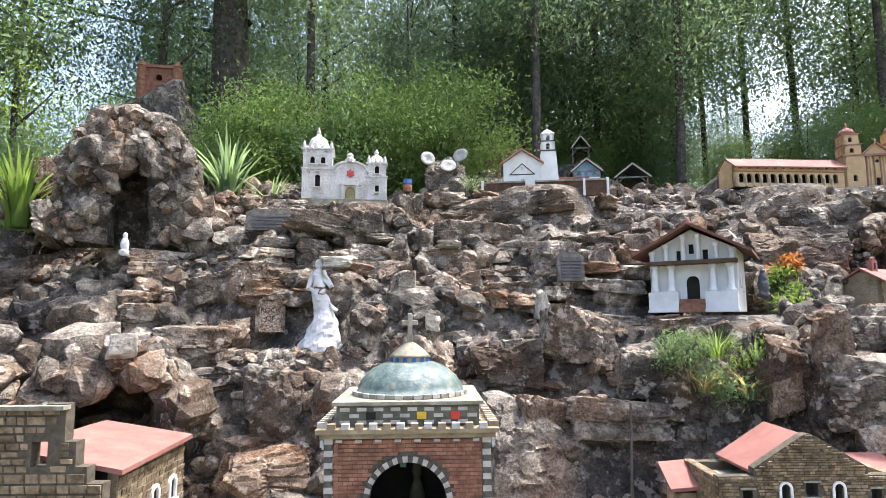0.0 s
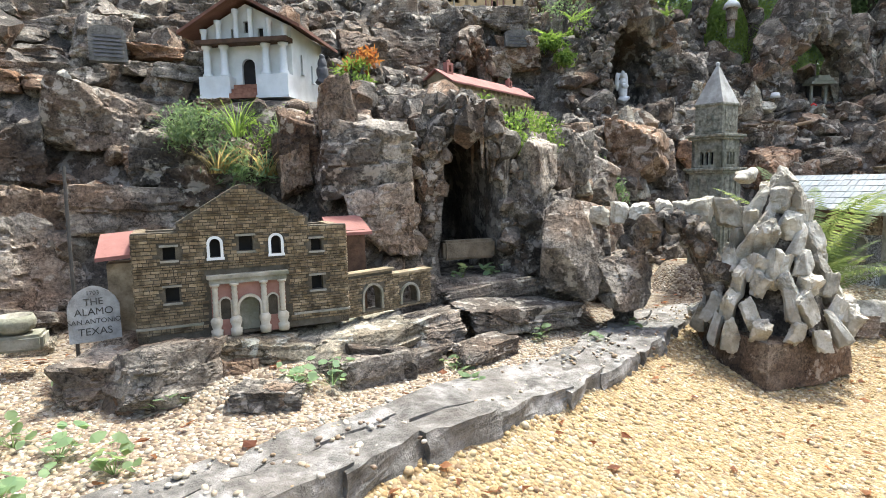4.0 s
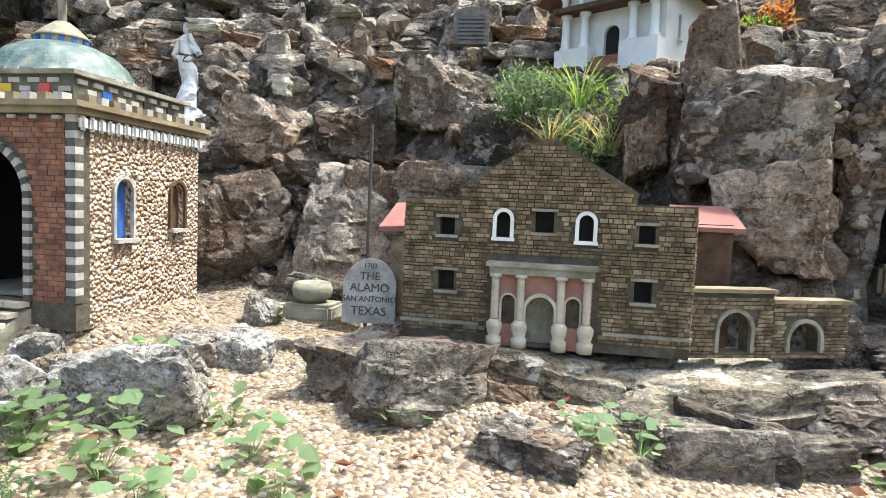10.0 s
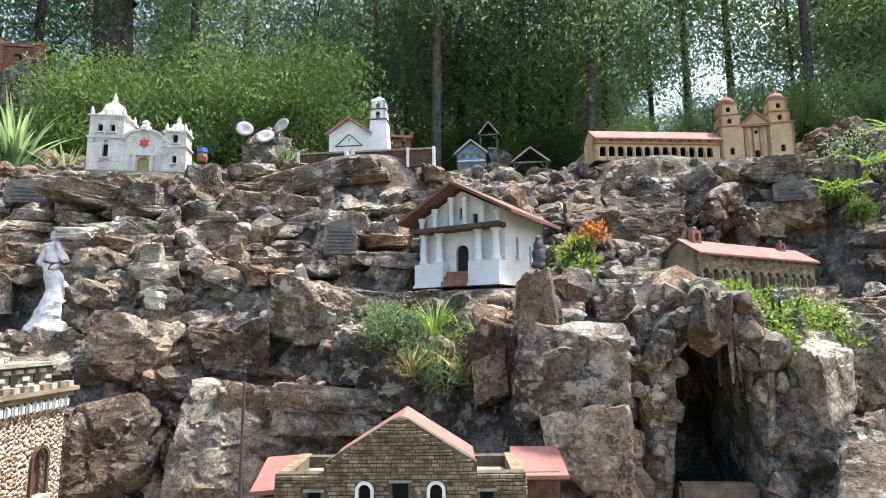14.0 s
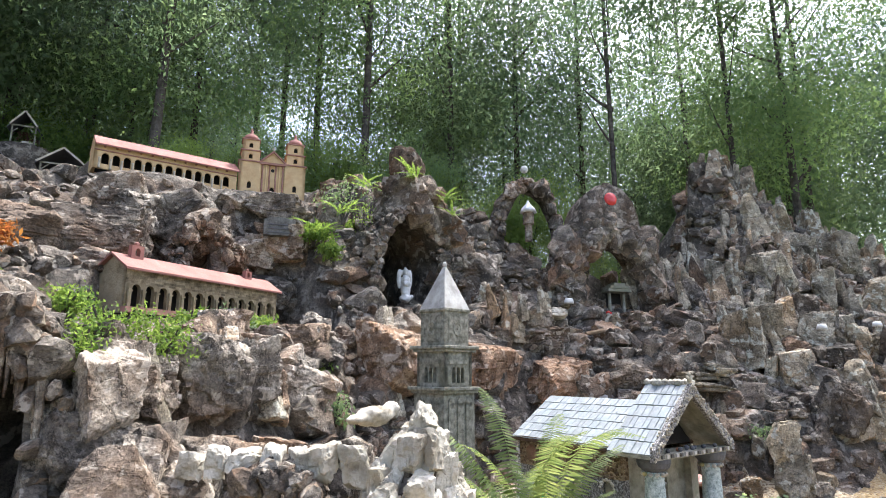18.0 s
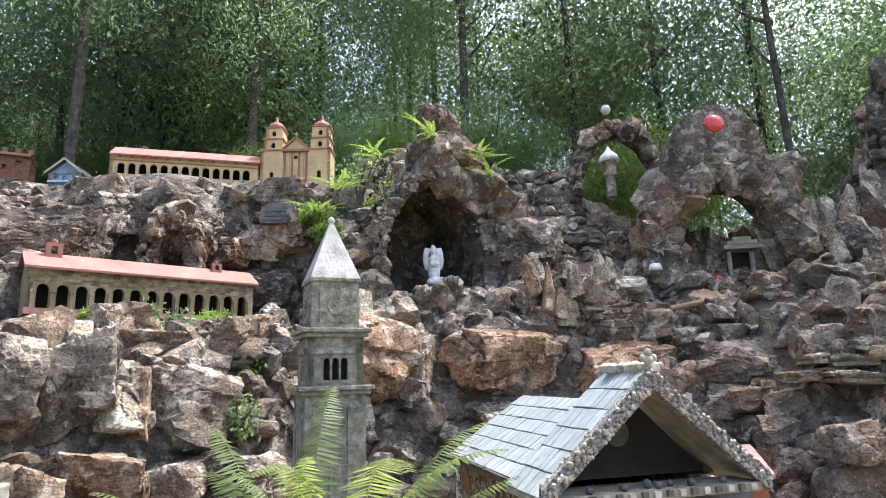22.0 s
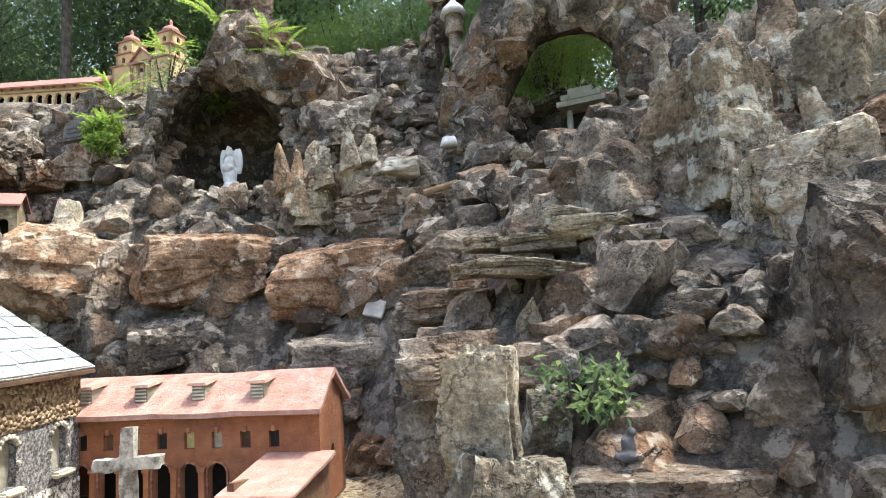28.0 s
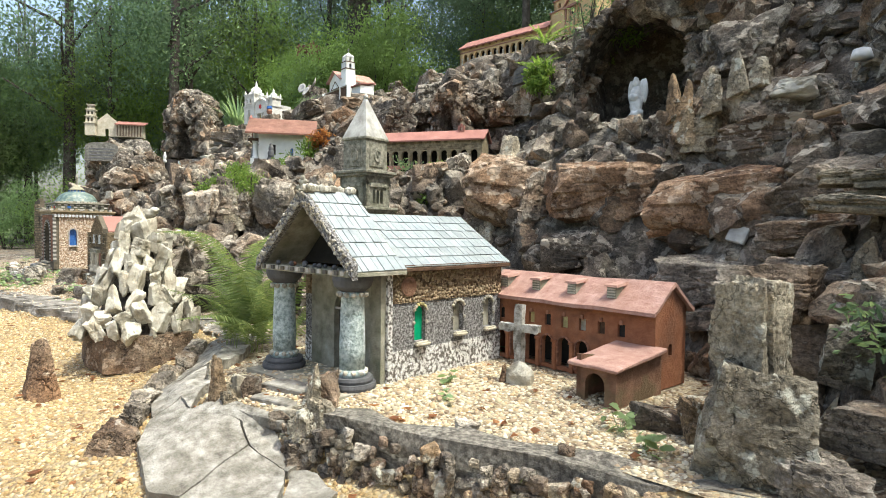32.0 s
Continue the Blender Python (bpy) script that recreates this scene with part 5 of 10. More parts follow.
# ---- brick shrine with a green dome ----
def domed_shrine():
    W, D, H = 0.78, 0.78, 0.66
    root = thing("domed_shrine", pose(-0.165, 2.70, 0.85, 0, 0, 1.5) @ Matrix.Diagonal((0.955, 0.9, 0.968, 1)), "miniature red brick shrine with a green tiled dome", "miniature building")
    ar = (-0.185, 0.185, 0.0, 0.55, True)
    b = bmesh.new()
    wall(b, -W / 2, W / 2, -0.1, H, 0, 0.07, [ar])
    part("front_wall", b, MORTAR, root)
    b = clad(bmesh.new(), -W / 2 + 0.04, W / 2 - 0.04, 0.0, H, 0.0, 0.046, 0.0185, [], random.Random(6), 0.004, 0.14, 0.08)
    # keep the bricks off the arch
    kill = []
    for f in b.faces:
        c = f.calc_center_median()
        r = math.hypot(c.x, max(0.0, c.z - (0.55 - 0.185)))
        if r < 0.225:
            kill.append(f)
    bmesh.ops.delete(b, geom=kill, context='FACES')
    stuffpart(part("brickwork", b, REDBRICK, root, "small red bricks with pale joints"))
    ring_parts(root, "arch_block", 0, 0.0, 0.55, 0.185, -0.016, 0.01, 0.027, 26, (WHITEBLOCK, BLACKBRICK))
    for s in (-1, 1):
        for i in range(24):
            b = bmesh.new()
            w = 0.04 if i % 2 else 0.034
            box(b, s * (W / 2 - w / 2 + 0.004), -0.006 + 0.02, 0.014 + i * 0.0275, w, 0.04, 0.0262)
            part("corner_block", b, WHITEBLOCK if i % 2 else BLACKBRICK, root)
    for right in (False, True):
        op = [(-0.19, -0.09, 0.22, 0.45, True), (0.17, 0.27, 0.25, 0.45, True)]
        b = bmesh.new()
        wall(b, -D / 2 + 0.07, D / 2, -0.1, H, 0, 0.06, op)
        part("side_wall", turned(b, side_turn(W, D, right)), PEBBLEDASH, root, "tan pebbledash flank")
        for k, o in enumerate(op):
            xc, hf = (o[0] + o[1]) / 2, (o[1] - o[0]) / 2
            part("window_trim", turned(arch_ring(bmesh.new(), xc, o[2], o[3], hf, -0.012, 0.005, 0.014, 12), side_turn(W, D, right)), WHITEBLOCK if k == 0 else DARKWOOD, root)
            b = bmesh.new()
            box(b, xc, 0.03, (o[2] + o[3]) / 2, 0.11, 0.006, 0.24)
            pane_ = part("window_pane", turned(b, side_turn(W, D, right)), BLUEGLASS if k == 0 else DARKWOOD, root, "blue glass pane" if k == 0 else "")
            b = bmesh.new()
            box(b, xc, -0.012, o[2] - 0.008, 0.12, 0.03, 0.015)
            part("window_sill", turned(b, side_turn(W, D, right)), WHITEBLOCK, pane_)
    b = bmesh.new()
    wall(b, -W / 2 + 0.06, W / 2 - 0.06, -0.1, H, D - 0.06, D)
    part("back_wall", b, PEBBLEDASH, root)
    b = bmesh.new()
    box(b, 0, D / 2, -0.05, W - 0.1, D - 0.1, 0.1)
    part("floor_slab", b, CONCRETE, root)
    # added linings whose near-black colour is the shade of the deep interior
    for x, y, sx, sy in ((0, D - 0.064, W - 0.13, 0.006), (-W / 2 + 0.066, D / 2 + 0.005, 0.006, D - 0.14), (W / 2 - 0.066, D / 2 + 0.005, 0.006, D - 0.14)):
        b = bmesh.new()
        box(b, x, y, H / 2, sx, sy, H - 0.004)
        part("shade_lining", b, INSHADE, root, "near-black lining with the deep interior's shade in its colour")
    b = bmesh.new()
    box(b, 0, D - 0.075, 0.52, 0.5, 0.02, 0.2)
    for k in range(9):
        box(b, -0.2 + k * 0.05, D - 0.078, 0.405 + 0.012 * math.cos(k * 3.1), 0.034, 0.016, 0.04)
    part("backdrop", b, GREENGLASS, root, "bright green scalloped backdrop")
    part("altar_figure", lathe(bmesh.new(), [(0.035, 0.17), (0.045, 0.24), (0.03, 0.30), (0.02, 0.33), (0.03, 0.36), (0.022, 0.40), (0.004, 0.415)], 14, 0.03, D - 0.15), MOSSTONE, root, "small grey figure on the altar", True)
    b = bmesh.new()
    box(b, 0.03, D - 0.18, 0.07, 0.2, 0.1, 0.14)
    box(b, 0.03, D - 0.18, 0.155, 0.26, 0.14, 0.03)
    box(b, 0.03, D - 0.19, 0.012, 0.34, 0.22, 0.024)
    part("altar", b, CREAM, root, "small pale stone altar")
    # cornice, dentils, parapet
    b = bmesh.new()
    box(b, 0, D / 2, H + 0.012, W + 0.05, D + 0.05, 0.024)
    box(b, 0, D / 2, H + 0.034, W + 0.085, D + 0.085, 0.02)
    part("cornice", b, TANSTONE, root, "tan moulded cornice")
    for k in range(17):
        x = -W / 2 + 0.02 + k * (W - 0.04) / 16
        if k % 2:
            b = bmesh.new()
            box(b, x, -0.008, H - 0.012, 0.03, 0.016, 0.012)
            part("dentil", b, WHITEBLOCK, root)
        for right in (False, True):
            b = bmesh.new()
            box(b, x, -0.014, H - 0.028, 0.034, 0.026, 0.05)
            bmesh.ops.bevel(b, geom=b.edges[:], offset=0.009, segments=2, affect='EDGES')
            part("dentil", turned(b, side_turn(W, D, right)), STATUE, root)
    z = H + 0.044
    w2 = W - 0.09
    b = bmesh.new()
    box(b, 0, D / 2, z + 0.05, w2, D - 0.09, 0.1)
    part("parapet", b, MOSSTONE, root)
    rr = random.Random(3)
    for flank in (None, False, True):
        m = Matrix.Identity(4) if flank is None else side_turn(W - 0.09, D, flank)
        y = 0.043 if flank is None else -0.003
        for j in range(3):
            for i in range(8):
                x = -w2 / 2 + 0.06 + i * (w2 - 0.12) / 7 + (0.025 if j % 2 else -0.02)
                mat = WHITEBLOCK
                if j == 1 and i in (1, 4, 6):
                    mat = (BLUEGLASS if i == 1 else INSHADE) if flank is not None else (GOLDBEAD if i == 4 else REDGLASS if i == 6 else INSHADE)
                b = bmesh.new()
                box(b, x, y, z + 0.02 + j * 0.03, 0.046, 0.008, 0.017 if mat is WHITEBLOCK else 0.034)
                part("parapet_block", turned(b, m), mat, root)
        for i in range(12):
            b = bmesh.new()
            x = -W / 2 + 0.0 + (i + 0.5) * W / 12
            box(b, x, -0.02 if flank is None else -0.02, H + 0.056, 0.036, 0.045, 0.025)
            part("merlon", turned(b, Matrix.Identity(4) if flank is None else side_turn(W, D, flank)), WHITEBLOCK if i % 2 else TANSTONE, root)
    b = bmesh.new()
    box(b, 0, D / 2, z + 0.108, w2 + 0.04, D - 0.05, 0.016)
    part("parapet_coping", b, CONCRETE, root)
    z += 0.116
    b = lathe(bmesh.new(), [(0.30, z), (0.30, z + 0.018), (0.285, z + 0.02), (0.275, z + 0.05), (0.25, z + 0.09), (0.205, z + 0.13), (0.14, z + 0.16), (0.10, z + 0.17)], 28, 0, D / 2)
    part("dome", b, DOMETILE, root, "mosaic dome of green and gold tile", True)
    part("lantern_drum", lathe(bmesh.new(), [(0.105, z + 0.160), (0.105, z + 0.19), (0.10, z + 0.192)], 20, 0, D / 2), WHITEBLOCK, root)
    for i in range(14):
        a = 6.28318 * i / 14
        b = bmesh.new()
        box(b, 0, 0, 0, 0.02, 0.012, 0.024)
        part("drum_tile", turned(b, pose(0.104 * math.cos(a), D / 2 + 0.104 * math.sin(a), z + 0.176, 0, 0, math.degrees(a) + 90)), BLUEGLASS, root, "blue tile")
    for i in range(40):
        a = 6.28318 * i / 40
        b = bmesh.new()
        box(b, 0, 0, 0, 0.04, 0.02, 0.02)
        part("rim_tile", turned(b, pose(0.298 * math.cos(a), D / 2 + 0.298 * math.sin(a), z + 0.012, 0, 0, math.degrees(a) + 90)), WHITEBLOCK if i % 2 else CONCRETE, root)
    part("lantern_cap", lathe(bmesh.new(), [(0.115, z + 0.19), (0.10, z + 0.205), (0.07, z + 0.232), (0.03, z + 0.262), (0.008, z + 0.268)], 20, 0, D / 2), CAPSTONE, root, "", True)
    cross(root, 0, D / 2, z + 0.262, 0.16, CONCRETE, 0.026)
    # tiled ramp and steps in front
    for j in range(5):
        for i in range(6):
            b = bmesh.new()
            w = 0.068
            box(b, -0.19 + (i + 0.5) * w - 0.012, -0.03 - j * 0.052, -0.012 - j * 0.030, w - 0.006, 0.05, 0.018)
            part("ramp_tile", b, CREAM if j < 3 else PALEGREEN, root)
    b = bmesh.new()
    hexa(b, [(-0.215, -0.29, -0.24), (0.205, -0.29, -0.24), (0.205, 0.02, -0.24), (-0.215, 0.02, -0.24), (-0.215, -0.29, -0.155), (0.205, -0.29, -0.155), (0.205, 0.02, -0.02), (-0.215, 0.02, -0.02)])
    part("ramp", b, CONCRETE, root)
    for j in range(4):
        b = bmesh.new()
        box(b, -0.03 - 0.012 * j, -0.345 - j * 0.11, -0.20 - j * 0.062, 0.50 + j * 0.03, 0.13, 0.05)
        bmesh.ops.bevel(b, geom=b.edges[:], offset=0.006, segments=1, affect='EDGES')
        part("stone_step", b, GRANITE, root, "grey speckled granite step")


domed_shrine()


# ---- tiled chapel with a columned porch ----
def tiled_chapel():
    W, D = 0.74, 0.90
    root = thing("tiled_chapel", pose(6.755, 3.02, 0.555, 0, 0, 4), "miniature pebbled chapel with a glazed tile roof and columned porch", "miniature building")
    wins = [(-0.27, -0.19, 0.19, 0.38, True), (0.03, 0.11, 0.21, 0.38, True), (0.29, 0.37, 0.21, 0.38, True)]
    m = side_turn(W, D, True)
    for flank in (True, False):
        m = side_turn(W, D, flank)
        for name, za, zb, mat, prd in (("lower_wall", 0.0, 0.155, WHITEDASH, 0.004), ("middle_wall", 0.155, 0.40, GREYDASH, 0.0), ("upper_wall", 0.40, 0.57, BROWNDASH, 0.006)):
            b = bmesh.new()
            wall(b, -D / 2, D / 2, za, zb, -prd, 0.06, wins if name == "middle_wall" else ())
            part(name, turned(b, m), mat, root)
        for k, o in enumerate(wins):
            xc = (o[0] + o[1]) / 2
            b = bmesh.new()
            box(b, xc, 0.03, (o[2] + o[3]) / 2, 0.09, 0.006, 0.2)
            pane_ = part("window_pane", turned(b, m), GREENGLASS if k == 0 else CONCRETE, root, "green glass pane" if k == 0 else "")
            b = bmesh.new()
            box(b, xc, -0.02, o[2] - 0.012, 0.10, 0.04, 0.022)
            bmesh.ops.bevel(b, geom=b.edges[:], offset=0.008, segments=2, affect='EDGES')
            part("window_sill", turned(b, m), CREAM, pane_)
            for i in range(9):
                a = math.pi * i / 8
                b = bmesh.new()
                bmesh.ops.create_icosphere(b, subdivisions=1, radius=0.011, matrix=pose(xc - 0.048 * math.cos(a), -0.004, o[3] - 0.04 + 0.048 * math.sin(a) - (0.05 if i in (0, 8) else 0)))
                part("window_stud", turned(b, m), GOLDPAINT if (k == 0 and 2 < i < 7) else WHITESTONE, root)
        b = bmesh.new()
        box(b, 0, -0.012, 0.570, D + 0.02, 0.03, 0.018)
        box(b, 0, -0.022, 0.588, D + 0.02, 0.05, 0.020)
        part("eaves_moulding", turned(b, m), DARKWOOD, root)
        b = bmesh.new()
        lathe(b, [(0.052, 0.0), (0.052, 0.012), (0.001, 0.014)], 18)
        part("medallion", turned(b, m @ pose(-0.32, 0.0, 0.485, 90)), BROWNRENDER, root)
        b = bmesh.new()
        box(b, -D / 2 - 0.004, -0.004, 0.285, 0.03, 0.03, 0.57)
        part("corner_strip", turned(b, m), WHITEDASH, root)
    # front wall and door
    b = bmesh.new()
    wall(b, -W / 2 + 0.06, W / 2 - 0.06, 0, 0.55, 0.0, 0.06, [(-0.09, 0.09, 0.0, 0.43, True)])
    part("front_wall", b, CONCRETE, root)
    # door sheet near-black: the recess's shade is put into its colour
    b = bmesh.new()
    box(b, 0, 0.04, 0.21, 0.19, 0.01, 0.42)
    part("door", b, INSHADE, root, "dark recessed door")
    b = bmesh.new()
    box(b, 0, 0.01, 0.34, 0.17, 0.012, 0.012)
    part("door_rail", b, WHITEBLOCK, root)
    b = bmesh.new()
    wall(b, -W / 2 + 0.06, W / 2 - 0.06, 0, lambda x: 0.58 + 0.255 * (1 - abs(x) / (W / 2)), D - 0.06, D, breaks=[0])
    part("back_wall", b, PEBBLEDASH, root)
    # roofs: boards below, glazed tiles above, each laid by itself
    gable_b = gable_roof(bmesh.new(), -W / 2, W / 2, 0.0, D + 0.03, 0.600, 0.845, 0.014, "y", 0.05)
    part("roof_deck", gable_b, DARKWOOD, root)
    gable_p = gable_roof(bmesh.new(), -W / 2 - 0.02, W / 2 + 0.02, -0.265, 0.06, 0.60, 0.955, 0.016, "y", 0.05)
    part("porch_roof_deck", gable_p, CONCRETE, root)
    tile_me = {}
    rr = random.Random(9)
    for y0, y1, hw, ze, zr, lift in ((0.07, D + 0.03, W / 2 + 0.05, 0.600 - 0.05 * 0.245 / 0.37, 0.845, 0.018), (-0.262, 0.06, W / 2 + 0.07, 0.60 - 0.05 * 0.355 / 0.39, 0.955, 0.020)):
        slope = math.hypot(hw, zr - ze)
        rows = 6
        ang = math.degrees(math.atan2(zr - ze, hw))
        for s in (-1, 1):
            for r in range(rows):
                t = (r + 0.5) / rows
                y = y0
                while y < y1 - 0.012:
                    w = min(rr.choice((0.038, 0.05, 0.062)), y1 - y)
                    key = (round(w, 3), rows, round(slope, 3))
                    if key not in tile_me:
                        b = bmesh.new()
                        box(b, 0, 0, 0, slope / rows - 0.004, w - 0.003, 0.008)
                        bmesh.ops.bevel(b, geom=b.edges[:], offset=0.0015, segments=1, affect='EDGES')
                        me = bpy.data.meshes.new("roof_tile")
                        b.to_mesh(me)
                        b.free()
                        me.materials.append(GLAZED)
                        tile_me[key] = me
                    ob = new("roof_tile", tile_me[key])
                    ob.parent = root
                    ob.matrix_local = pose(s * hw * (1 - t), y + w / 2, ze + (zr - ze) * t + lift + 0.003 * rr.random(), 0, s * ang + rr.uniform(-1, 1) - s * 1.2, 0)
                    y += w
    # pebbled rake of the porch gable
    for s in (-1, 1):
        b = bmesh.new()
        hw = W / 2 + 0.07
        q = [(s * hw, 0.54), (s * hw, 0.61), (0, 0.985), (0, 0.91)]
        hexa(b, [(x, -0.282, z) for x, z in q] + [(x, -0.25, z) for x, z in q])
        bmesh.ops.recalc_face_normals(b, faces=b.faces)
        part("rake_band", b, GREYDASH, root, "gritty band along the gable edge")
        b = bmesh.new()
        for i in range(110):
            t, u = rr.random(), rr.random()
            bmesh.ops.create_icosphere(b, subdivisions=1, radius=rr.uniform(0.005, 0.011), matrix=pose(s * hw * (1 - t), -0.283 + 0.03 * (u > 0.8), 0.545 + 0.37 * t + 0.065 * min(1.0, u * 1.25)))
        stuffpart(part("pebble_crust", b, WHITESTONE, root, "tiny white pebbles set in the gable edge"))
    for i in range(10):
        b = bmesh.new()
        bmesh.ops.create_icosphere(b, subdivisions=1, radius=0.022 + 0.008 * rr.random())
        part("ridge_pebble", turned(b, pose(rr.uniform(-0.02, 0.02), -0.26 + i * 0.034, 0.985)), WHITESTONE, root)
    # sheet across the open gable, painted with the shade under its roof
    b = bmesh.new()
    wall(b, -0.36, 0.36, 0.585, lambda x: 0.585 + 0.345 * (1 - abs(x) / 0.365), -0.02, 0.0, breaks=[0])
    part("pediment", b, INSHADE, root, "pediment sheet painted near-black as the open gable's shade")
    b = lathe(bmesh.new(), [(0.01, 0), (0.038, 0), (0.04, 0.006), (0.048, 0.008), (0.052, 0.003)], 20)
    part("medallion", turned(b, pose(-0.01, -0.021, 0.745, 90)), MOSSTONE, root, "round green-grey medallion")
    for x, r, mat in ((-0.13, 0.012, TERRACOTTA), (-0.03, 0.016, SLATEDARK), (0.06, 0.012, SLATEDARK), (0.15, 0.011, SLATEDARK)):
        b = bmesh.new()
        bmesh.ops.create_icosphere(b, subdivisions=2, radius=r, matrix=pose(x, -0.23, 0.58 + r * 0.9))
        part("ledge_ball", b, mat, root, "", True)
    for x, z, r in ((0, 1.035, 0.016), (-0.022, 1.018, 0.013), (0.022, 1.018, 0.013), (0.045, 0.99, 0.014), (-0.045, 0.99, 0.013), (0, 1.01, 0.02)):
        b = bmesh.new()
        bmesh.ops.create_icosphere(b, subdivisions=2, radius=r, matrix=pose(x, -0.265, z) @ Matrix.Diagonal((1, 0.7, 1.1, 1)))
        part("finial_shell", b, CONCRETE, root, "", True)
    for k, o in enumerate(wins):
        for i in range(9):
            a = math.pi * (i - 1) / 6
            xc, zc, hf = (o[0] + o[1]) / 2, o[3] - (o[1] - o[0]) / 2, (o[1] - o[0]) / 2 + 0.014
            px, pz = (xc - hf * math.cos(a), zc + hf * math.sin(a)) if 0 < i < 8 else (xc + (hf if i else -hf), o[2] + 0.04)
            b = bmesh.new()
            bmesh.ops.create_icosphere(b, subdivisions=1, radius=0.010, matrix=pose(px, -0.008, pz))
            part("window_bead", turned(b, m), GOLDBEAD if k == 0 and i in (3, 5) else WHITESTONE, root, "", True)
    b = bmesh.new()
    box(b, 0, -0.20, 0.565, W + 0.06, 0.15, 0.03)
    part("porch_beam", b, CONCRETE, root)
    for i in range(16):
        b = bmesh.new()
        box(b, -W / 2 + 0.01 + i * (W - 0.02) / 15, -0.28, 0.568, 0.022, 0.012, 0.02)
        part("beam_block", b, WHITEBLOCK if i % 2 else BLACKBRICK, root)
    for i in range(5):
        b = bmesh.new()
        bmesh.ops.create_icosphere(b, subdivisions=2, radius=0.014, matrix=pose(-0.26 + i * 0.13, -0.25, 0.592))
        part("beam_ball", b, SLATEDARK, root, "", True)
    for s in (-1, 1):
        x = s * 0.31
        b = lathe(bmesh.new(), [(0.07, 0.06), (0.075, 0.08), (0.06, 0.10)], 18, x, -0.18)
        lathe(b, [(0.062, 0.09), (0.064, 0.2), (0.06, 0.34), (0.056, 0.46), (0.062, 0.475)], 22, x, -0.18)
        col = part("porch_column", b, MOSAIC, root, "pale blue-green mosaic column", True)
        for za, zb, r in ((0.0, 0.035, 0.115), (0.033, 0.062, 0.10)):
            part("column_base", lathe(bmesh.new(), [(r, za), (r + 0.004, (za + zb) / 2), (r, zb)], 24, x, -0.18), SLATEDARK, col)
        part("column_capital", lathe(bmesh.new(), [(0.06, 0.475), (0.09, 0.50), (0.10, 0.53), (0.10, 0.55)], 24, x, -0.18), SLATEDARK, col)
        for zz, mat in ((0.085, WHITESTONE), (0.462, WHITESTONE)):
            for i in range(11):
                a = 6.28318 * i / 11
                b = bmesh.new()
                bmesh.ops.create_icosphere(b, subdivisions=1, radius=0.015, matrix=pose(x + 0.068 * math.cos(a), -0.18 + 0.068 * math.sin(a), zz))
                part("column_stud", b, GOLDPAINT if i == 5 else mat, col)
    b = bmesh.new()
    box(b, 0, -0.17, -0.012, W + 0.1, 0.36, 0.03)
    part("porch_floor", b, CONCRETE, root)
    b = bmesh.new()
    wall(b, 0.29, 0.37, 0.0, 0.56, -0.05, 0.0)
    part("side_pier", b, CONCRETE, root)


tiled_chapel()


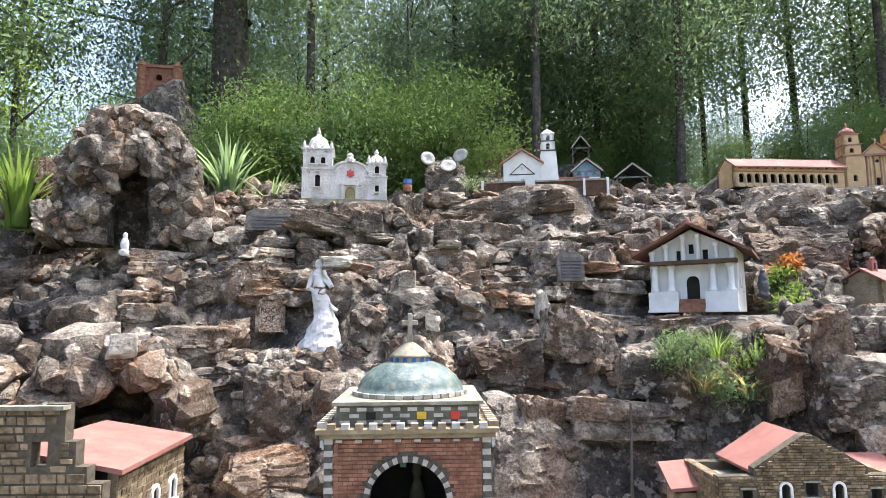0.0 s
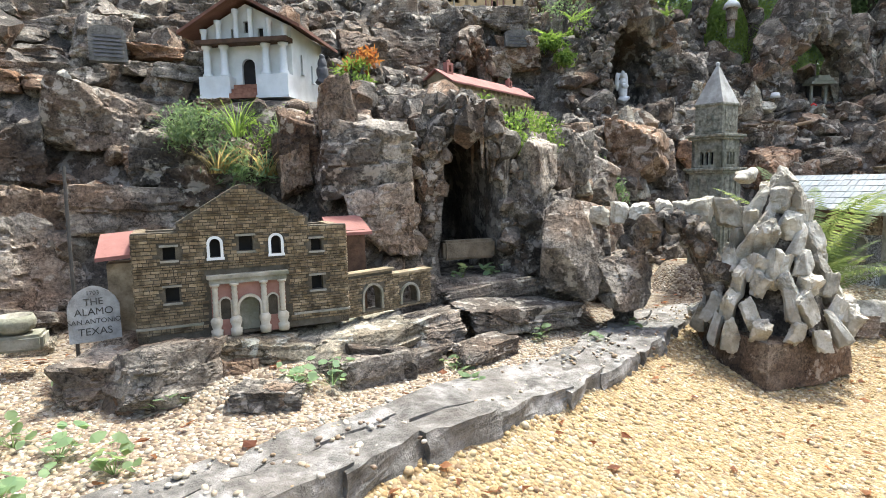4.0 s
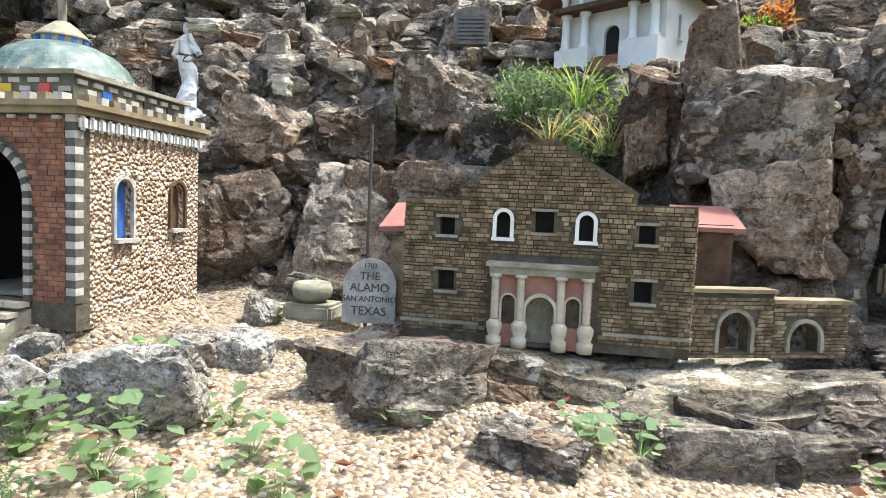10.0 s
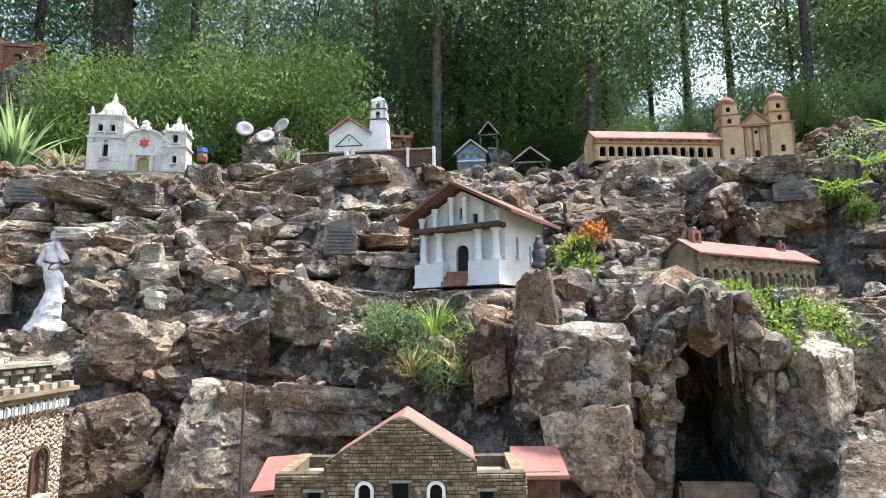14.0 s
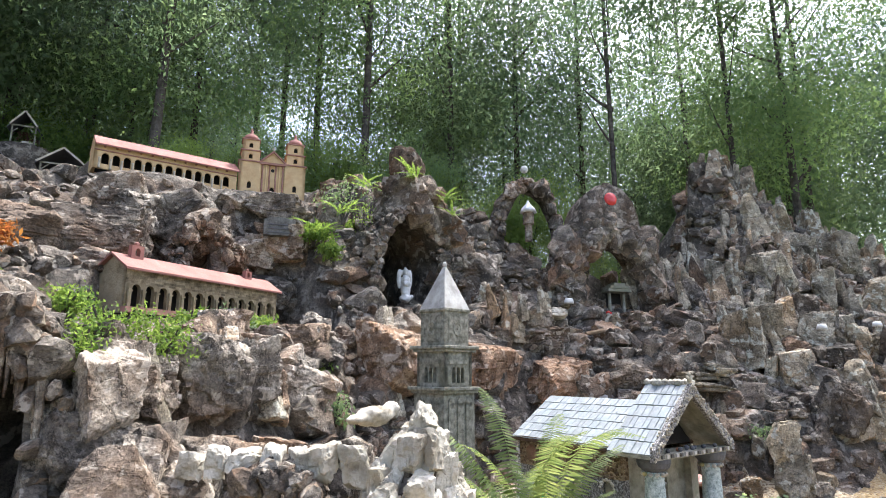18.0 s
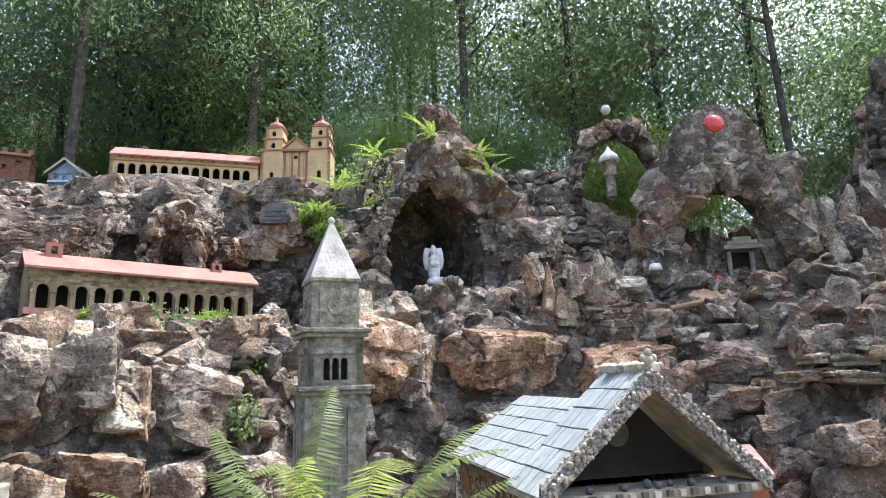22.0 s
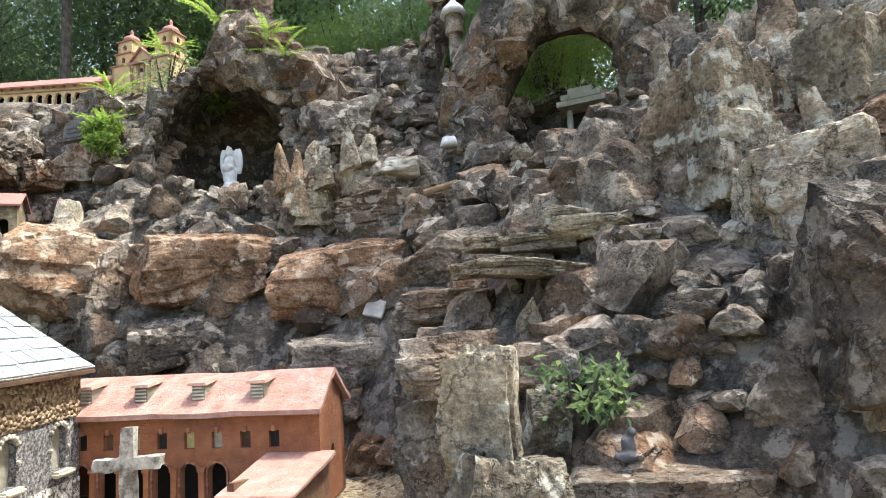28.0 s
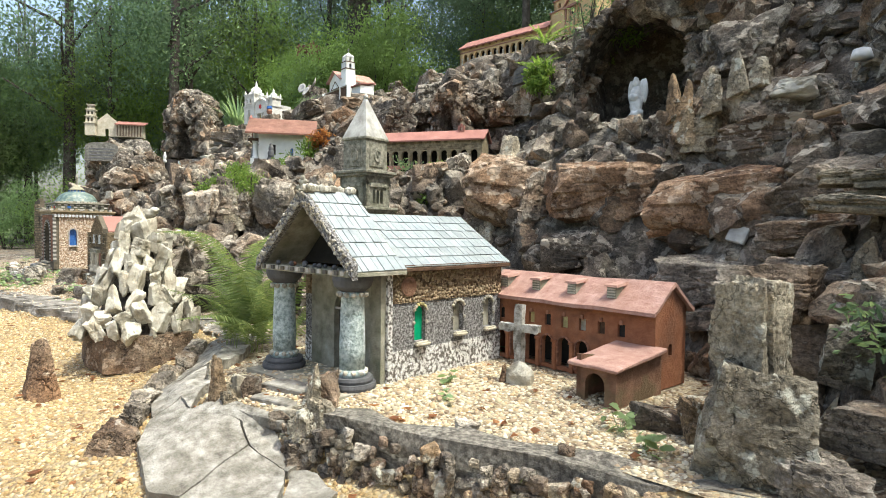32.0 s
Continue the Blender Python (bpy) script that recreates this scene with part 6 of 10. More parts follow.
# ---- red convent, lean-to and stone cross ----
def red_convent():
    W, D, H = 1.13, 0.29, 0.40
    root = thing("red_convent", pose(7.525, 3.945, 0.562, 0, 0, -2), "miniature terracotta convent with salmon roof and dormers", "miniature building")
    ups = [(-0.485 + i * 0.12, -0.441 + i * 0.12, 0.240, 0.305, False) for i in range(8)]
    lows = [(-0.503 + i * 0.12, -0.423 + i * 0.12, 0.02, 0.185, True) for i in range(6)]
    b = bmesh.new()
    wall(b, -W / 2, W / 2, 0, H, 0, 0.03, ups + lows)
    part("front_wall", b, TERRACOTTA, root)
    for right in (False, True):
        o = [(-0.02, 0.015, 0.16, 0.22, True)]
        b = bmesh.new()
        wall(b, -D / 2 + 0.03, D / 2, 0, lambda x: H + 0.10 * (1 - abs(x) / (D / 2)), 0, 0.03, o, breaks=[0])
        part("gable_wall", turned(b, side_turn(W, D, right)), TERRACOTTA, root)
    b = bmesh.new()
    wall(b, -W / 2, W / 2, 0, H, D - 0.03, D)
    part("back_wall", b, TERRACOTTA, root)
    # added black sheet: paints the shade seen through arches and windows
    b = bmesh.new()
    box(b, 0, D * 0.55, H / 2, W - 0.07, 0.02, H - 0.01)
    part("shade_sheet", b, INSHADE, root)
    b = gable_roof(bmesh.new(), -W / 2 - 0.02, W / 2 + 0.03, 0, D, H, H + 0.105, 0.02, "x", 0.045)
    bmesh.ops.subdivide_edges(b, edges=b.edges[:], cuts=9, use_grid_fill=True)
    for v in b.verts:
        v.co += noise.noise_vector(v.co * 9) * 0.006 + noise.noise_vector(v.co * 30) * 0.003
    part("roof", b, SALMON, root, "salmon tiled pitched roof")
    for o in lows:
        part("arch_trim", arch_ring(bmesh.new(), (o[0] + o[1]) / 2, o[2], o[3], (o[1] - o[0]) / 2, -0.008, 0.004, 0.008, 10), REDBRICK, root)
    for i, o in enumerate(ups):
        b = bmesh.new()
        box(b, (o[0] + o[1]) / 2, 0.02, 0.2725, 0.05, 0.004, 0.07)
        part("window_pane", b, (INSHADE, DARKWOOD, GOLDPAINT, INSHADE, GOLDPAINT, WHITESTONE, DARKWOOD, INSHADE)[i], root)
        b = bmesh.new()
        box(b, (o[0] + o[1]) / 2, -0.003, 0.314, 0.014, 0.012, 0.022)
        part("keystone", b, REDBRICK, root)
    for i in range(5):
        b = bmesh.new()
        x = -0.403 + i * 0.12
        box(b, x, -0.008, 0.08, 0.022, 0.022, 0.16)
        box(b, x, -0.01, 0.162, 0.032, 0.028, 0.014)
        part("pilaster", b, TERRACOTTA, root)
    for i in range(4):
        x = -0.46 + i * 0.255
        b = bmesh.new()
        box(b, x, 0.05, H + 0.052, 0.058, 0.07, 0.07)
        d = part("dormer", b, CONCRETE, root, "small dormer with louvred grey shutter")
        for k in range(4):
            b = bmesh.new()
            box(b, x, 0.012, H + 0.036 + k * 0.014, 0.046, 0.01, 0.006)
            part("louvre", b, CREAM, d)
        b = bmesh.new()
        hexa(b, [(x - 0.042, 0.0, H + 0.088), (x + 0.042, 0.0, H + 0.088), (x + 0.034, 0.13, H + 0.10), (x - 0.034, 0.13, H + 0.10),
                 (x - 0.036, 0.004, H + 0.10), (x + 0.036, 0.004, H + 0.10), (x + 0.026, 0.13, H + 0.115), (x - 0.026, 0.13, H + 0.115)])
        part("dormer_roof", b, SALMON, d)


red_convent()


def lean_to():
    W, L, H = 0.22, 0.36, 0.175
    root = thing("lean_to", pose(7.985, 3.585, 0.535, 0, 0, -4), "small terracotta outbuilding with a flat salmon roof", "miniature building")
    b = bmesh.new()
    wall(b, -W / 2, W / 2, 0, H, 0, 0.025, [(-0.06, 0.05, 0.012, 0.15, True)])
    part("front_wall", b, BROWNRENDER, root, "weathered brown-red rendered front")
    for right in (False, True):
        b = bmesh.new()
        wall(b, -L / 2 + 0.025, L / 2, 0, lambda x: H + 0.05 * (x / L + 0.5), 0, 0.025, [] if right else [(-0.10, -0.02, 0.02, 0.13, True)])
        part("side_wall", turned(b, side_turn(W, L, right)), BROWNRENDER, root, "mossy brown rendered side wall")
    b = bmesh.new()
    hexa(b, [(-W / 2 - 0.03, -0.035, H), (W / 2 + 0.03, -0.035, H), (W / 2 + 0.03, L, H + 0.055), (-W / 2 - 0.03, L, H + 0.055),
             (-W / 2 - 0.03, -0.035, H + 0.018), (W / 2 + 0.03, -0.035, H + 0.018), (W / 2 + 0.03, L, H + 0.075), (-W / 2 - 0.03, L, H + 0.075)])
    bmesh.ops.bevel(b, geom=b.edges[:], offset=0.004, segments=1, affect='EDGES')
    bmesh.ops.subdivide_edges(b, edges=b.edges[:], cuts=5, use_grid_fill=True)
    for v in b.verts:
        v.co += noise.noise_vector(v.co * 11) * 0.005
    part("roof", b, SALMON, root, "salmon tile roof")
    b = bmesh.new()
    box(b, 0, L / 2, 0.0, W - 0.04, L - 0.04, 0.01)
    part("floor", b, CONCRETE, root)


lean_to()
cr = thing("stone_cross", pose(7.535, 3.575, 0.55, 0, 0, 14), "weathered pale concrete cross on a rough stone", "cross")
b = bmesh.new()
for cx, cz, sx, sz in ((0, 0.21, 0.042, 0.40), (-0.064, 0.29, 0.088, 0.04), (0.064, 0.29, 0.088, 0.04)):
    box(b, cx, 0, cz, sx, 0.042, sz)
bmesh.ops.subdivide_edges(b, edges=b.edges[:], cuts=5, use_grid_fill=True)
for v in b.verts:
    v.co += noise.noise_vector(v.co * 26) * 0.007
part("cross", b, GREYCONCRETE, cr, "pitted grey-white concrete")
b = bmesh.new()
bmesh.ops.create_icosphere(b, subdivisions=3, radius=1.0, matrix=pose(0.01, -0.01, 0.035) @ Matrix.Diagonal((0.07, 0.06, 0.085, 1)))
for v in b.verts:
    v.co += noise.noise_vector(v.co * 18) * 0.018
part("cross_base", b, WHITESTONE, cr, "rough white rock")


# ---- white mission house on the ledge ----
def white_house():
    W, D = 0.66, 0.66
    root = thing("white_mission_house", pose(2.02, 4.76, 2.06, 0, 0, -31), "miniature white plaster mission house with a brown gabled roof", "miniature building")

    def top(x):
        return 0.50 + 0.17 * (1 - abs(x) / (W / 2))
    door = (-0.05, 0.05, 0.10, 0.29, True)
    ups = [(-0.115, -0.075, 0.42, 0.50, False), (-0.02, 0.02, 0.47, 0.55, False), (0.085, 0.125, 0.42, 0.50, False), (-0.03, 0.03, 0.385, 0.41, False)]
    b = bmesh.new()
    wall(b, -W / 2, W / 2, 0, top, 0, 0.04, [door] + ups, breaks=[0])
    part("front_wall", b, WHITEPAINT, root)
    panes(root, [door], 0.03, INSHADE, "door")
    panes(root, ups, 0.03)
    for right in (False, True):
        op = [(-0.16, -0.12, 0.20, 0.34, True), (0.06, 0.10, 0.17, 0.30, True)]
        b = bmesh.new()
        wall(b, -D / 2 + 0.04, D / 2, 0, 0.50, 0, 0.04, op)
        part("side_wall", turned(b, side_turn(W, D, right)), WHITEPAINT, root)
        for o in op:
            b = bmesh.new()
            box(b, (o[0] + o[1]) / 2, 0.03, (o[2] + o[3]) / 2, 0.05, 0.004, 0.15)
            pane_ = part("window_pane", turned(b, side_turn(W, D, right)), BLUEGLASS if o[0] > 0 else INSHADE, root, "blue glass pane" if o[0] > 0 else "")
            b = bmesh.new()
            box(b, (o[0] + o[1]) / 2, -0.008, o[2] - 0.006, 0.06, 0.022, 0.012)
            part("window_sill", turned(b, side_turn(W, D, right)), WHITEPAINT, pane_)
    b = bmesh.new()
    wall(b, -W / 2, W / 2, 0, top, D - 0.04, D, breaks=[0])
    part("back_wall", b, WHITEPAINT, root)
    part("roof", gable_roof(bmesh.new(), -W / 2, W / 2, -0.15, D + 0.06, 0.515, 0.695, 0.022, "y", 0.12), BROWNROOF, root, "weathered reddish-brown roof")
    b = bmesh.new()
    lathe(b, [(0.03, 0.70), (0.022, 0.73), (0.006, 0.755)], 8, 0, -0.13)
    part("ridge_finial", b, PINKROOF, root)
    for s in (-1, 1):
        b = bmesh.new()
        box(b, s * 0.215, -0.05, 0.08, 0.23, 0.10, 0.16)
        box(b, s * 0.215, -0.052, 0.006, 0.245, 0.115, 0.018)
        part("plinth", b, WHITEPAINT, root)
        for x in (0.285, 0.155):
            b = lathe(bmesh.new(), [(0.036, 0.16), (0.036, 0.178), (0.027, 0.19), (0.024, 0.33), (0.022, 0.355), (0.034, 0.36), (0.036, 0.378)], 14, s * x, -0.05)
            part("column", b, WHITEPAINT, root, "white plaster column", True)
    b = bmesh.new()
    box(b, 0, -0.06, 0.395, W + 0.02, 0.12, 0.03)
    part("balcony_beam", b, DARKWOOD, root, "dark brown timber balcony")
    for x in (-0.30, -0.19, -0.055, 0.055, 0.19, 0.30):
        b = lathe(bmesh.new(), [(0.022, 0.41), (0.019, 0.43), (0.018, top(x) - 0.055), (0.026, top(x) - 0.045), (0.026, top(x) - 0.02)], 10, x, -0.05)
        part("upper_column", b, WHITEPAINT, root, "", True)
    for i in range(3):
        b = bmesh.new()
        box(b, 0, -0.03 - 0.04 * i, 0.085 - 0.035 * i, 0.19 + 0.0 * i, 0.045, 0.035)
        part("brick_step", b, REDBRICK, root)


white_house()


# ---- long arcaded building ----
def arcade_house():
    W, D, H = 1.53, 0.30, 0.325
    root = thing("arcade_house", pose(4.40, 5.43, 2.0, 0, 0, 31), "long miniature stone arcade building with a red roof", "miniature building")
    ops = [(-0.71 + i * 0.1125, -0.71 + i * 0.1125 + 0.07, 0.045, 0.205, True) for i in range(13)]
    b = bmesh.new()
    wall(b, -W / 2, W / 2, 0, H, 0, 0.035, ops)
    part("front_wall", b, TANSTONE, root)
    b = clad(bmesh.new(), -W / 2, W / 2, 0.21, H, 0.0, 0.05, 0.018, (), random.Random(12), 0.003)
    stuffpart(part("masonry", b, FIELDSTONE, root))
    for right in (False, True):
        b = bmesh.new()
        wall(b, -D / 2 + 0.035, D / 2, 0, lambda x: H + 0.085 * (1 - abs(x) / (D / 2)), 0, 0.035, breaks=[0])
        part("gable_wall", turned(b, side_turn(W, D, right)), TANSTONE, root)
    b = bmesh.new()
    wall(b, -W / 2, W / 2, 0, H, D - 0.035, D)
    part("back_wall", b, TANSTONE, root)
    # added black sheet standing in for the arcade's inner shade
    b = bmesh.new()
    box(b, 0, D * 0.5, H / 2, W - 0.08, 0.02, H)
    part("shade_sheet", b, INSHADE, root)
    part("roof", gable_roof(bmesh.new(), -W / 2 - 0.03, W / 2 + 0.03, 0, D, H, H + 0.095, 0.016, "x", 0.04), PINKROOF, root, "dull red pitched roof")
    b = bmesh.new()
    box(b, 0, -0.012, 0.02, W + 0.02, 0.05, 0.04)
    part("plinth", b, REDTRIM, root)
    for i in range(14):
        b = bmesh.new()
        x = -0.733 + i * 0.1125
        box(b, x, -0.006, 0.105, 0.022, 0.02, 0.13)
        box(b, x, -0.008, 0.155, 0.034, 0.026, 0.012)
        part("pier", b, TANSTONE, root)
    for x, s in ((-0.62, 1.0), (0.50, 0.75)):
        b = bmesh.new()
        wall(b, x - 0.05 * s, x + 0.05 * s, H + 0.06, H + 0.08 + 0.10 * s, D / 2 - 0.05, D / 2 - 0.01, [(x - 0.02 * s, x + 0.02 * s, H + 0.10, H + 0.09 + 0.07 * s, True)])
        bmesh.ops.create_icosphere(b, subdivisions=1, radius=0.022 * s, matrix=pose(x, D / 2 - 0.03, H + 0.09 + 0.10 * s))
        part("belfry", b, PINKROOF, root, "small rough red belfry")
    b = bmesh.new()
    box(b, 0.36, -0.06, -0.01, 0.50, 0.02, 0.05)
    sg = part("name_board", b, WHITEPAINT, root, "long white board with worn dark letters")
    for i in range(11):
        b = bmesh.new()
        box(b, 0.15 + i * 0.042, -0.072, -0.01, 0.02, 0.004, 0.026)
        part("letter_bar", b, BLACKBRICK, sg)



def low_fence():
    root = thing("low_fence", pose(4.40, 5.43, 1.84, 0, 0, 31), "low red-brown fence of stubby posts and a thin rail", "fence")
    for i in range(5):
        x = -0.55 + i * 0.31
        b = lathe(bmesh.new(), [(0.024, -0.06), (0.022, 0.05), (0.030, 0.055), (0.030, 0.07), (0.018, 0.078), (0.012, 0.10), (0.002, 0.108)], 10, x, -0.16)
        part("post", b, TERRACOTTA, root, "red-brown post with a rounded cap")
    b = bmesh.new()
    box(b, 0.07, -0.16, 0.0, 1.30, 0.016, 0.018)
    part("rail", b, TERRACOTTA, root)


arcade_house()
low_fence()


# ---- twin-towered mission with its cloister ----
def twin_mission():
    root = thing("twin_tower_mission", pose(5.295, 7.03, 3.53, 0, 0, -12), "miniature tan mission church with two domed towers", "miniature building")
    W, D = 0.75, 0.42
    for s in (-1, 1):
        x = s * 0.255
        z = 0.0
        for w, h, k in ((0.24, 0.44, 0), (0.205, 0.13, 1), (0.185, 0.13, 2)):
            ops = [(x - 0.022, x + 0.022, z + (0.12 if k == 0 else 0.035), z + (0.20 if k == 0 else 0.095), True)]
            for flank in range(2):
                b = bmesh.new()
                wall(b, x - w / 2, x + w / 2, z, z + h, 0.24 - w, 0.27 - w, ops)
                if flank:
                    turned(b, pose(x, 0.24 - w / 2, 0, 0, 0, 90 * s) @ pose(-x, -0.24 + w / 2, 0))
                part("tower_wall", b, TANPLASTER, root)
            # black filler box, painted shade behind the tower openings
            b = bmesh.new()
            box(b, x, 0.24 - w / 2 + 0.005, z + h / 2, w - 0.05, w - 0.05, h - 0.005)
            part("tower_shade_core", b, INSHADE, root)
            for yy, sx, sy in ((0.235, w, 0.02),):
                b = bmesh.new()
                box(b, x, yy, z + h / 2, sx, sy, h)
                part("tower_back", b, TANPLASTER, root)
            b = bmesh.new()
            box(b, x - s * (w / 2 - 0.015), 0.24 - w / 2, z + h / 2, 0.03, w - 0.04, h)
            part("tower_side", b, TANPLASTER, root)
            b = bmesh.new()
            box(b, x, 0.24 - w / 2, z + h + 0.006, w + 0.025, w + 0.025, 0.013)
            part("tower_cornice", b, REDTRIM, root)
            z += h + 0.012
        b = lathe(bmesh.new(), [(0.092, z), (0.09, z + 0.03), (0.07, z + 0.065), (0.035, z + 0.085), (0.018, z + 0.095), (0.018, z + 0.125), (0.006, z + 0.16)], 18, x, 0.24 - 0.0925)
        part("tower_dome", b, PINKROOF, root, "dull red dome with finial", True)
    b = bmesh.new()
    wall(b, -0.135, 0.135, 0, lambda x: 0.46 + 0.13 * (1 - abs(x) / 0.135), 0.02, 0.06, [(-0.028, 0.028, 0.05, 0.16, True)], breaks=[0])
    part("front_wall", b, TANPLASTER, root)
    panes(root, [(-0.028, 0.028, 0.05, 0.16, True)], 0.05, INSHADE, "door")
    for x in (-0.115, -0.075, -0.035, 0.035, 0.075, 0.115):
        b = lathe(bmesh.new(), [(0.012, 0.04), (0.010, 0.06), (0.009, 0.40), (0.013, 0.42)], 8, x, 0.012)
        part("front_column", b, REDTRIM if abs(x) != 0.075 else TANPLASTER, root, "", True)
    b = bmesh.new()
    box(b, 0, 0.01, 0.435, 0.29, 0.05, 0.025)
    part("entablature", b, REDTRIM, root)
    for s in (-1, 1):
        b = bmesh.new()
        box(b, 0, 0, 0, 0.20, 0.04, 0.016)
        part("pediment_rake", turned(b, pose(s * 0.072, 0.015, 0.525, 0, s * 43, 0)), REDTRIM, root)
    b = bmesh.new()
    lathe(b, [(0.02, 0.0), (0.02, 0.006)], 12)
    part("round_window", turned(b, pose(0, 0.02, 0.36, 90)), INSHADE, root)
    cross(root, 0, 0.03, 0.585, 0.07, CREAM)
    b = bmesh.new()
    box(b, 0, -0.02, 0.015, 0.34, 0.07, 0.05)
    part("front_step", b, TANPLASTER, root)
    b = bmesh.new()
    box(b, 0, 0.33, 0.19, 0.62, 0.34, 0.38)
    part("nave", b, TANPLASTER, root)


twin_mission()


def cloister():
    W, D, H = 1.42, 0.32, 0.26
    root = thing("cloister_wing", pose(4.2, 7.02, 3.57, 0, 0, 5), "long tan cloister wing with arches and a red roof", "miniature building")
    ops = [(-0.64 + i * 0.1, -0.64 + i * 0.1 + 0.068, 0.05, 0.165, True) for i in range(13)]
    b = bmesh.new()
    wall(b, -W / 2, W / 2, 0, H, 0, 0.03, ops)
    part("front_wall", b, TANPLASTER, root)
    for i in range(13):
        b = lathe(bmesh.new(), [(0.014, 0.0), (0.011, 0.02), (0.011, 0.10), (0.015, 0.11)], 8, -0.657 + i * 0.1, -0.008)
        part("arcade_column", b, CREAM, root, "", True)
    for right in (False, True):
        b = bmesh.new()
        wall(b, -D / 2 + 0.03, D / 2, 0, lambda x: H + 0.10 * (1 - abs(x) / (D / 2)), 0, 0.03, breaks=[0])
        part("gable_wall", turned(b, side_turn(W, D, right)), TANPLASTER, root)
    # added black sheet, the cloister's shade as a colour
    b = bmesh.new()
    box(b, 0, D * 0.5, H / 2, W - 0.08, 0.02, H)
    part("shade_sheet", b, INSHADE, root)
    b = bmesh.new()
    wall(b, -W / 2, W / 2, 0, H, D - 0.03, D)
    part("back_wall", b, TANPLASTER, root)
    part("roof", gable_roof(bmesh.new(), -W / 2 - 0.02, W / 2, 0, D, H, H + 0.11, 0.016, "x", 0.045), PINKROOF, root, "long dull red roof")
    for i in range(12):
        b = bmesh.new()
        box(b, -0.62 + i * 0.11, -0.015, H - 0.03, 0.018, 0.03, 0.016)
        part("rafter_end", b, REDTRIM, root)
    b = bmesh.new()
    box(b, 0, -0.004, 0.19, W, 0.012, 0.01)
    part("string_course", b, REDTRIM, root)


cloister()


# ---- white cathedral with domed bell towers ----
def white_cathedral():
    root = thing("white_cathedral", pose(-1.05, 6.13, 3.29, 0, 0, 9) @ Matrix.Diagonal((1.05, 1.0, 1.08, 1)), "miniature white stone cathedral with two domed bell towers", "miniature building")

    rc = random.Random(61)

    def tower(x, w, h1, h2, dome_h, bells):
        lo = [(x - 0.025, x + 0.025, 0.12, 0.24, False)] if bells == 2 else [(x - 0.02, x + 0.02, 0.08, 0.15, False)]
        hi = [(x - 0.075, x - 0.03, h1 + 0.05, h1 + 0.12, True), (x + 0.03, x + 0.075, h1 + 0.05, h1 + 0.12, True)] if bells == 2 else [(x - 0.022, x + 0.022, h1 + 0.03, h1 + 0.11, True)]
        for x0, x1, z0, z1, _ in lo + hi:
            b = bmesh.new()
            box(b, (x0 + x1) / 2, -0.006, z0 - 0.006, x1 - x0 + 0.03, 0.022, 0.012)
            part("window_sill", b, CATHSTONE, root)
            part("window_hood", arch_ring(bmesh.new(), (x0 + x1) / 2, z0, z1, (x1 - x0) / 2, -0.008, 0.004, 0.012, 10), CATHSTONE, root)
        b = bmesh.new()
        for k in range(int(h2 / 0.035)):
            for q in range(5):
                u0 = rc.uniform(-0.5, 0.3)
                box(b, x + (u0 + 0.1) * w * 0.9, -0.001, 0.02 + 0.035 * k + rc.uniform(-0.004, 0.004), w * rc.uniform(0.08, 0.22), 0.006, rc.uniform(0.012, 0.026))
        for z0, z1 in [(o[2] - 0.012, o[3] + 0.012) for o in lo + hi]:
            hit = [f for f in b.faces if z0 < f.calc_center_median().z < z1 and any(o[0] - 0.05 < f.calc_center_median().x < o[1] + 0.05 for o in lo + hi)]
            bmesh.ops.delete(b, geom=hit, context='FACES')
        stuffpart(part("rough_courses", b, CATHSTONE, root, "rough proud stones in the tower face"))
        for z0, z1, oo, ww in ((0, h1, lo, w), (h1, h2, hi, w * 0.94)):
            b = bmesh.new()
            wall(b, x - ww / 2, x + ww / 2, z0, z1, 0, 0.03, oo)
            part("tower_front", b, CATHSTONE, root)
            # black filler: bell openings show this colour as their shade
            b = bmesh.new()
            box(b, x, ww / 2 + 0.02, (z0 + z1) / 2, ww - 0.03, ww - 0.03, z1 - z0 - 0.004)
            part("tower_shade_core", b, INSHADE, root)
            for s in (-1, 1):
                b = bmesh.new()
                box(b, x + s * (ww / 2 - 0.012), ww / 2 + 0.016, (z0 + z1) / 2, 0.024, ww - 0.03, z1 - z0)
                part("tower_side", b, CATHSTONE, root)
            b = bmesh.new()
            box(b, x, w / 2, z1, w + 0.022, w + 0.022, 0.016)
            part("tower_band", b, CATHSTONE, root)
        r = w * 0.36
        for k in range(12):
            ak = 6.28318 * k / 12
            b = lathe(bmesh.new(), [(0.022, h2), (0.022, h2 + 0.02), (0.012, h2 + 0.045), (0.002, h2 + 0.052)], 8, x + w * 0.40 * math.cos(ak), w / 2 + w * 0.40 * math.sin(ak))
            part("parapet_scallop", b, CATHSTONE, root)
        b = lathe(bmesh.new(), [(0.02, h2 + dome_h * 0.92), (0.024, h2 + dome_h), (0.016, h2 + dome_h * 1.12), (0.004, h2 + dome_h * 1.3)], 10, x, w / 2)
        part("dome_lantern", b, CATHSTONE, root)
        b = lathe(bmesh.new(), [(r, h2), (r * 0.98, h2 + dome_h * 0.3), (r * 0.75, h2 + dome_h * 0.65), (r * 0.3, h2 + dome_h * 0.82), (r * 0.22, h2 + dome_h * 0.92), (0.004, h2 + dome_h)], 18, x, w / 2)
        part("tower_dome", b, CATHSTONE, root, "", True)
        for sx in (-1, 1):
            for yy in (0.015, w - 0.015):
                b = lathe(bmesh.new(), [(0.02, h2), (0.018, h2 + 0.045), (0.003, h2 + 0.085)], 8, x + sx * (w / 2 - 0.02), yy)
                part("finial", b, CATHSTONE, root)
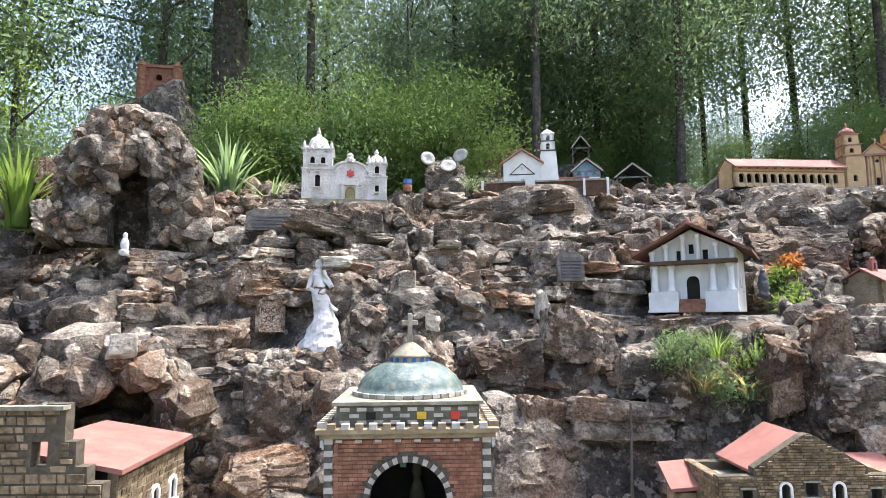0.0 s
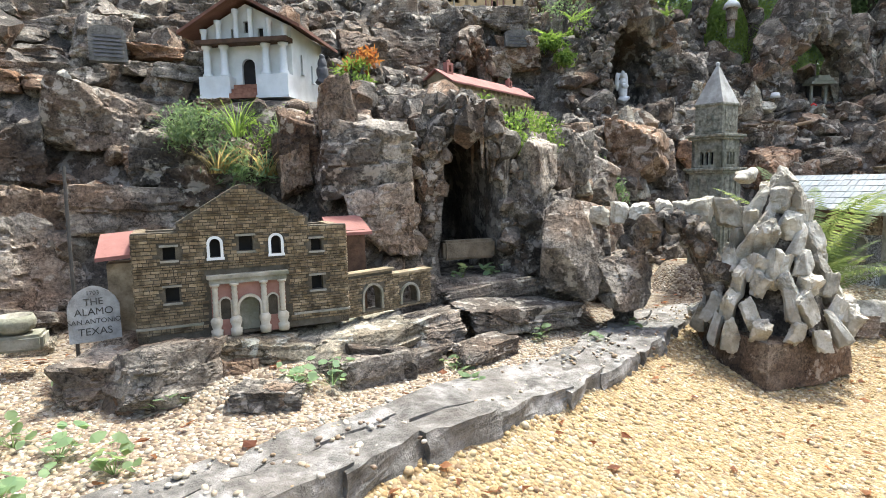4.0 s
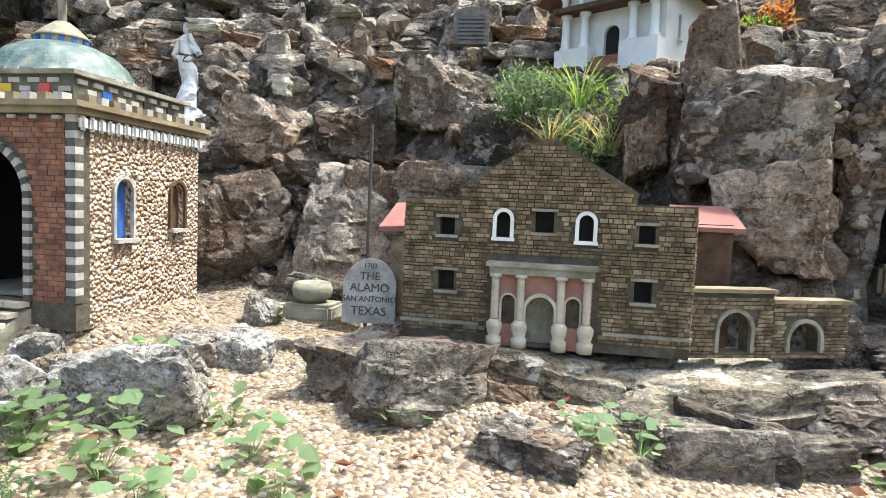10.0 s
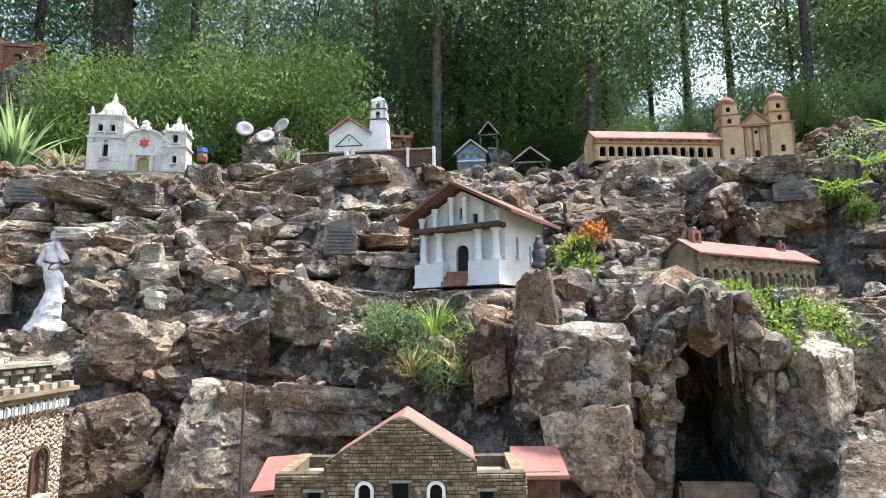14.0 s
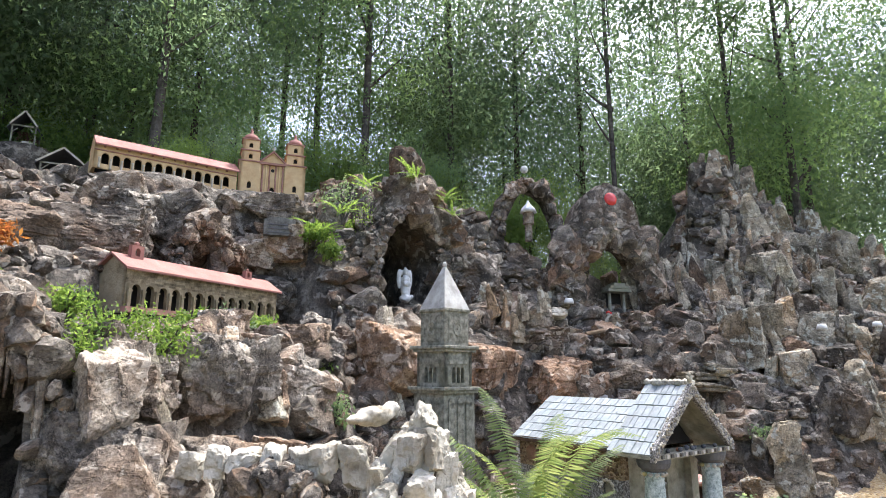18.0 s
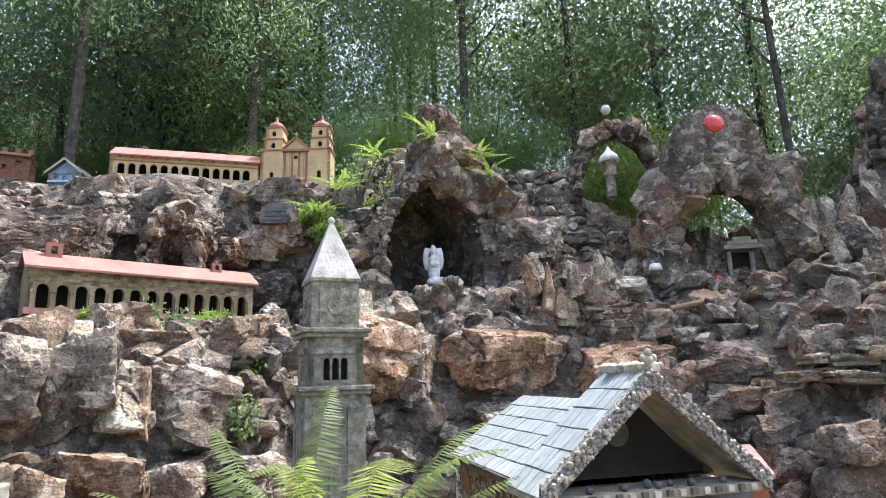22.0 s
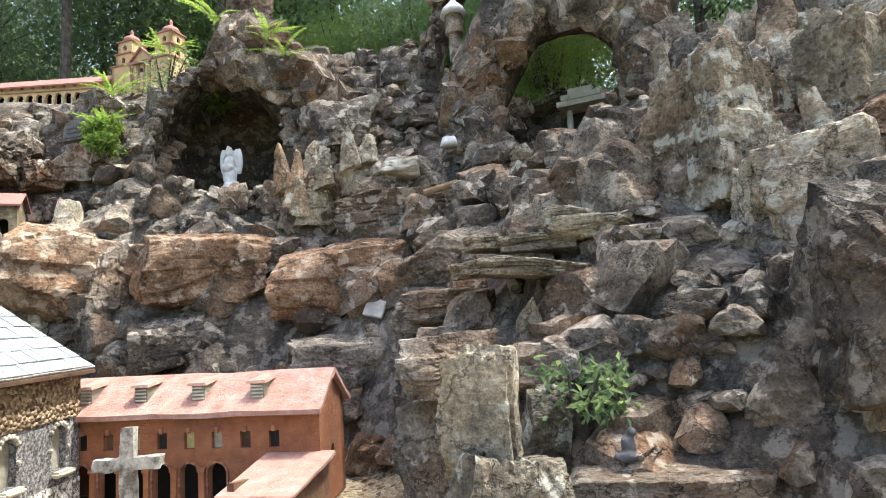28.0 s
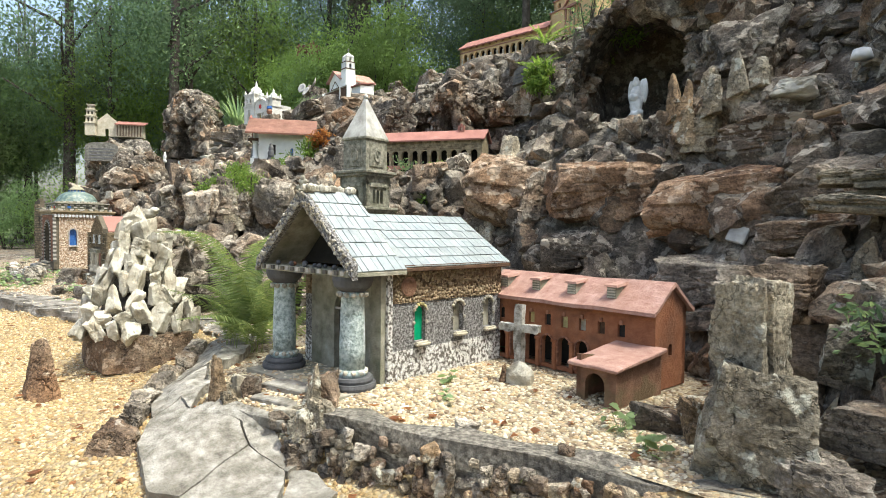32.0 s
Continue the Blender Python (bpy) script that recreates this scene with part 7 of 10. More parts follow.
    tower(-0.265, 0.31, 0.30, 0.50, 0.20, 2)
    tower(0.33, 0.20, 0.235, 0.37, 0.13, 1)
    b = bmesh.new()

    def top(x):
        u = (x - 0.06) / 0.17
        return 0.28 + 0.10 * math.sqrt(max(0.0, 1 - u * u))
    wall(b, -0.11, 0.23, 0, top, 0.01, 0.05, [(0.01, 0.11, 0.0, 0.13, True)], breaks=[-0.11 + 0.34 * i / 12 for i in range(13)])
    part("front_wall", b, CATHSTONE, root)
    b = bmesh.new()
    box(b, 0.06, 0.04, 0.07, 0.1, 0.01, 0.14)
    part("door", b, GOLDPAINT, root, "yellow door")
    b = bmesh.new()
    for x in (-0.015, 0.135):
        box(b, x, 0.0, 0.07, 0.03, 0.03, 0.14)
    box(b, 0.06, 0.0, 0.15, 0.22, 0.035, 0.02)
    part("door_surround", b, CATHSTONE, root)
    b = bmesh.new()
    for i in range(12):
        f0, f1 = 6.28318 * i / 12, 6.28318 * (i + 1) / 12
        ra, rb = (0.046, 0.03) if i % 2 else (0.03, 0.046)
        hexa(b, [(0, 0, 0), (ra * math.cos(f0), ra * math.sin(f0), 0), (rb * math.cos(f1), rb * math.sin(f1), 0), (0, 0, 0),
                 (0, 0, 0.012), (ra * math.cos(f0), ra * math.sin(f0), 0.01), (rb * math.cos(f1), rb * math.sin(f1), 0.01), (0, 0, 0.012)])
    part("rose_window", turned(b, pose(0.06, 0.012, 0.26, 90)), REDGLASS, root, "red flower-shaped window")
    b = bmesh.new()
    for i in range(14):
        f0, f1 = math.pi * i / 14, math.pi * (i + 1) / 14
        q = [(0.06 - r_ * 1.7 * math.cos(f), 0.275 + r_ * math.sin(f)) for r_, f in ((0.098, f0), (0.098, f1), (0.116, f1), (0.116, f0))]
        hexa(b, [(x, -0.006, z) for x, z in q] + [(x, 0.05, z) for x, z in q])
    bmesh.ops.recalc_face_normals(b, faces=b.faces)
    part("gable_moulding", b, CATHSTONE, root)
    b = lathe(bmesh.new(), [(0.055, 0.375), (0.05, 0.41), (0.03, 0.425), (0.035, 0.45), (0.01, 0.475)], 10, 0.06, 0.03)
    part("gable_finial", b, CATHSTONE, root)
    b = bmesh.new()
    box(b, 0.05, 0.28, 0.15, 0.5, 0.45, 0.3)
    part("nave", b, CATHSTONE, root)
    b = bmesh.new()
    box(b, 0.0, 0.25, -0.07, 0.88, 0.52, 0.14)
    part("foundation", b, CONCRETE, root)


white_cathedral()


# ---- white mission with a tall bell tower ----
def white_mission():
    root = thing("white_mission", pose(0.96, 6.57, 3.47, 0, 0, -6) @ Matrix.Scale(0.965, 4), "miniature white adobe mission with a tall bell tower", "miniature building")

    def top(x):
        return 0.32 + 0.15 * (1 - abs(x + 0.06) / 0.22)
    ops = [(-0.075, -0.035, 0.0, 0.13, True), (-0.07, -0.045, 0.22, 0.27, False)]
    b = bmesh.new()
    wall(b, -0.28, 0.16, 0, top, 0, 0.03, ops, breaks=[-0.06])
    part("front_wall", b, WHITEPAINT, root)
    panes(root, ops, 0.025, INSHADE, "opening")
    b = bmesh.new()
    box(b, -0.06, 0.33, 0.16, 0.43, 0.62, 0.32)
    part("nave", b, WHITEPAINT, root)
    part("roof", gable_roof(bmesh.new(), -0.28, 0.16, -0.05, 0.66, 0.325, 0.475, 0.018, "y", 0.035), SALMON, root, "brown and salmon roof")
    for s in (-1, 1):
        b = bmesh.new()
        box(b, 0, 0, 0, 0.19, 0.008, 0.009)
        part("painted_rake", turned(b, pose(-0.06 + s * 0.072, -0.003, 0.25, 0, s * 42, 0)), DARKWOOD, root)
    b = bmesh.new()
    box(b, -0.06, -0.003, 0.185, 0.30, 0.008, 0.009)
    part("painted_band", b, DARKWOOD, root)
    b = bmesh.new()
    hexa(b, [(0.155, -0.02, 0), (0.37, -0.02, 0), (0.37, 0.18, 0), (0.155, 0.18, 0), (0.165, 0.0, 0.46), (0.34, 0.0, 0.46), (0.34, 0.17, 0.46), (0.165, 0.17, 0.46)])
    part("tower", b, WHITEPAINT, root)
    z = 0.46
    for w, h in ((0.165, 0.115), (0.145, 0.10)):
        for a in range(4):
            b = bmesh.new()
            wall(b, -w / 2, w / 2, z + 0.01, z + h, -w / 2, -w / 2 + 0.02, [(-0.022, 0.022, z + 0.02, z + h - 0.02, True)])
            part("belfry_wall", turned(b, pose(0.25, 0.085, 0, 0, 0, 90 * a)), WHITEPAINT, root)
        b = bmesh.new()
        box(b, 0.25, 0.085, z + 0.005, w + 0.03, w + 0.03, 0.012)
        part("belfry_band", b, DARKWOOD, root)
        z += h
    b = bmesh.new()
    bmesh.ops.create_cone(b, cap_ends=True, segments=4, radius1=0.115, radius2=0.01, depth=0.07, matrix=pose(0.25, 0.085, z + 0.035, 0, 0, 45))
    part("tower_roof", b, WHITEPAINT, root)
    cross(root, 0.25, 0.085, z + 0.06, 0.085, CONCRETE)
    b = bmesh.new()
    box(b, 0.55, 0.2, 0.065, 0.30, 0.24, 0.13)
    part("side_house", b, WHITEPAINT, root)
    b = bmesh.new()
    hexa(b, [(0.38, 0.04, 0.125), (0.72, 0.04, 0.125), (0.72, 0.34, 0.18), (0.38, 0.34, 0.18), (0.38, 0.04, 0.145), (0.72, 0.04, 0.145), (0.72, 0.34, 0.20), (0.38, 0.34, 0.20)])
    part("side_roof", b, PINKROOF, root)
    # terrace wall in front
    for x0, x1 in ((-0.52, -0.02), (0.06, 0.62), (0.62, 0.88)):
        b = bmesh.new()
        box(b, (x0 + x1) / 2, -0.21, -0.05, x1 - x0, 0.05, 0.17)
        part("terrace_wall", b, DARKWOOD, root)
        b = bmesh.new()
        box(b, (x0 + x1) / 2, -0.21, 0.042, x1 - x0, 0.075, 0.018)
        part("terrace_coping", b, CONCRETE, root)
    for x in (-0.52, -0.02, 0.06, 0.62, 0.88):
        b = bmesh.new()
        box(b, x, -0.225, -0.04, 0.026, 0.06, 0.2)
        part("terrace_post", b, WHITEPAINT, root, "white post")


white_mission()


# ---- grey concrete bell tower ----
def bell_tower():
    root = thing("bell_tower", pose(5.67, 3.90, 0.60, 0, 0, 12) @ Matrix.Diagonal((0.79, 0.79, 1, 1)), "mossy grey concrete bell tower with a pyramid spire", "miniature tower")
    b = bmesh.new()
    box(b, 0, 0, 0.43, 0.37, 0.37, 0.86)
    part("shaft", b, TOWERSTONE, root)
    for a in range(4):
        for k in (-1, 0, 1):
            b = bmesh.new()
            box(b, k * 0.105, -0.19, 0.45, 0.07, 0.016, 0.7)
            bmesh.ops.create_cone(b, cap_ends=True, segments=14, radius1=0.035, radius2=0.035, depth=0.016, matrix=pose(k * 0.105, -0.19, 0.80, 90))
            part("blind_arch", turned(b, pose(0, 0, 0, 0, 0, 90 * a)), TOWERSTONE, root)
    for z, w, h in ((0.86, 0.42, 0.02), (0.88, 0.46, 0.022), (1.135, 0.40, 0.02), (1.155, 0.44, 0.022), (1.41, 0.325, 0.022)):
        b = bmesh.new()
        box(b, 0, 0, z + h / 2, w, w, h)
        bmesh.ops.bevel(b, geom=b.edges[:], offset=0.004, segments=1, affect='EDGES')
        part("cornice", b, TOWERSTONE, root)
    for a in range(4):
        m = pose(0, 0, 0, 0, 0, 90 * a)
        b = bmesh.new()
        ops = [(-0.075 + k * 0.054, -0.075 + k * 0.054 + 0.042, 0.93, 1.035, True) for k in range(3)]
        wall(b, -0.17, 0.17, 0.90, 1.135, -0.17, -0.13, ops)
        part("belfry_wall", turned(b, m), TOWERSTONE, root)
        b = bmesh.new()
        box(b, 0, -0.178, 1.07, 0.24, 0.012, 0.03)
        part("belfry_relief", turned(b, m), TOWERSTONE, root)
        b = bmesh.new()
        box(b, 0, -0.152, 1.295, 0.20, 0.012, 0.17)
        part("panel", turned(b, m), TOWERSTONE, root)
        b = lathe(bmesh.new(), [(0.055, 0.0), (0.05, 0.012), (0.035, 0.012), (0.03, 0.004), (0.012, 0.004), (0.01, 0.014)], 16)
        part("rosette", turned(b, m @ pose(0, -0.157, 1.295, 90)), TOWERSTONE, root)
    # black box added so the belfry arches look shaded inside
    b = bmesh.new()
    box(b, 0, 0, 1.02, 0.2, 0.2, 0.22)
    part("belfry_shade_core", b, INSHADE, root)
    b = bmesh.new()
    box(b, 0, 0, 1.295, 0.30, 0.30, 0.24)
    part("upper_stage", b, TOWERSTONE, root)
    b = bmesh.new()
    bmesh.ops.create_cone(b, cap_ends=True, segments=4, radius1=0.225, radius2=0.016, depth=0.31, matrix=pose(0, 0, 1.585, 0, 0, 45))
    part("spire", b, SIGNSTONE, root)
    b = bmesh.new()
    bmesh.ops.create_icosphere(b, subdivisions=2, radius=0.022, matrix=pose(0, 0, 1.755))
    part("finial", b, SIGNSTONE, root, "", True)


bell_tower()


# ---- stone abbey at the start of the bed ----
def stone_abbey():
    root = thing("stone_abbey", pose(-1.66, 3.05, 0.72), "miniature ruined fieldstone abbey with a red roof", "miniature building")
    L = 0.78
    ops = [(-0.26, -0.20, 0.20, 0.33, True), (-0.02, 0.04, 0.22, 0.36, True), (0.20, 0.26, 0.24, 0.36, True)]
    b = bmesh.new()
    wall(b, -L / 2, L / 2, -0.15, 0.54, 0, 0.05, ops)
    clad(b, -L / 2, L / 2, -0.1, 0.54, 0.0, 0.05, 0.034, ops, random.Random(21), 0.008, 0.2, 0.4)
    m = pose(0, L / 2, 0, 0, 0, 90)
    part("side_wall", turned(b, m), FIELDSTONE, root, "rough brown fieldstone wall")
    for o in ops:
        part("window_trim", turned(arch_ring(bmesh.new(), (o[0] + o[1]) / 2, o[2], o[3], 0.03, -0.015, 0.005, 0.02, 10), m), WHITEPAINT, root)
        b = bmesh.new()
        box(b, (o[0] + o[1]) / 2, 0.03, (o[2] + o[3]) / 2, 0.07, 0.006, 0.15)
        pane_ = part("window_pane", turned(b, m), INSHADE, root)
        b = bmesh.new()
        box(b, (o[0] + o[1]) / 2, -0.012, o[2] - 0.012, 0.09, 0.035, 0.02)
        part("window_sill", turned(b, m), WHITEPAINT, pane_)
    b = bmesh.new()
    hexa(b, [(0.04, -0.03, 0.535), (0.04, L + 0.03, 0.555), (-0.55, L + 0.08, 0.64), (-0.55, -0.03, 0.64), (0.04, -0.03, 0.56), (0.04, L + 0.03, 0.58), (-0.55, L + 0.08, 0.665), (-0.55, -0.03, 0.665)])
    part("roof", b, PINKROOF, root, "flat pinkish red roof")
    # added black block painting the shade under the abbey roof
    b = bmesh.new()
    box(b, -0.28, L / 2, 0.2, 0.46, L - 0.1, 0.66)
    part("inner_shade_block", b, INSHADE, root)

    def ruin(x):
        steps = [(-0.02, 0.52), (-0.08, 0.60), (-0.14, 0.72), (-0.20, 0.90), (-0.30, 0.88), (-0.62, 0.88), (-0.66, 1.02), (-0.78, 1.06), (-1.2, 1.0)]
        z = 0.52
        for sx, sz in steps:
            if x <= sx:
                z = sz
        return z
    br = [q + e for q in (-0.02, -0.08, -0.14, -0.20, -0.30, -0.62, -0.66, -0.78) for e in (0.0, 0.001)]
    oo = [(-0.36, -0.28, 0.60, 0.72, False), (-0.75, -0.68, 0.62, 0.76, True)]
    b = bmesh.new()
    wall(b, -1.2, 0.0, -0.15, ruin, -0.13, -0.06, oo, breaks=br)
    part("front_wall", b, MORTAR, root)
    b = clad(bmesh.new(), -1.2, 0.0, -0.12, ruin, -0.13, 0.07, 0.042, oo, random.Random(22), 0.012, 0.25, 0.45)
    stuffpart(part("masonry", b, FIELDSTONE, root))
    b = bmesh.new()
    box(b, -0.5, -0.14, 0.885, 0.62, 0.06, 0.02)
    part("string_course", b, CONCRETE, root)


stone_abbey()


# ---- far mission, brick castle, small houses on the crest ----
def far_mission():
    root = thing("far_mission", pose(-6.0, 4.95, 3.42, 0, 0, 62) @ Matrix.Scale(1.25, 4), "small tan mission with a stepped bell tower and red roof", "miniature building")
    z = 0
    for w, h in ((0.17, 0.22), (0.15, 0.13), (0.13, 0.12), (0.10, 0.09)):
        b = bmesh.new()
        wall(b, -0.42 - w / 2, -0.42 + w / 2, z, z + h, -w / 2, w / 2, [(-0.465, -0.435, z + 0.03, z + h - 0.03, True), (-0.405, -0.375, z + 0.03, z + h - 0.03, True)] if z else ())
        part("tower_stage", b, CREAM, root)
        b = bmesh.new()
        box(b, -0.42, 0, z + h, w + 0.03, w + 0.03, 0.014)
        part("tower_band", b, CREAM, root)
        z += h
    b = bmesh.new()
    wall(b, -0.32, 0.0, 0, lambda x: 0.30 + 0.12 * max(0.0, 1 - abs(x + 0.16) / 0.14), 0, 0.05, [(-0.19, -0.13, 0.0, 0.14, True)], breaks=[-0.3, -0.16, -0.02])
    part("front_wall", b, CREAM, root)
    b = bmesh.new()
    box(b, 0.22, 0.1, 0.12, 0.46, 0.22, 0.24)
    part("wing", b, CREAM, root)
    for i in range(9):
        b = bmesh.new()
        box(b, 0.02 + i * 0.05, -0.03, 0.11, 0.014, 0.014, 0.2)
        part("porch_post", b, DARKWOOD, root)
    b = bmesh.new()
    hexa(b, [(-0.02, -0.06, 0.215), (0.5, -0.06, 0.215), (0.5, 0.22, 0.30), (-0.02, 0.22, 0.30), (-0.02, -0.06, 0.235), (0.5, -0.06, 0.235), (0.5, 0.22, 0.32), (-0.02, 0.22, 0.32)])
    part("wing_roof", b, PINKROOF, root)


far_mission()
boulder("lump", -6.0, 5.2, 2.55, 2.2, 1.5, 1.8, 0, "dark rough rock mass under the far mission")
boulder("lump", -5.0, 5.1, 2.2, 1.4, 1.2, 1.6, 40, "dark rough rock mass on the bank")
rf = random.Random(88)
lumps_ = []
for _ in range(170):
    ex, ey, ez, sx, sy, sz = rf.choice(((-6.0, 5.2, 2.45, 1.08, 0.72, 0.85), (-5.0, 5.1, 2.1, 0.66, 0.56, 0.76), (-4.4, 4.9, 1.5, 0.9, 0.5, 0.7)))
    a, e = rf.uniform(-1.0, 3.6), rf.uniform(-0.5, 0.75)
    s = rf.uniform(0.18, 0.42)
    lumps_.append((ex + sx * math.cos(a) * math.cos(e), ey - sy * math.sin(a) * math.cos(e), ez + sz * math.sin(e), s * rf.uniform(0.9, 1.4), s, s * rf.uniform(0.6, 1.1), spin(rf, 30)))
scatter("rock_rubble", SMALL, lumps_, RUBBLE, "dark rough stones heaped under the far mission", "rubble")
boulder("block", -5.4, 4.6, 1.6, 1.4, 0.9, 1.2, 60)
boulder("block", -4.2, 4.7, 1.3, 1.1, 0.8, 1.1, 30)


def brick_castle():
    root = thing("brick_castle", pose(-4.5, 9.0, 5.8, 0, 0, 10), "small square brick castle on the hilltop", "miniature building")
    b = bmesh.new()
    wall(b, -0.3, 0.3, -0.3, 0.22, 0, 0.4, [(-0.05, 0.05, 0.02, 0.12, True)])
    part("keep", b, REDBRICK, root)
    b = bmesh.new()
    box(b, 0.03, 0.2, 0.25, 0.46, 0.44, 0.05)
    part("keep_roof", b, PINKROOF, root)
    for x in (-0.26, 0.27):
        b = lathe(bmesh.new(), [(0.07, -0.3), (0.07, 0.24), (0.08, 0.25), (0.01, 0.36)], 12, x, 0.02)
        part("turret", b, REDBRICK, root)


brick_castle()
boulder("lump", -4.5, 9.1, 4.8, 1.6, 1.5, 1.9, 0, "dark rough stone mound under the small castle")


def frame_hut(name, x, y, z, w, h, yaw, wall_mat, label, walls=False):
    root = thing(name, pose(x, y, z, 0, 0, yaw), label, "miniature hut")
    d = w * 0.9
    for sx in (-1, 1):
        for yy in (0.0, d):
            b = bmesh.new()
            tube(b, sx * w * 0.42, yy, -0.05, h * 0.6, 0.014, 0.012, 8)
            part("corner_post", b, CONCRETE, root)
        b = bmesh.new()
        tube(b, 0, 0, 0, w * 0.28, 0.008, 0.008, 6)
        part("brace", turned(b, pose(sx * w * 0.42, 0, h * 0.38, 0, -sx * 45, 0)), CONCRETE, root)
    b = bmesh.new()
    box(b, 0, 0, h * 0.6, w, 0.02, 0.022)
    part("tie_beam", b, CONCRETE, root)
    part("roof", gable_roof(bmesh.new(), -w * 0.42, w * 0.42, -0.05, d + 0.05, h * 0.62, h, 0.02, "y", 0.06), SLATEDARK, root, "grey gabled roof")
    for s in (-1, 1):
        b = bmesh.new()
        box(b, 0, 0, 0, math.hypot(w * 0.5, h * 0.38) * 1.08, 0.02, 0.024)
        part("barge_board", turned(b, pose(s * w * 0.25, -0.055, h * 0.81, 0, s * math.degrees(math.atan2(h * 0.38, w * 0.42)), 0)), CREAM, root)
    if walls:
        b = bmesh.new()
        ops = [(-w * 0.3 + k * w * 0.24, -w * 0.3 + k * w * 0.24 + w * 0.12, zz, zz + h * 0.14, False) for k in range(3) for zz in (h * 0.08, h * 0.40)]
        wall(b, -w * 0.42, w * 0.42, 0, lambda q: h * 0.62 + h * 0.36 * (1 - abs(q) / (w * 0.42)), 0.0, 0.02, ops, breaks=[0])
        part("front_wall", b, wall_mat, root)
        b = bmesh.new()
        box(b, 0, d / 2, h * 0.3, w * 0.8, d - 0.05, h * 0.6)
        part("hut_body", b, wall_mat, root)
        b = bmesh.new()
        box(b, 0, -0.03, h * 0.33, w * 0.8, 0.05, 0.02)
        part("balcony", b, WHITEPAINT, root)
    else:
        b = bmesh.new()
        box(b, 0, d * 0.9, h * 0.3, w * 0.8, 0.02, h * 0.6)
        part("back_board", b, DARKWOOD, root)
        b = bmesh.new()
        box(b, w * 0.18, 0.0, 0.05, w * 0.4, 0.012, 0.05)
        part("low_fence", b, CREAM, root)


frame_hut("blue_cottage", 2.24, 9.05, 4.03, 0.48, 0.44, -8, BLUEPAINT, "little blue-grey cottage with a slate gable roof", True)
frame_hut("open_shelter", 3.19, 9.8, 4.06, 0.60, 0.52, -5, CREAM, "small open timber shelter with a slate roof")
frame_hut("small_belfry", 2.62, 11.0, 4.92, 0.36, 0.52, -8, CREAM, "small open wooden belfry with a steep roof")


def brick_turret():
    root = thing("brick_turret", pose(1.06, 10.1, 4.45, 0, 0, 14), "small square red brick castle tower with battlements", "miniature building")
    b = bmesh.new()
    wall(b, -0.24, 0.24, -0.1, 0.46, 0, 0.05, [(-0.1, -0.04, 0.22, 0.3, False), (0.06, 0.12, 0.3, 0.38, False)])
    part("front_wall", b, REDBRICK, root)
    b = bmesh.new()
    box(b, 0, 0.25, 0.18, 0.47, 0.4, 0.55)
    part("tower_body", b, REDBRICK, root)
    b = bmesh.new()
    box(b, -0.02, 0.2, 0.465, 0.54, 0.5, 0.04)
    part("battlement_band", b, SALMON, root)
    for x in (-0.24, -0.08, 0.08, 0.24):
        b = bmesh.new()
        box(b, x, 0.0, 0.52, 0.07, 0.06, 0.08)
        part("merlon", b, REDBRICK, root)


brick_turret()


# ---- statues, signs and small things ----
BRANCH = material("driftwood", [(0.3, (0.14, 0.09, 0.05)), (0.7, (0.30, 0.21, 0.13))], 20, 6, 0.85, 0.5)
GRITSTONE = material("gritstone", [(0.36, (0.075, 0.066, 0.054)), (0.5, (0.19, 0.17, 0.14)), (0.64, (0.36, 0.33, 0.27))], 40, 8, 0.95, 1.0, 70, stain=(0.08, 0.075, 0.06), stain_amount=0.5, stain_scale=4)
KERBSTONE = material("kerb_stone", [(0.34, (0.075, 0.068, 0.058)), (0.5, (0.185, 0.172, 0.15)), (0.64, (0.33, 0.31, 0.28))], 11, 14, 0.88, 1.0, 26, vary=0.18, stain=(0.11, 0.095, 0.078), stain_amount=0.6, stain_scale=4)
FLAG = material("flagstone", [(0.32, (0.10, 0.088, 0.07)), (0.48, (0.225, 0.208, 0.175)), (0.66, (0.38, 0.355, 0.31))], 16, 14, 0.9, 0.9, 34, vary=0.10, stain=(0.13, 0.115, 0.09), stain_amount=0.7, stain_scale=5)
def blobs(name, mat, m, rows, label, category):
    """One plain mesh from overlapping soft solids: (x, y, z, rx, ry, rz)."""
    b = bmesh.new()
    for x, y, z, rx, ry, rz in rows:
        bmesh.ops.create_icosphere(b, subdivisions=3, radius=1.0, matrix=pose(x, y, z) @ Matrix.Diagonal((rx, ry, rz, 1)))
    for v in b.verts:
        v.co += v.co.normalized() * (0.014 * noise.noise(v.co * 24) + 0.010 * noise.noise(v.co * 55))
    raw = mesh_object("tmp", b, mat, True)
    md = raw.modifiers.new("join", 'REMESH')
    md.mode, md.voxel_size, md.use_smooth_shade = 'VOXEL', 0.006, True
    bpy.context.view_layer.update()
    me = bpy.data.meshes.new_from_object(raw.evaluated_get(bpy.context.evaluated_depsgraph_get()))
    me.name = name
    bpy.data.objects.remove(raw)
    if not me.materials:
        me.materials.append(mat)
    ob = new(name, me)
    ob.matrix_world = m
    return tagged(ob, label, category)


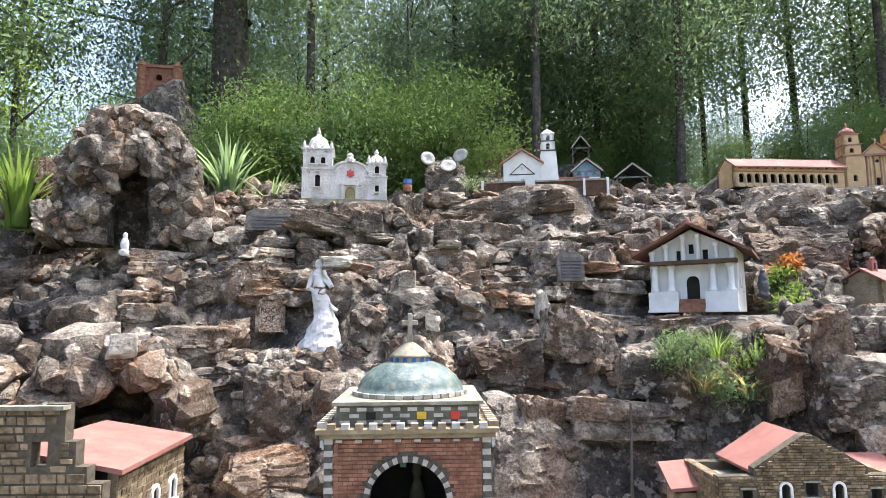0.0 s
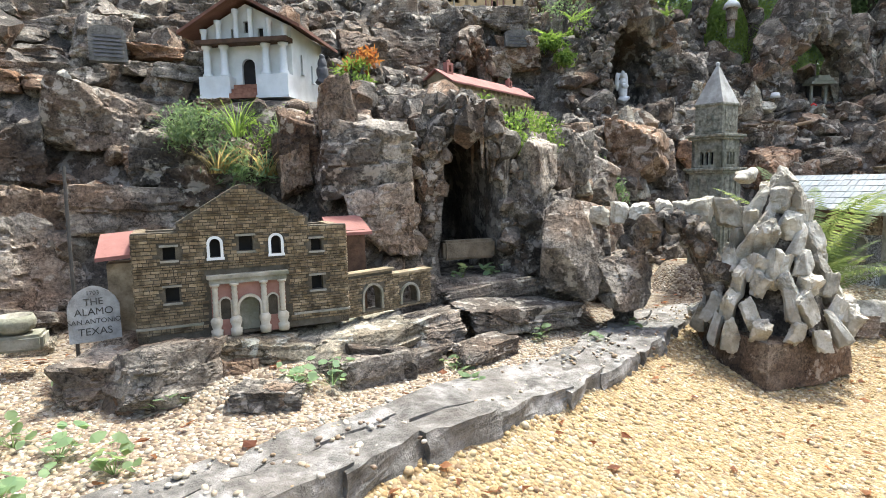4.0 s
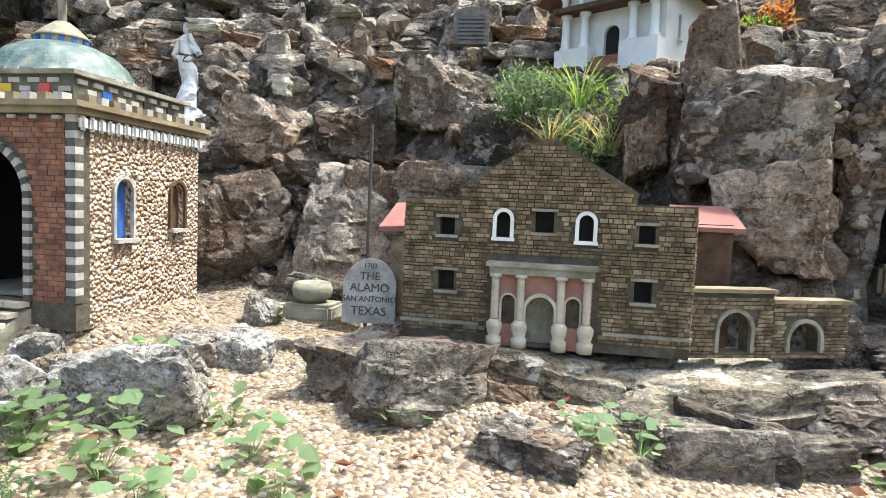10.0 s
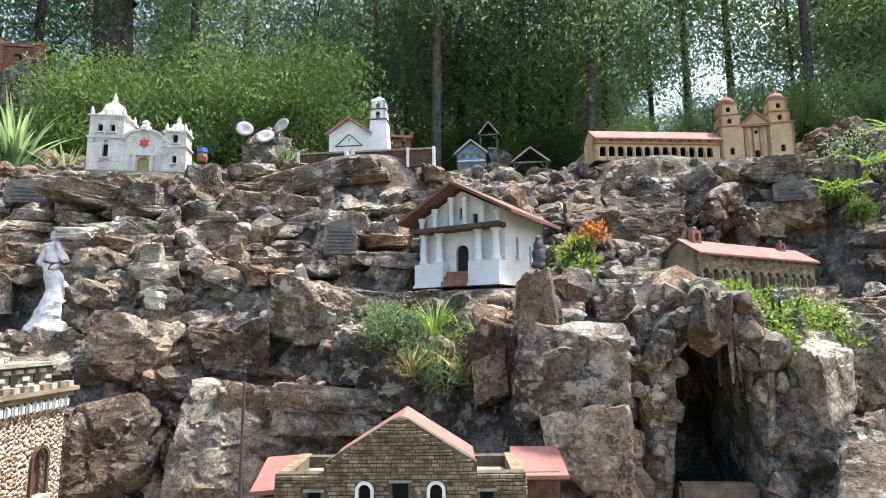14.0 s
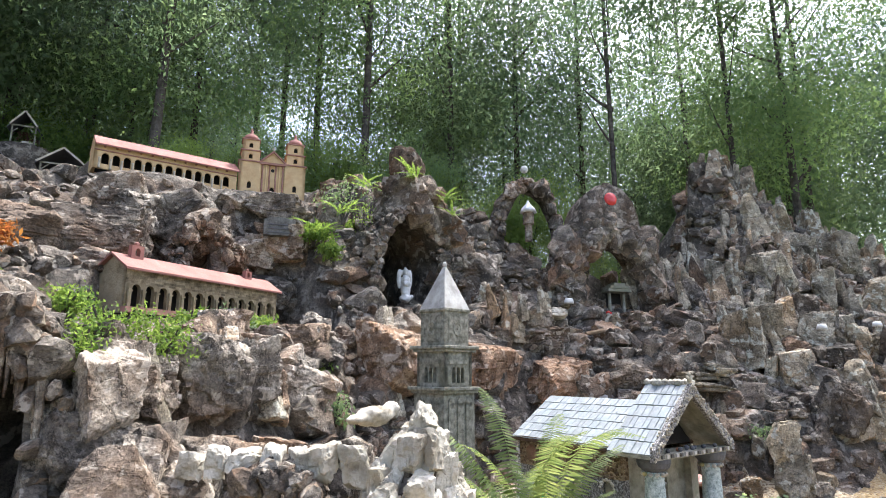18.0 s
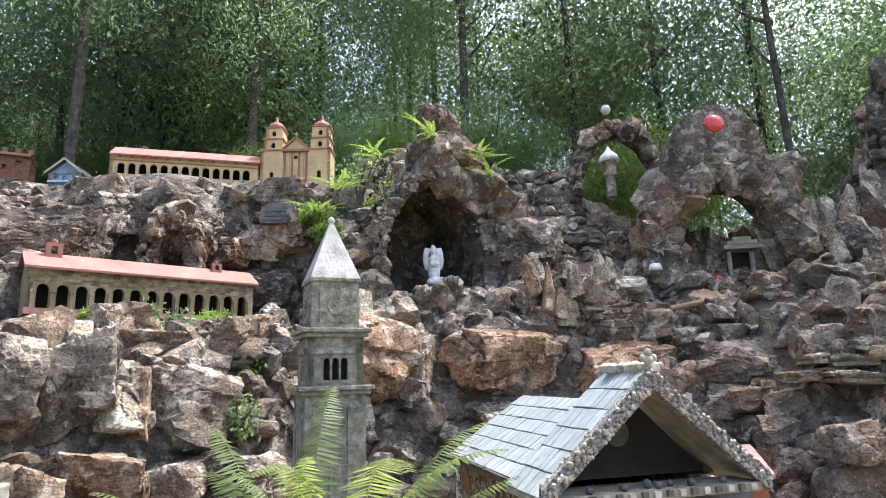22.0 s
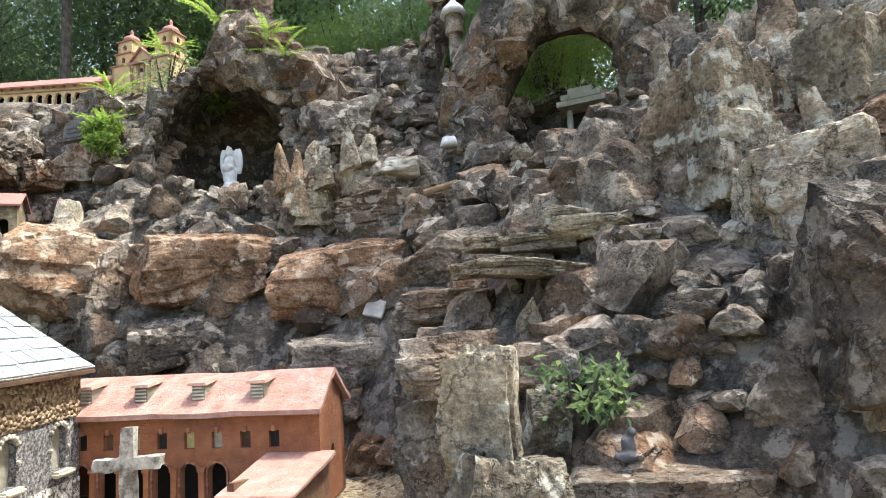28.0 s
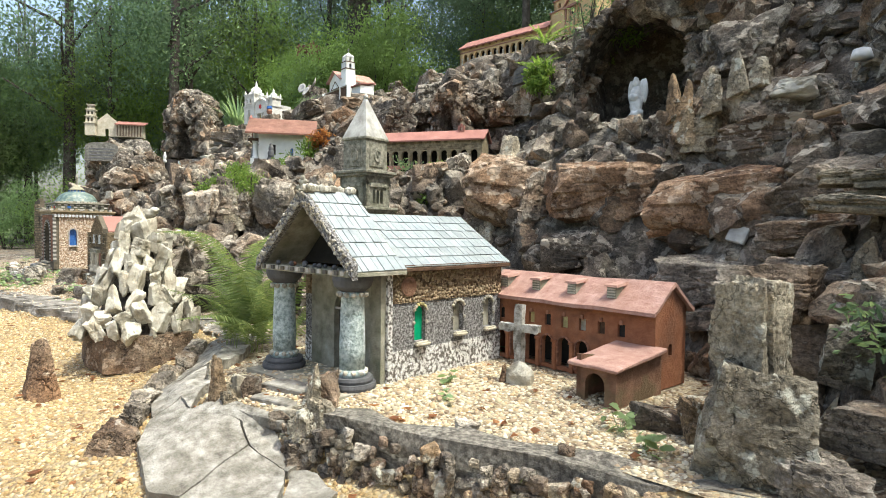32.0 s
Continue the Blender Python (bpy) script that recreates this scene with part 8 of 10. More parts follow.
b = lathe(bmesh.new(), [(0.20, -0.06), (0.185, 0.02), (0.15, 0.10), (0.13, 0.19), (0.10, 0.28), (0.085, 0.33), (0.082, 0.37), (0.092, 0.42), (0.085, 0.48), (0.07, 0.54), (0.06, 0.60), (0.066, 0.66), (0.05, 0.70), (0.022, 0.725), (0.038, 0.75), (0.042, 0.785), (0.028, 0.815), (0.004, 0.825)], 26)
for x0, z0, x1, z1 in ((0.05, 0.64, 0.11, 0.56), (0.11, 0.56, 0.06, 0.70), (-0.05, 0.65, -0.10, 0.54), (-0.10, 0.54, -0.03, 0.50), (0.06, 0.40, 0.12, 0.33)):
    d = Vector((x1 - x0, -0.03, z1 - z0))
    bmesh.ops.create_cone(b, cap_ends=True, segments=10, radius1=0.024, radius2=0.02, depth=d.length * 1.15, matrix=Matrix.Translation((x0 + d.x / 2, -0.035, z0 + d.z / 2)) @ d.to_track_quat('Z', 'Y').to_matrix().to_4x4())
bmesh.ops.subdivide_edges(b, edges=b.edges[:], cuts=2, use_grid_fill=True)
for v in b.verts:
    k = max(0.25, 1 - v.co.z * 1.6)
    v.co += noise.noise_vector(v.co * 11) * 0.034 * k + noise.noise_vector(v.co * 31) * 0.016 * k
    v.co.x += 0.03 * math.sin(v.co.z * 7)
ob = mesh_object("statue", b, STATUE)
ob.matrix_world = pose(-1.07, 5.15, 1.80) @ Matrix.Diagonal((0.95, 0.9, 0.92, 1))
tagged(ob, "white weathered statue of robed figures on a rocky base", "statue")
blobs("statue", STATUE, pose(6.63, 6.2, 2.36), [(0, 0, 0.04, 0.07, 0.06, 0.05), (0, 0, 0.14, 0.058, 0.05, 0.1), (0, 0, 0.24, 0.052, 0.045, 0.07), (0, 0, 0.335, 0.034, 0.034, 0.04), (0, 0, 0.37, 0.022, 0.022, 0.02),
      (-0.07, 0.03, 0.26, 0.028, 0.022, 0.11), (0.07, 0.03, 0.26, 0.028, 0.022, 0.11), (-0.045, 0.03, 0.33, 0.03, 0.02, 0.04), (0.045, 0.03, 0.33, 0.03, 0.02, 0.04), (0.0, -0.04, 0.2, 0.05, 0.03, 0.03), (0.06, -0.02, 0.06, 0.03, 0.03, 0.03)], "white winged angel statue standing in the grotto", "statue")
blobs("statue", SLATEDARK, pose(2.53, 4.65, 2.17), [(0, 0, 0.02, 0.05, 0.05, 0.03), (0, 0, 0.08, 0.045, 0.04, 0.07), (0, 0, 0.15, 0.035, 0.03, 0.05), (0, 0, 0.2, 0.02, 0.02, 0.025)], "blue-grey robed statuette on a stone base", "statue")
blobs("statue", STATUE, pose(-2.75, 5.02, 2.58), [(0, 0, 0.03, 0.04, 0.04, 0.03), (0, 0, 0.1, 0.035, 0.03, 0.07), (0, 0, 0.18, 0.02, 0.02, 0.03)], "small white statuette on a stone ledge", "statue")
blobs("statue", SLATEDARK, pose(9.16, 3.40, 0.84) @ Matrix.Scale(0.6, 4), [(0, 0, 0.03, 0.06, 0.05, 0.03), (0.01, 0, 0.08, 0.035, 0.03, 0.05), (0.03, 0, 0.14, 0.022, 0.022, 0.025)], "small black seated statuette among the rocks", "statue")
blobs("statue", WHITESTONE, pose(9.0, 5.38, 2.05), [(0, 0, 0.05, 0.09, 0.08, 0.07), (0, 0, 0.14, 0.06, 0.05, 0.08), (0, 0, 0.22, 0.035, 0.035, 0.04)], "weathered stone figure on the ledge", "statue")
blobs("glass_bead", REDGLASS, pose(9.0, 5.38, 2.30), [(0, 0, 0, 0.035, 0.035, 0.03)], "small red glass bead on a stone figure", "ornament")
for x, y, z, h, yaw in ((7.33, 5.54, 2.26, 0.40, 0), (7.46, 5.46, 2.14, 0.46, 10), (7.68, 5.42, 2.22, 0.34, -10), (7.87, 5.34, 2.32, 0.32, 15), (7.52, 5.36, 2.02, 0.26, 30), (7.98, 5.40, 2.34, 0.24, 0)):
    boulder("shard", x, y, z + h * 0.2, 0.15, 0.12, h, yaw, "rough grey standing stone on the rock ledge")
blobs("dove", WHITESTONE, pose(4.52, 2.64, 1.43, 0, -4, 22), [(0, 0, 0, 0.11, 0.045, 0.04), (-0.09, 0, 0.0, 0.08, 0.035, 0.02), (0.10, 0, 0.02, 0.04, 0.03, 0.03), (0.13, 0, 0.018, 0.022, 0.012, 0.01), (0, 0, 0.015, 0.10, 0.05, 0.025)],
      "pale stone dove perched on the limestone pile", "ornament")


def lettering(parent, text, size, m, mat):
    cu = bpy.data.curves.new("lettering", 'FONT')
    cu.body, cu.size, cu.extrude, cu.align_x = text, size, 0.0015, 'CENTER'
    tmp = bpy.data.objects.new("tmp", cu)
    me = bpy.data.meshes.new_from_object(tmp)
    bpy.data.objects.remove(tmp)
    me.materials.append(mat)
    ob = new("lettering", me)
    ob.parent = parent
    ob.matrix_local = m
    return ob


sg = thing("name_stone", pose(1.14, 3.03, 0.80, -6, 0, 6) @ Matrix.Scale(0.85, 4), "grey headstone-shaped sign with dark painted letters", "sign")
b = bmesh.new()
wall(b, -0.115, 0.115, 0.0, lambda x: 0.155 + 0.125 * math.sqrt(max(0.0, 1 - (abs(x) / 0.118) ** 1.6)), 0, 0.035, breaks=[-0.115 + 0.23 * i / 14 for i in range(15)])
part("slab", b, SIGNSTONE, sg)
for text, size, z in (("1703", 0.030, 0.235), ("THE", 0.048, 0.185), ("ALAMO", 0.050, 0.135), ("SAN ANTONIO", 0.034, 0.092), ("TEXAS", 0.052, 0.035)):
    lettering(sg, text, size, pose(0, -0.002, z, 90), BLACKBRICK)
pq = thing("rock_plaque", pose(-1.5, 5.1, 1.92, 0, 0, 14), "small arched plaque framed with pebbles", "sign")
b = bmesh.new()
wall(b, -0.09, 0.09, 0, 0.27, 0, 0.04)
part("slab", b, PEBBLEDASH, pq)
part("pebble_frame", arch_ring(bmesh.new(), 0, 0, 0.28, 0.09, -0.02, 0.03, 0.035), RUBBLE, pq)
lettering(pq, "ROCK", 0.06, pose(0, -0.002, 0.17, 90), BLACKBRICK)
lettering(pq, "OF", 0.06, pose(0, -0.002, 0.10, 90), BLACKBRICK)


def inscribed(x, y, z, w, h, yaw, lines, label):
    root = thing("inscribed_slab", pose(x, y, z, -8, 0, yaw), label, "sign")
    b = bmesh.new()
    wall(b, -w / 2, w / 2, 0, lambda q: h * (0.8 + 0.2 * math.sqrt(max(0.0, 1 - (2 * q / w) ** 2))), 0, 0.05, breaks=[-w / 2 + w * i / 12 for i in range(13)])
    part("slab", b, DARKTABLET, root)
    for i in range(lines):
        b = bmesh.new()
        box(b, 0, -0.003, h * (0.15 + 0.65 * i / lines), w * 0.75, 0.006, h * 0.06)
        part("line_of_text", b, SLATEDARK, root)


inscribed(1.11, 5.08, 2.34, 0.24, 0.26, 6, 6, "dark weathered stone tablet with worn lines of text")
inscribed(-1.70, 5.70, 2.90, 0.46, 0.22, 14, 4, "wide grey stone tablet with worn lines of text")
inscribed(-5.2, 4.45, 2.75, 0.65, 0.42, 62, 4, "rounded grey stone tablet with worn lines of text")
inscribed(5.19, 6.28, 2.96, 0.32, 0.2, -12, 3, "rounded grey stone tablet below the mission")


def disc_lantern(x, y, z, r, yaw, tilt):
    root = thing("shell_dish", pose(x, y, z, 0, 0, yaw), "large white seashell fixed on a dark rock", "ornament")
    b = lathe(bmesh.new(), [(r * 0.1, -0.03), (r * 0.6, -0.015), (r, 0.0), (r * 0.95, 0.008), (r * 0.5, -0.005), (0.01, -0.012)], 20)
    part("shell", turned(b, pose(0, 0, 0, tilt)), SIGNSTONE, root, "", True)


for row in ((-0.17, 6.55, 3.84, 0.088, 20, 75), (0.06, 6.50, 3.74, 0.092, 0, 60), (0.20, 6.58, 3.88, 0.09, -25, 70)):
    disc_lantern(*row)
boulder("lump", 0.05, 6.68, 3.62, 0.55, 0.35, 0.5, 0)
boulder("block", -0.36, 6.03, 3.13, 0.34, 0.28, 0.44, 20, "pointed brown rock under the little jar")
jar = thing("glass_jar", pose(-0.37, 6.03, 3.34), "small red and blue glass jar on a rock", "ornament")
part("jar", lathe(bmesh.new(), [(0.04, 0), (0.05, 0.04), (0.04, 0.08)], 12), REDBRICK, jar)
part("lid", lathe(bmesh.new(), [(0.042, 0.08), (0.05, 0.09), (0.045, 0.13)], 12), BLUEGLASS, jar, "bright blue lid")


def stone_lantern(x, y, z, s):
    root = thing("stone_lantern", pose(x, y, z), "small stone lantern with a white conical cap", "lantern")
    part("post", lathe(bmesh.new(), [(0.05 * s, -0.2), (0.05 * s, 0.02), (0.075 * s, 0.03), (0.075 * s, 0.16 * s + 0.03)], 10), RUBBLE, root)
    part("cap", lathe(bmesh.new(), [(0.115 * s, 0.19 * s), (0.09 * s, 0.25 * s), (0.03 * s, 0.31 * s), (0.008, 0.36 * s)], 14), STATUE, root, "white conical cap", True)


stone_lantern(8.54, 6.28, 3.50, 1.0)
ob = mesh_object("white_ball", lathe(bmesh.new(), [(0.01, -0.055), (0.04, -0.04), (0.056, 0), (0.04, 0.04), (0.01, 0.055)], 14), STATUE, True)
ob.matrix_world = pose(8.66, 6.48, 4.38)
tagged(ob, "white ball on top of the far stone arch", "ornament")
for x, y, z, s in ((8.51, 5.55, 2.40, 1.0), (10.33, 3.60, 2.06, 0.9), (10.9, 3.3, 2.1, 0.8), (-1.62, 4.95, 1.72, 0.6)):
    ob = mesh_object("white_bowl", lathe(bmesh.new(), [(0.062 * s, 0), (0.055 * s, 0.03 * s), (0.045 * s, 0.06 * s), (0.02 * s, 0.065 * s)], 16), STATUE, True)
    ob.matrix_world = pose(x, y, z)
    tagged(ob, "white china bowl set upside down on a rock", "ornament")
ob = mesh_object("red_glass_disc", lathe(bmesh.new(), [(0.085, 0), (0.09, 0.015), (0.08, 0.03), (0.02, 0.035)], 20), REDGLASS, True)
ob.matrix_world = pose(9.20, 5.44, 3.78, 84, 0, -15)
tagged(ob, "round red glass disc set in the arch top", "ornament")
altar = thing("stone_altar", pose(9.43, 5.62, 2.36, 0, 0, -20), "small grey stone altar table under the arch", "altar")
for x in (-0.1, 0.1):
    b = bmesh.new()
    tube(b, x, 0, 0, 0.24, 0.022, 0.02, 10)
    part("post", b, CONCRETE, altar)
for z, w in ((0.25, 0.32), (0.29, 0.26), (0.325, 0.16)):
    b = bmesh.new()
    box(b, 0, 0, z + 0.015, w, 0.2, 0.036)
    part("table_slab", b, CONCRETE, altar)
b = bmesh.new()
box(b, 0, 0.09, 0.12, 0.2, 0.02, 0.24)
part("back_panel", b, INSHADE, altar)
bowl = thing("stone_bowl", pose(0.79, 3.33, 0.70) @ Matrix.Scale(0.82, 4), "round grey stone bowl on a slab pedestal", "ornament")
part("bowl", lathe(bmesh.new(), [(0.05, 0.13), (0.095, 0.16), (0.105, 0.20), (0.09, 0.235), (0.08, 0.225), (0.02, 0.19)], 18), CONCRETE, bowl, "", True)
b = bmesh.new()
box(b, 0.01, 0, 0.09, 0.26, 0.2, 0.085)
bmesh.ops.bevel(b, geom=b.edges[:], offset=0.015, segments=2, affect='EDGES')
part("pedestal", b, CONCRETE, bowl)
ob = mesh_object("iron_rod", turned(bmesh.new(), Matrix.Identity(4)), BLACKBRICK)
b = bmesh.new()
tube(b, 0, 0, 0, 0.95, 0.009, 0.007, 8)
b.to_mesh(ob.data)
b.free()
ob.matrix_world = pose(1.02, 3.35, 0.6, 2, 1)
tagged(ob, "thin dark iron rod standing in the gravel", "rod")
WB = {k: [shape_mesh("stone", rock_shape(3000 + 13 * i + len(k), k, 3), WHITESTONE) for i in range(n)] for k, n in (("shard", 4), ("block", 8), ("slab", 3))}


def white_rock(kind, x, y, z, w, d, h, yaw, label):
    ob = new("white_rock", rocks_rnd.choice(WB[kind]))
    ob.matrix_world = pose(x, y, z, rocks_rnd.uniform(-6, 6), rocks_rnd.uniform(-6, 6), yaw) @ Matrix.Diagonal((w, d, h, 1))
    return tagged(ob, label, "rock")


white_rock("shard", 0.84, 5.05, 2.14, 0.17, 0.12, 0.26, 0, "white pointed stone among dark rocks")
white_rock("slab", -0.95, 5.16, 2.53, 0.30, 0.16, 0.11, 10, "flat white stone above the statue")
white_rock("slab", 0.05, 5.5, 2.72, 0.24, 0.15, 0.08, 0, "flat pale stone on the ledge")
white_rock("slab", -2.13, 3.9, 1.86, 0.2, 0.06, 0.17, 20, "white tilted stone slab over the cave")
white_rock("slab", 8.17, 5.45, 2.25, 0.30, 0.2, 0.13, 0, "cream flat stone on the ledge")
b = bmesh.new()
box(b, 0, 0, 0, 0.22, 0.06, 0.2)
bmesh.ops.bevel(b, geom=b.edges[:], offset=0.008, segments=2, affect='EDGES')
sq = mesh_object("square_stone", b, SIGNSTONE)
sq.matrix_world = pose(8.14, 4.74, 1.33, -22, 14, -8) @ Matrix.Scale(0.5, 4)
tagged(sq, "square pale stone block leaning on the rock", "rock")
white_rock("block", -0.09, 4.73, 1.99, 0.13, 0.1, 0.14, 0, "pale stone in the rock wall")
for k, (u, h, w) in enumerate(((-0.42, 0.13, 0.13), (-0.30, 0.15, 0.11), (-0.17, 0.10, 0.15), (-0.04, 0.15, 0.12), (0.07, 0.13, 0.11), (0.17, 0.18, 0.15), (0.32, 0.20, 0.16))):
    white_rock("block", 4.24 + u * 0.74, 2.94 - u * 0.67, 1.235 - 0.14 * max(0.0, abs(u) - 0.2), w, 0.10, h, 30 * k - 40, "pale stone set on the little bridge")
vault("stone_bridge", 4.19, 2.88, 0.52, 0.42, 0.70, 0.15, 0.085, -42, "small arched bridge of rough stones", back=False, studs=170, seed=9, stud_size=0.042)

white_rock("block", 7.22, 5.14, 1.52, 0.07, 0.06, 0.09, 0, "small white stone in the rock face")
# flat slabs laid as a ledge below the altar
for row in ((8.78, 4.28, 1.47, 0.42, 0.26, 0.09, 5), (9.02, 4.20, 1.55, 0.40, 0.24, 0.08, -10), (9.22, 4.08, 1.60, 0.34, 0.22, 0.10, -20), (8.98, 4.06, 1.44, 0.5, 0.26, 0.08, -12), (8.80, 4.22, 1.57, 0.26, 0.18, 0.07, 20), (9.35, 4.0, 1.52, 0.3, 0.22, 0.09, -30), (9.12, 4.12, 1.66, 0.22, 0.16, 0.08, 0)):
    boulder("palestep", *row, "flat pale stone slab laid as a step")
br_ = mesh_object("driftwood", bmesh.new(), BRANCH, True)
b = bmesh.new()
for p0, p1, r0, r1 in (((-0.22, 0, 0), (0.0, -0.01, 0.035), 0.02, 0.024), ((0.0, -0.01, 0.035), (0.26, 0.03, 0.0), 0.024, 0.014)):
    d = Vector(p1) - Vector(p0)
    bmesh.ops.create_cone(b, cap_ends=True, segments=9, radius1=r0, radius2=r1, depth=d.length * 1.04, matrix=Matrix.Translation((Vector(p0) + Vector(p1)) / 2) @ d.to_track_quat('Z', 'Y').to_matrix().to_4x4())
b.to_mesh(br_.data)
b.free()
br_.matrix_world = pose(8.6, 5.14, 2.02, 0, 0, -8)
tagged(br_, "weathered brown branch lying on the ledge", "branch")
# pile of white limestone on a dark concrete base
PILE_RING = [(-0.46, -0.34), (-0.10, -0.38), (0.30, -0.34), (0.52, -0.10), (0.42, 0.32), (0.05, 0.44), (-0.28, 0.38), (-0.44, 0.02)]
pile = thing("limestone_pile", pose(4.66, 2.55, 0.36), "cone of upright white limestone pieces on a dark base", "rock pile")
b = bmesh.new()
rr = random.Random(31)
ring = [(x * 0.9, y * 0.9) for x, y in PILE_RING]
lo = [b.verts.new((x, y, -0.05)) for x, y in ring]
hi = [b.verts.new((x * 0.94, y * 0.94, 0.20 + 0.02 * rr.random())) for x, y in ring]
for i in range(len(ring)):
    k = (i + 1) % len(ring)
    b.faces.new((lo[i], lo[k], hi[k], hi[i]))
b.faces.new(hi)
bmesh.ops.subdivide_edges(b, edges=b.edges[:], cuts=4, use_grid_fill=True)
for v in b.verts:
    v.co += noise.noise_vector(v.co * 9) * 0.012
part("base", b, RUST, pile, "dark brown rough stone base")
b = bmesh.new()
bmesh.ops.create_cone(b, cap_ends=True, segments=14, radius1=0.33, radius2=0.05, depth=0.86, matrix=pose(0, 0, 0.55))
for v in b.verts:
    v.co += noise.noise_vector(v.co * 6) * 0.03
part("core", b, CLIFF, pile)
n = 0
for lev, (z, r, cnt, h) in enumerate(((0.23, 0.41, 17, 0.20), (0.34, 0.365, 15, 0.20), (0.46, 0.31, 14, 0.21), (0.58, 0.255, 12, 0.22), (0.70, 0.20, 10, 0.22), (0.82, 0.145, 8, 0.22), (0.93, 0.09, 5, 0.22), (1.02, 0.03, 3, 0.18))):
    for i in range(cnt):
        a = 6.28318 * (i + 0.5 * (lev % 2) + rr.uniform(-0.25, 0.25)) / cnt
        ob = new("stone", rr.choice(WB["block"] + WB["slab"] + WB["shard"]))
        ob.parent = pile
        s = rr.uniform(0.7, 1.35)
        ob.matrix_local = pose(r * math.cos(a), r * 0.93 * math.sin(a), z + rr.uniform(-0.03, 0.04), 0, 0, math.degrees(a)) @ pose(0, 0, 0, rr.uniform(-24, 24), -rr.uniform(4, 30), rr.uniform(0, 360)) @ Matrix.Diagonal((0.10 * s, 0.09 * s, h * rr.uniform(0.65, 1.15), 1))

boulder("rustshard", 7.47, 3.52, 0.58, 0.05, 0.045, 0.14, 10, "small brown stone beside the cross")
boulder("rustshard", 4.99, 1.86, 0.36, 0.34, 0.22, 0.50, 20, "brown pointed stone standing in the yellow gravel")

# ledge of layered rock under the fort chapel
for kind, row in (("block", (1.20, 2.93, 0.66, 0.44, 0.42, 0.28, 5)), ("pale", (1.70, 2.93, 0.665, 0.70, 0.50, 0.27, -4)), ("pale", (2.24, 2.97, 0.66, 0.72, 0.48, 0.27, 8)), ("block", (2.66, 3.05, 0.66, 0.46, 0.4, 0.22, 0)),
                  ("rust", (1.40, 2.70, 0.61, 0.36, 0.13, 0.22, 12)), ("block", (2.02, 2.74, 0.59, 0.36, 0.16, 0.18, -10)), ("slab", (2.42, 2.74, 0.58, 0.42, 0.14, 0.14, 8)), ("rust", (1.66, 2.76, 0.64, 0.26, 0.12, 0.18, 0))):
    boulder(kind, *row, "layered dark rock ledge under the miniature chapel")
boulder("slab", 3.22, 3.14, 0.67, 0.86, 0.42, 0.19, 5, "flat grey stone slab before the grotto")
boulder("slab", 3.14, 3.22, 0.80, 0.66, 0.12, 0.11, 2, "low stone kerb before the grotto floor")
boulder("slab", 2.88, 2.80, 0.58, 0.44, 0.17, 0.13, 22, "flat grey stone half sunk in the gravel")
boulder("round", 3.66, 3.14, 1.02, 0.42, 0.34, 0.60, -20, "large rounded brown boulder beside the grotto")
boulder("block", 3.97, 3.08, 0.80, 0.44, 0.34, 0.34, 14, "grey-brown boulder at the foot of the little bridge")
boulder("block", 3.60, 3.42, 1.52, 0.34, 0.24, 0.40, 30, "pointed brown slab leaning beside the grotto")
boulder("slab", 0.62, 4.05, 0.72, 0.6, 0.4, 0.2, 0)
boulder("block", 6.74, 6.42, 3.98, 0.42, 0.34, 0.56, 15, "rough stone crowning the angel grotto")

for kind, row in (("shard", (6.67, 2.36, 0.57, 0.10, 0.08, 0.30, 10)), ("pale", (6.63, 2.41, 0.51, 0.10, 0.08, 0.13, 40)), ("pale", (6.76, 2.38, 0.505, 0.09, 0.07, 0.11, 70)), ("shard", (7.20, 2.58, 0.58, 0.15, 0.12, 0.31, -20)),
                  ("pale", (7.27, 2.50, 0.50, 0.18, 0.14, 0.16, 30)), ("pale", (6.56, 2.52, 0.51, 0.12, 0.10, 0.12, 60)), ("pale", (7.33, 2.55, 0.52, 0.13, 0.10, 0.20, 0))):
    boulder(kind, *row, "pale upright stone at the edge of the paving")
white_rock("block", 6.70, 2.47, 0.53, 0.11, 0.09, 0.17, 20, "white angular stone beside the slate steps")
white_rock("slab", 7.13, 2.49, 0.50, 0.13, 0.07, 0.10, 50, "white angular stone beside the slate steps")
white_rock("block", 7.02, 2.67, 0.55, 0.06, 0.05, 0.09, 20, "small white stone beside the slate steps")
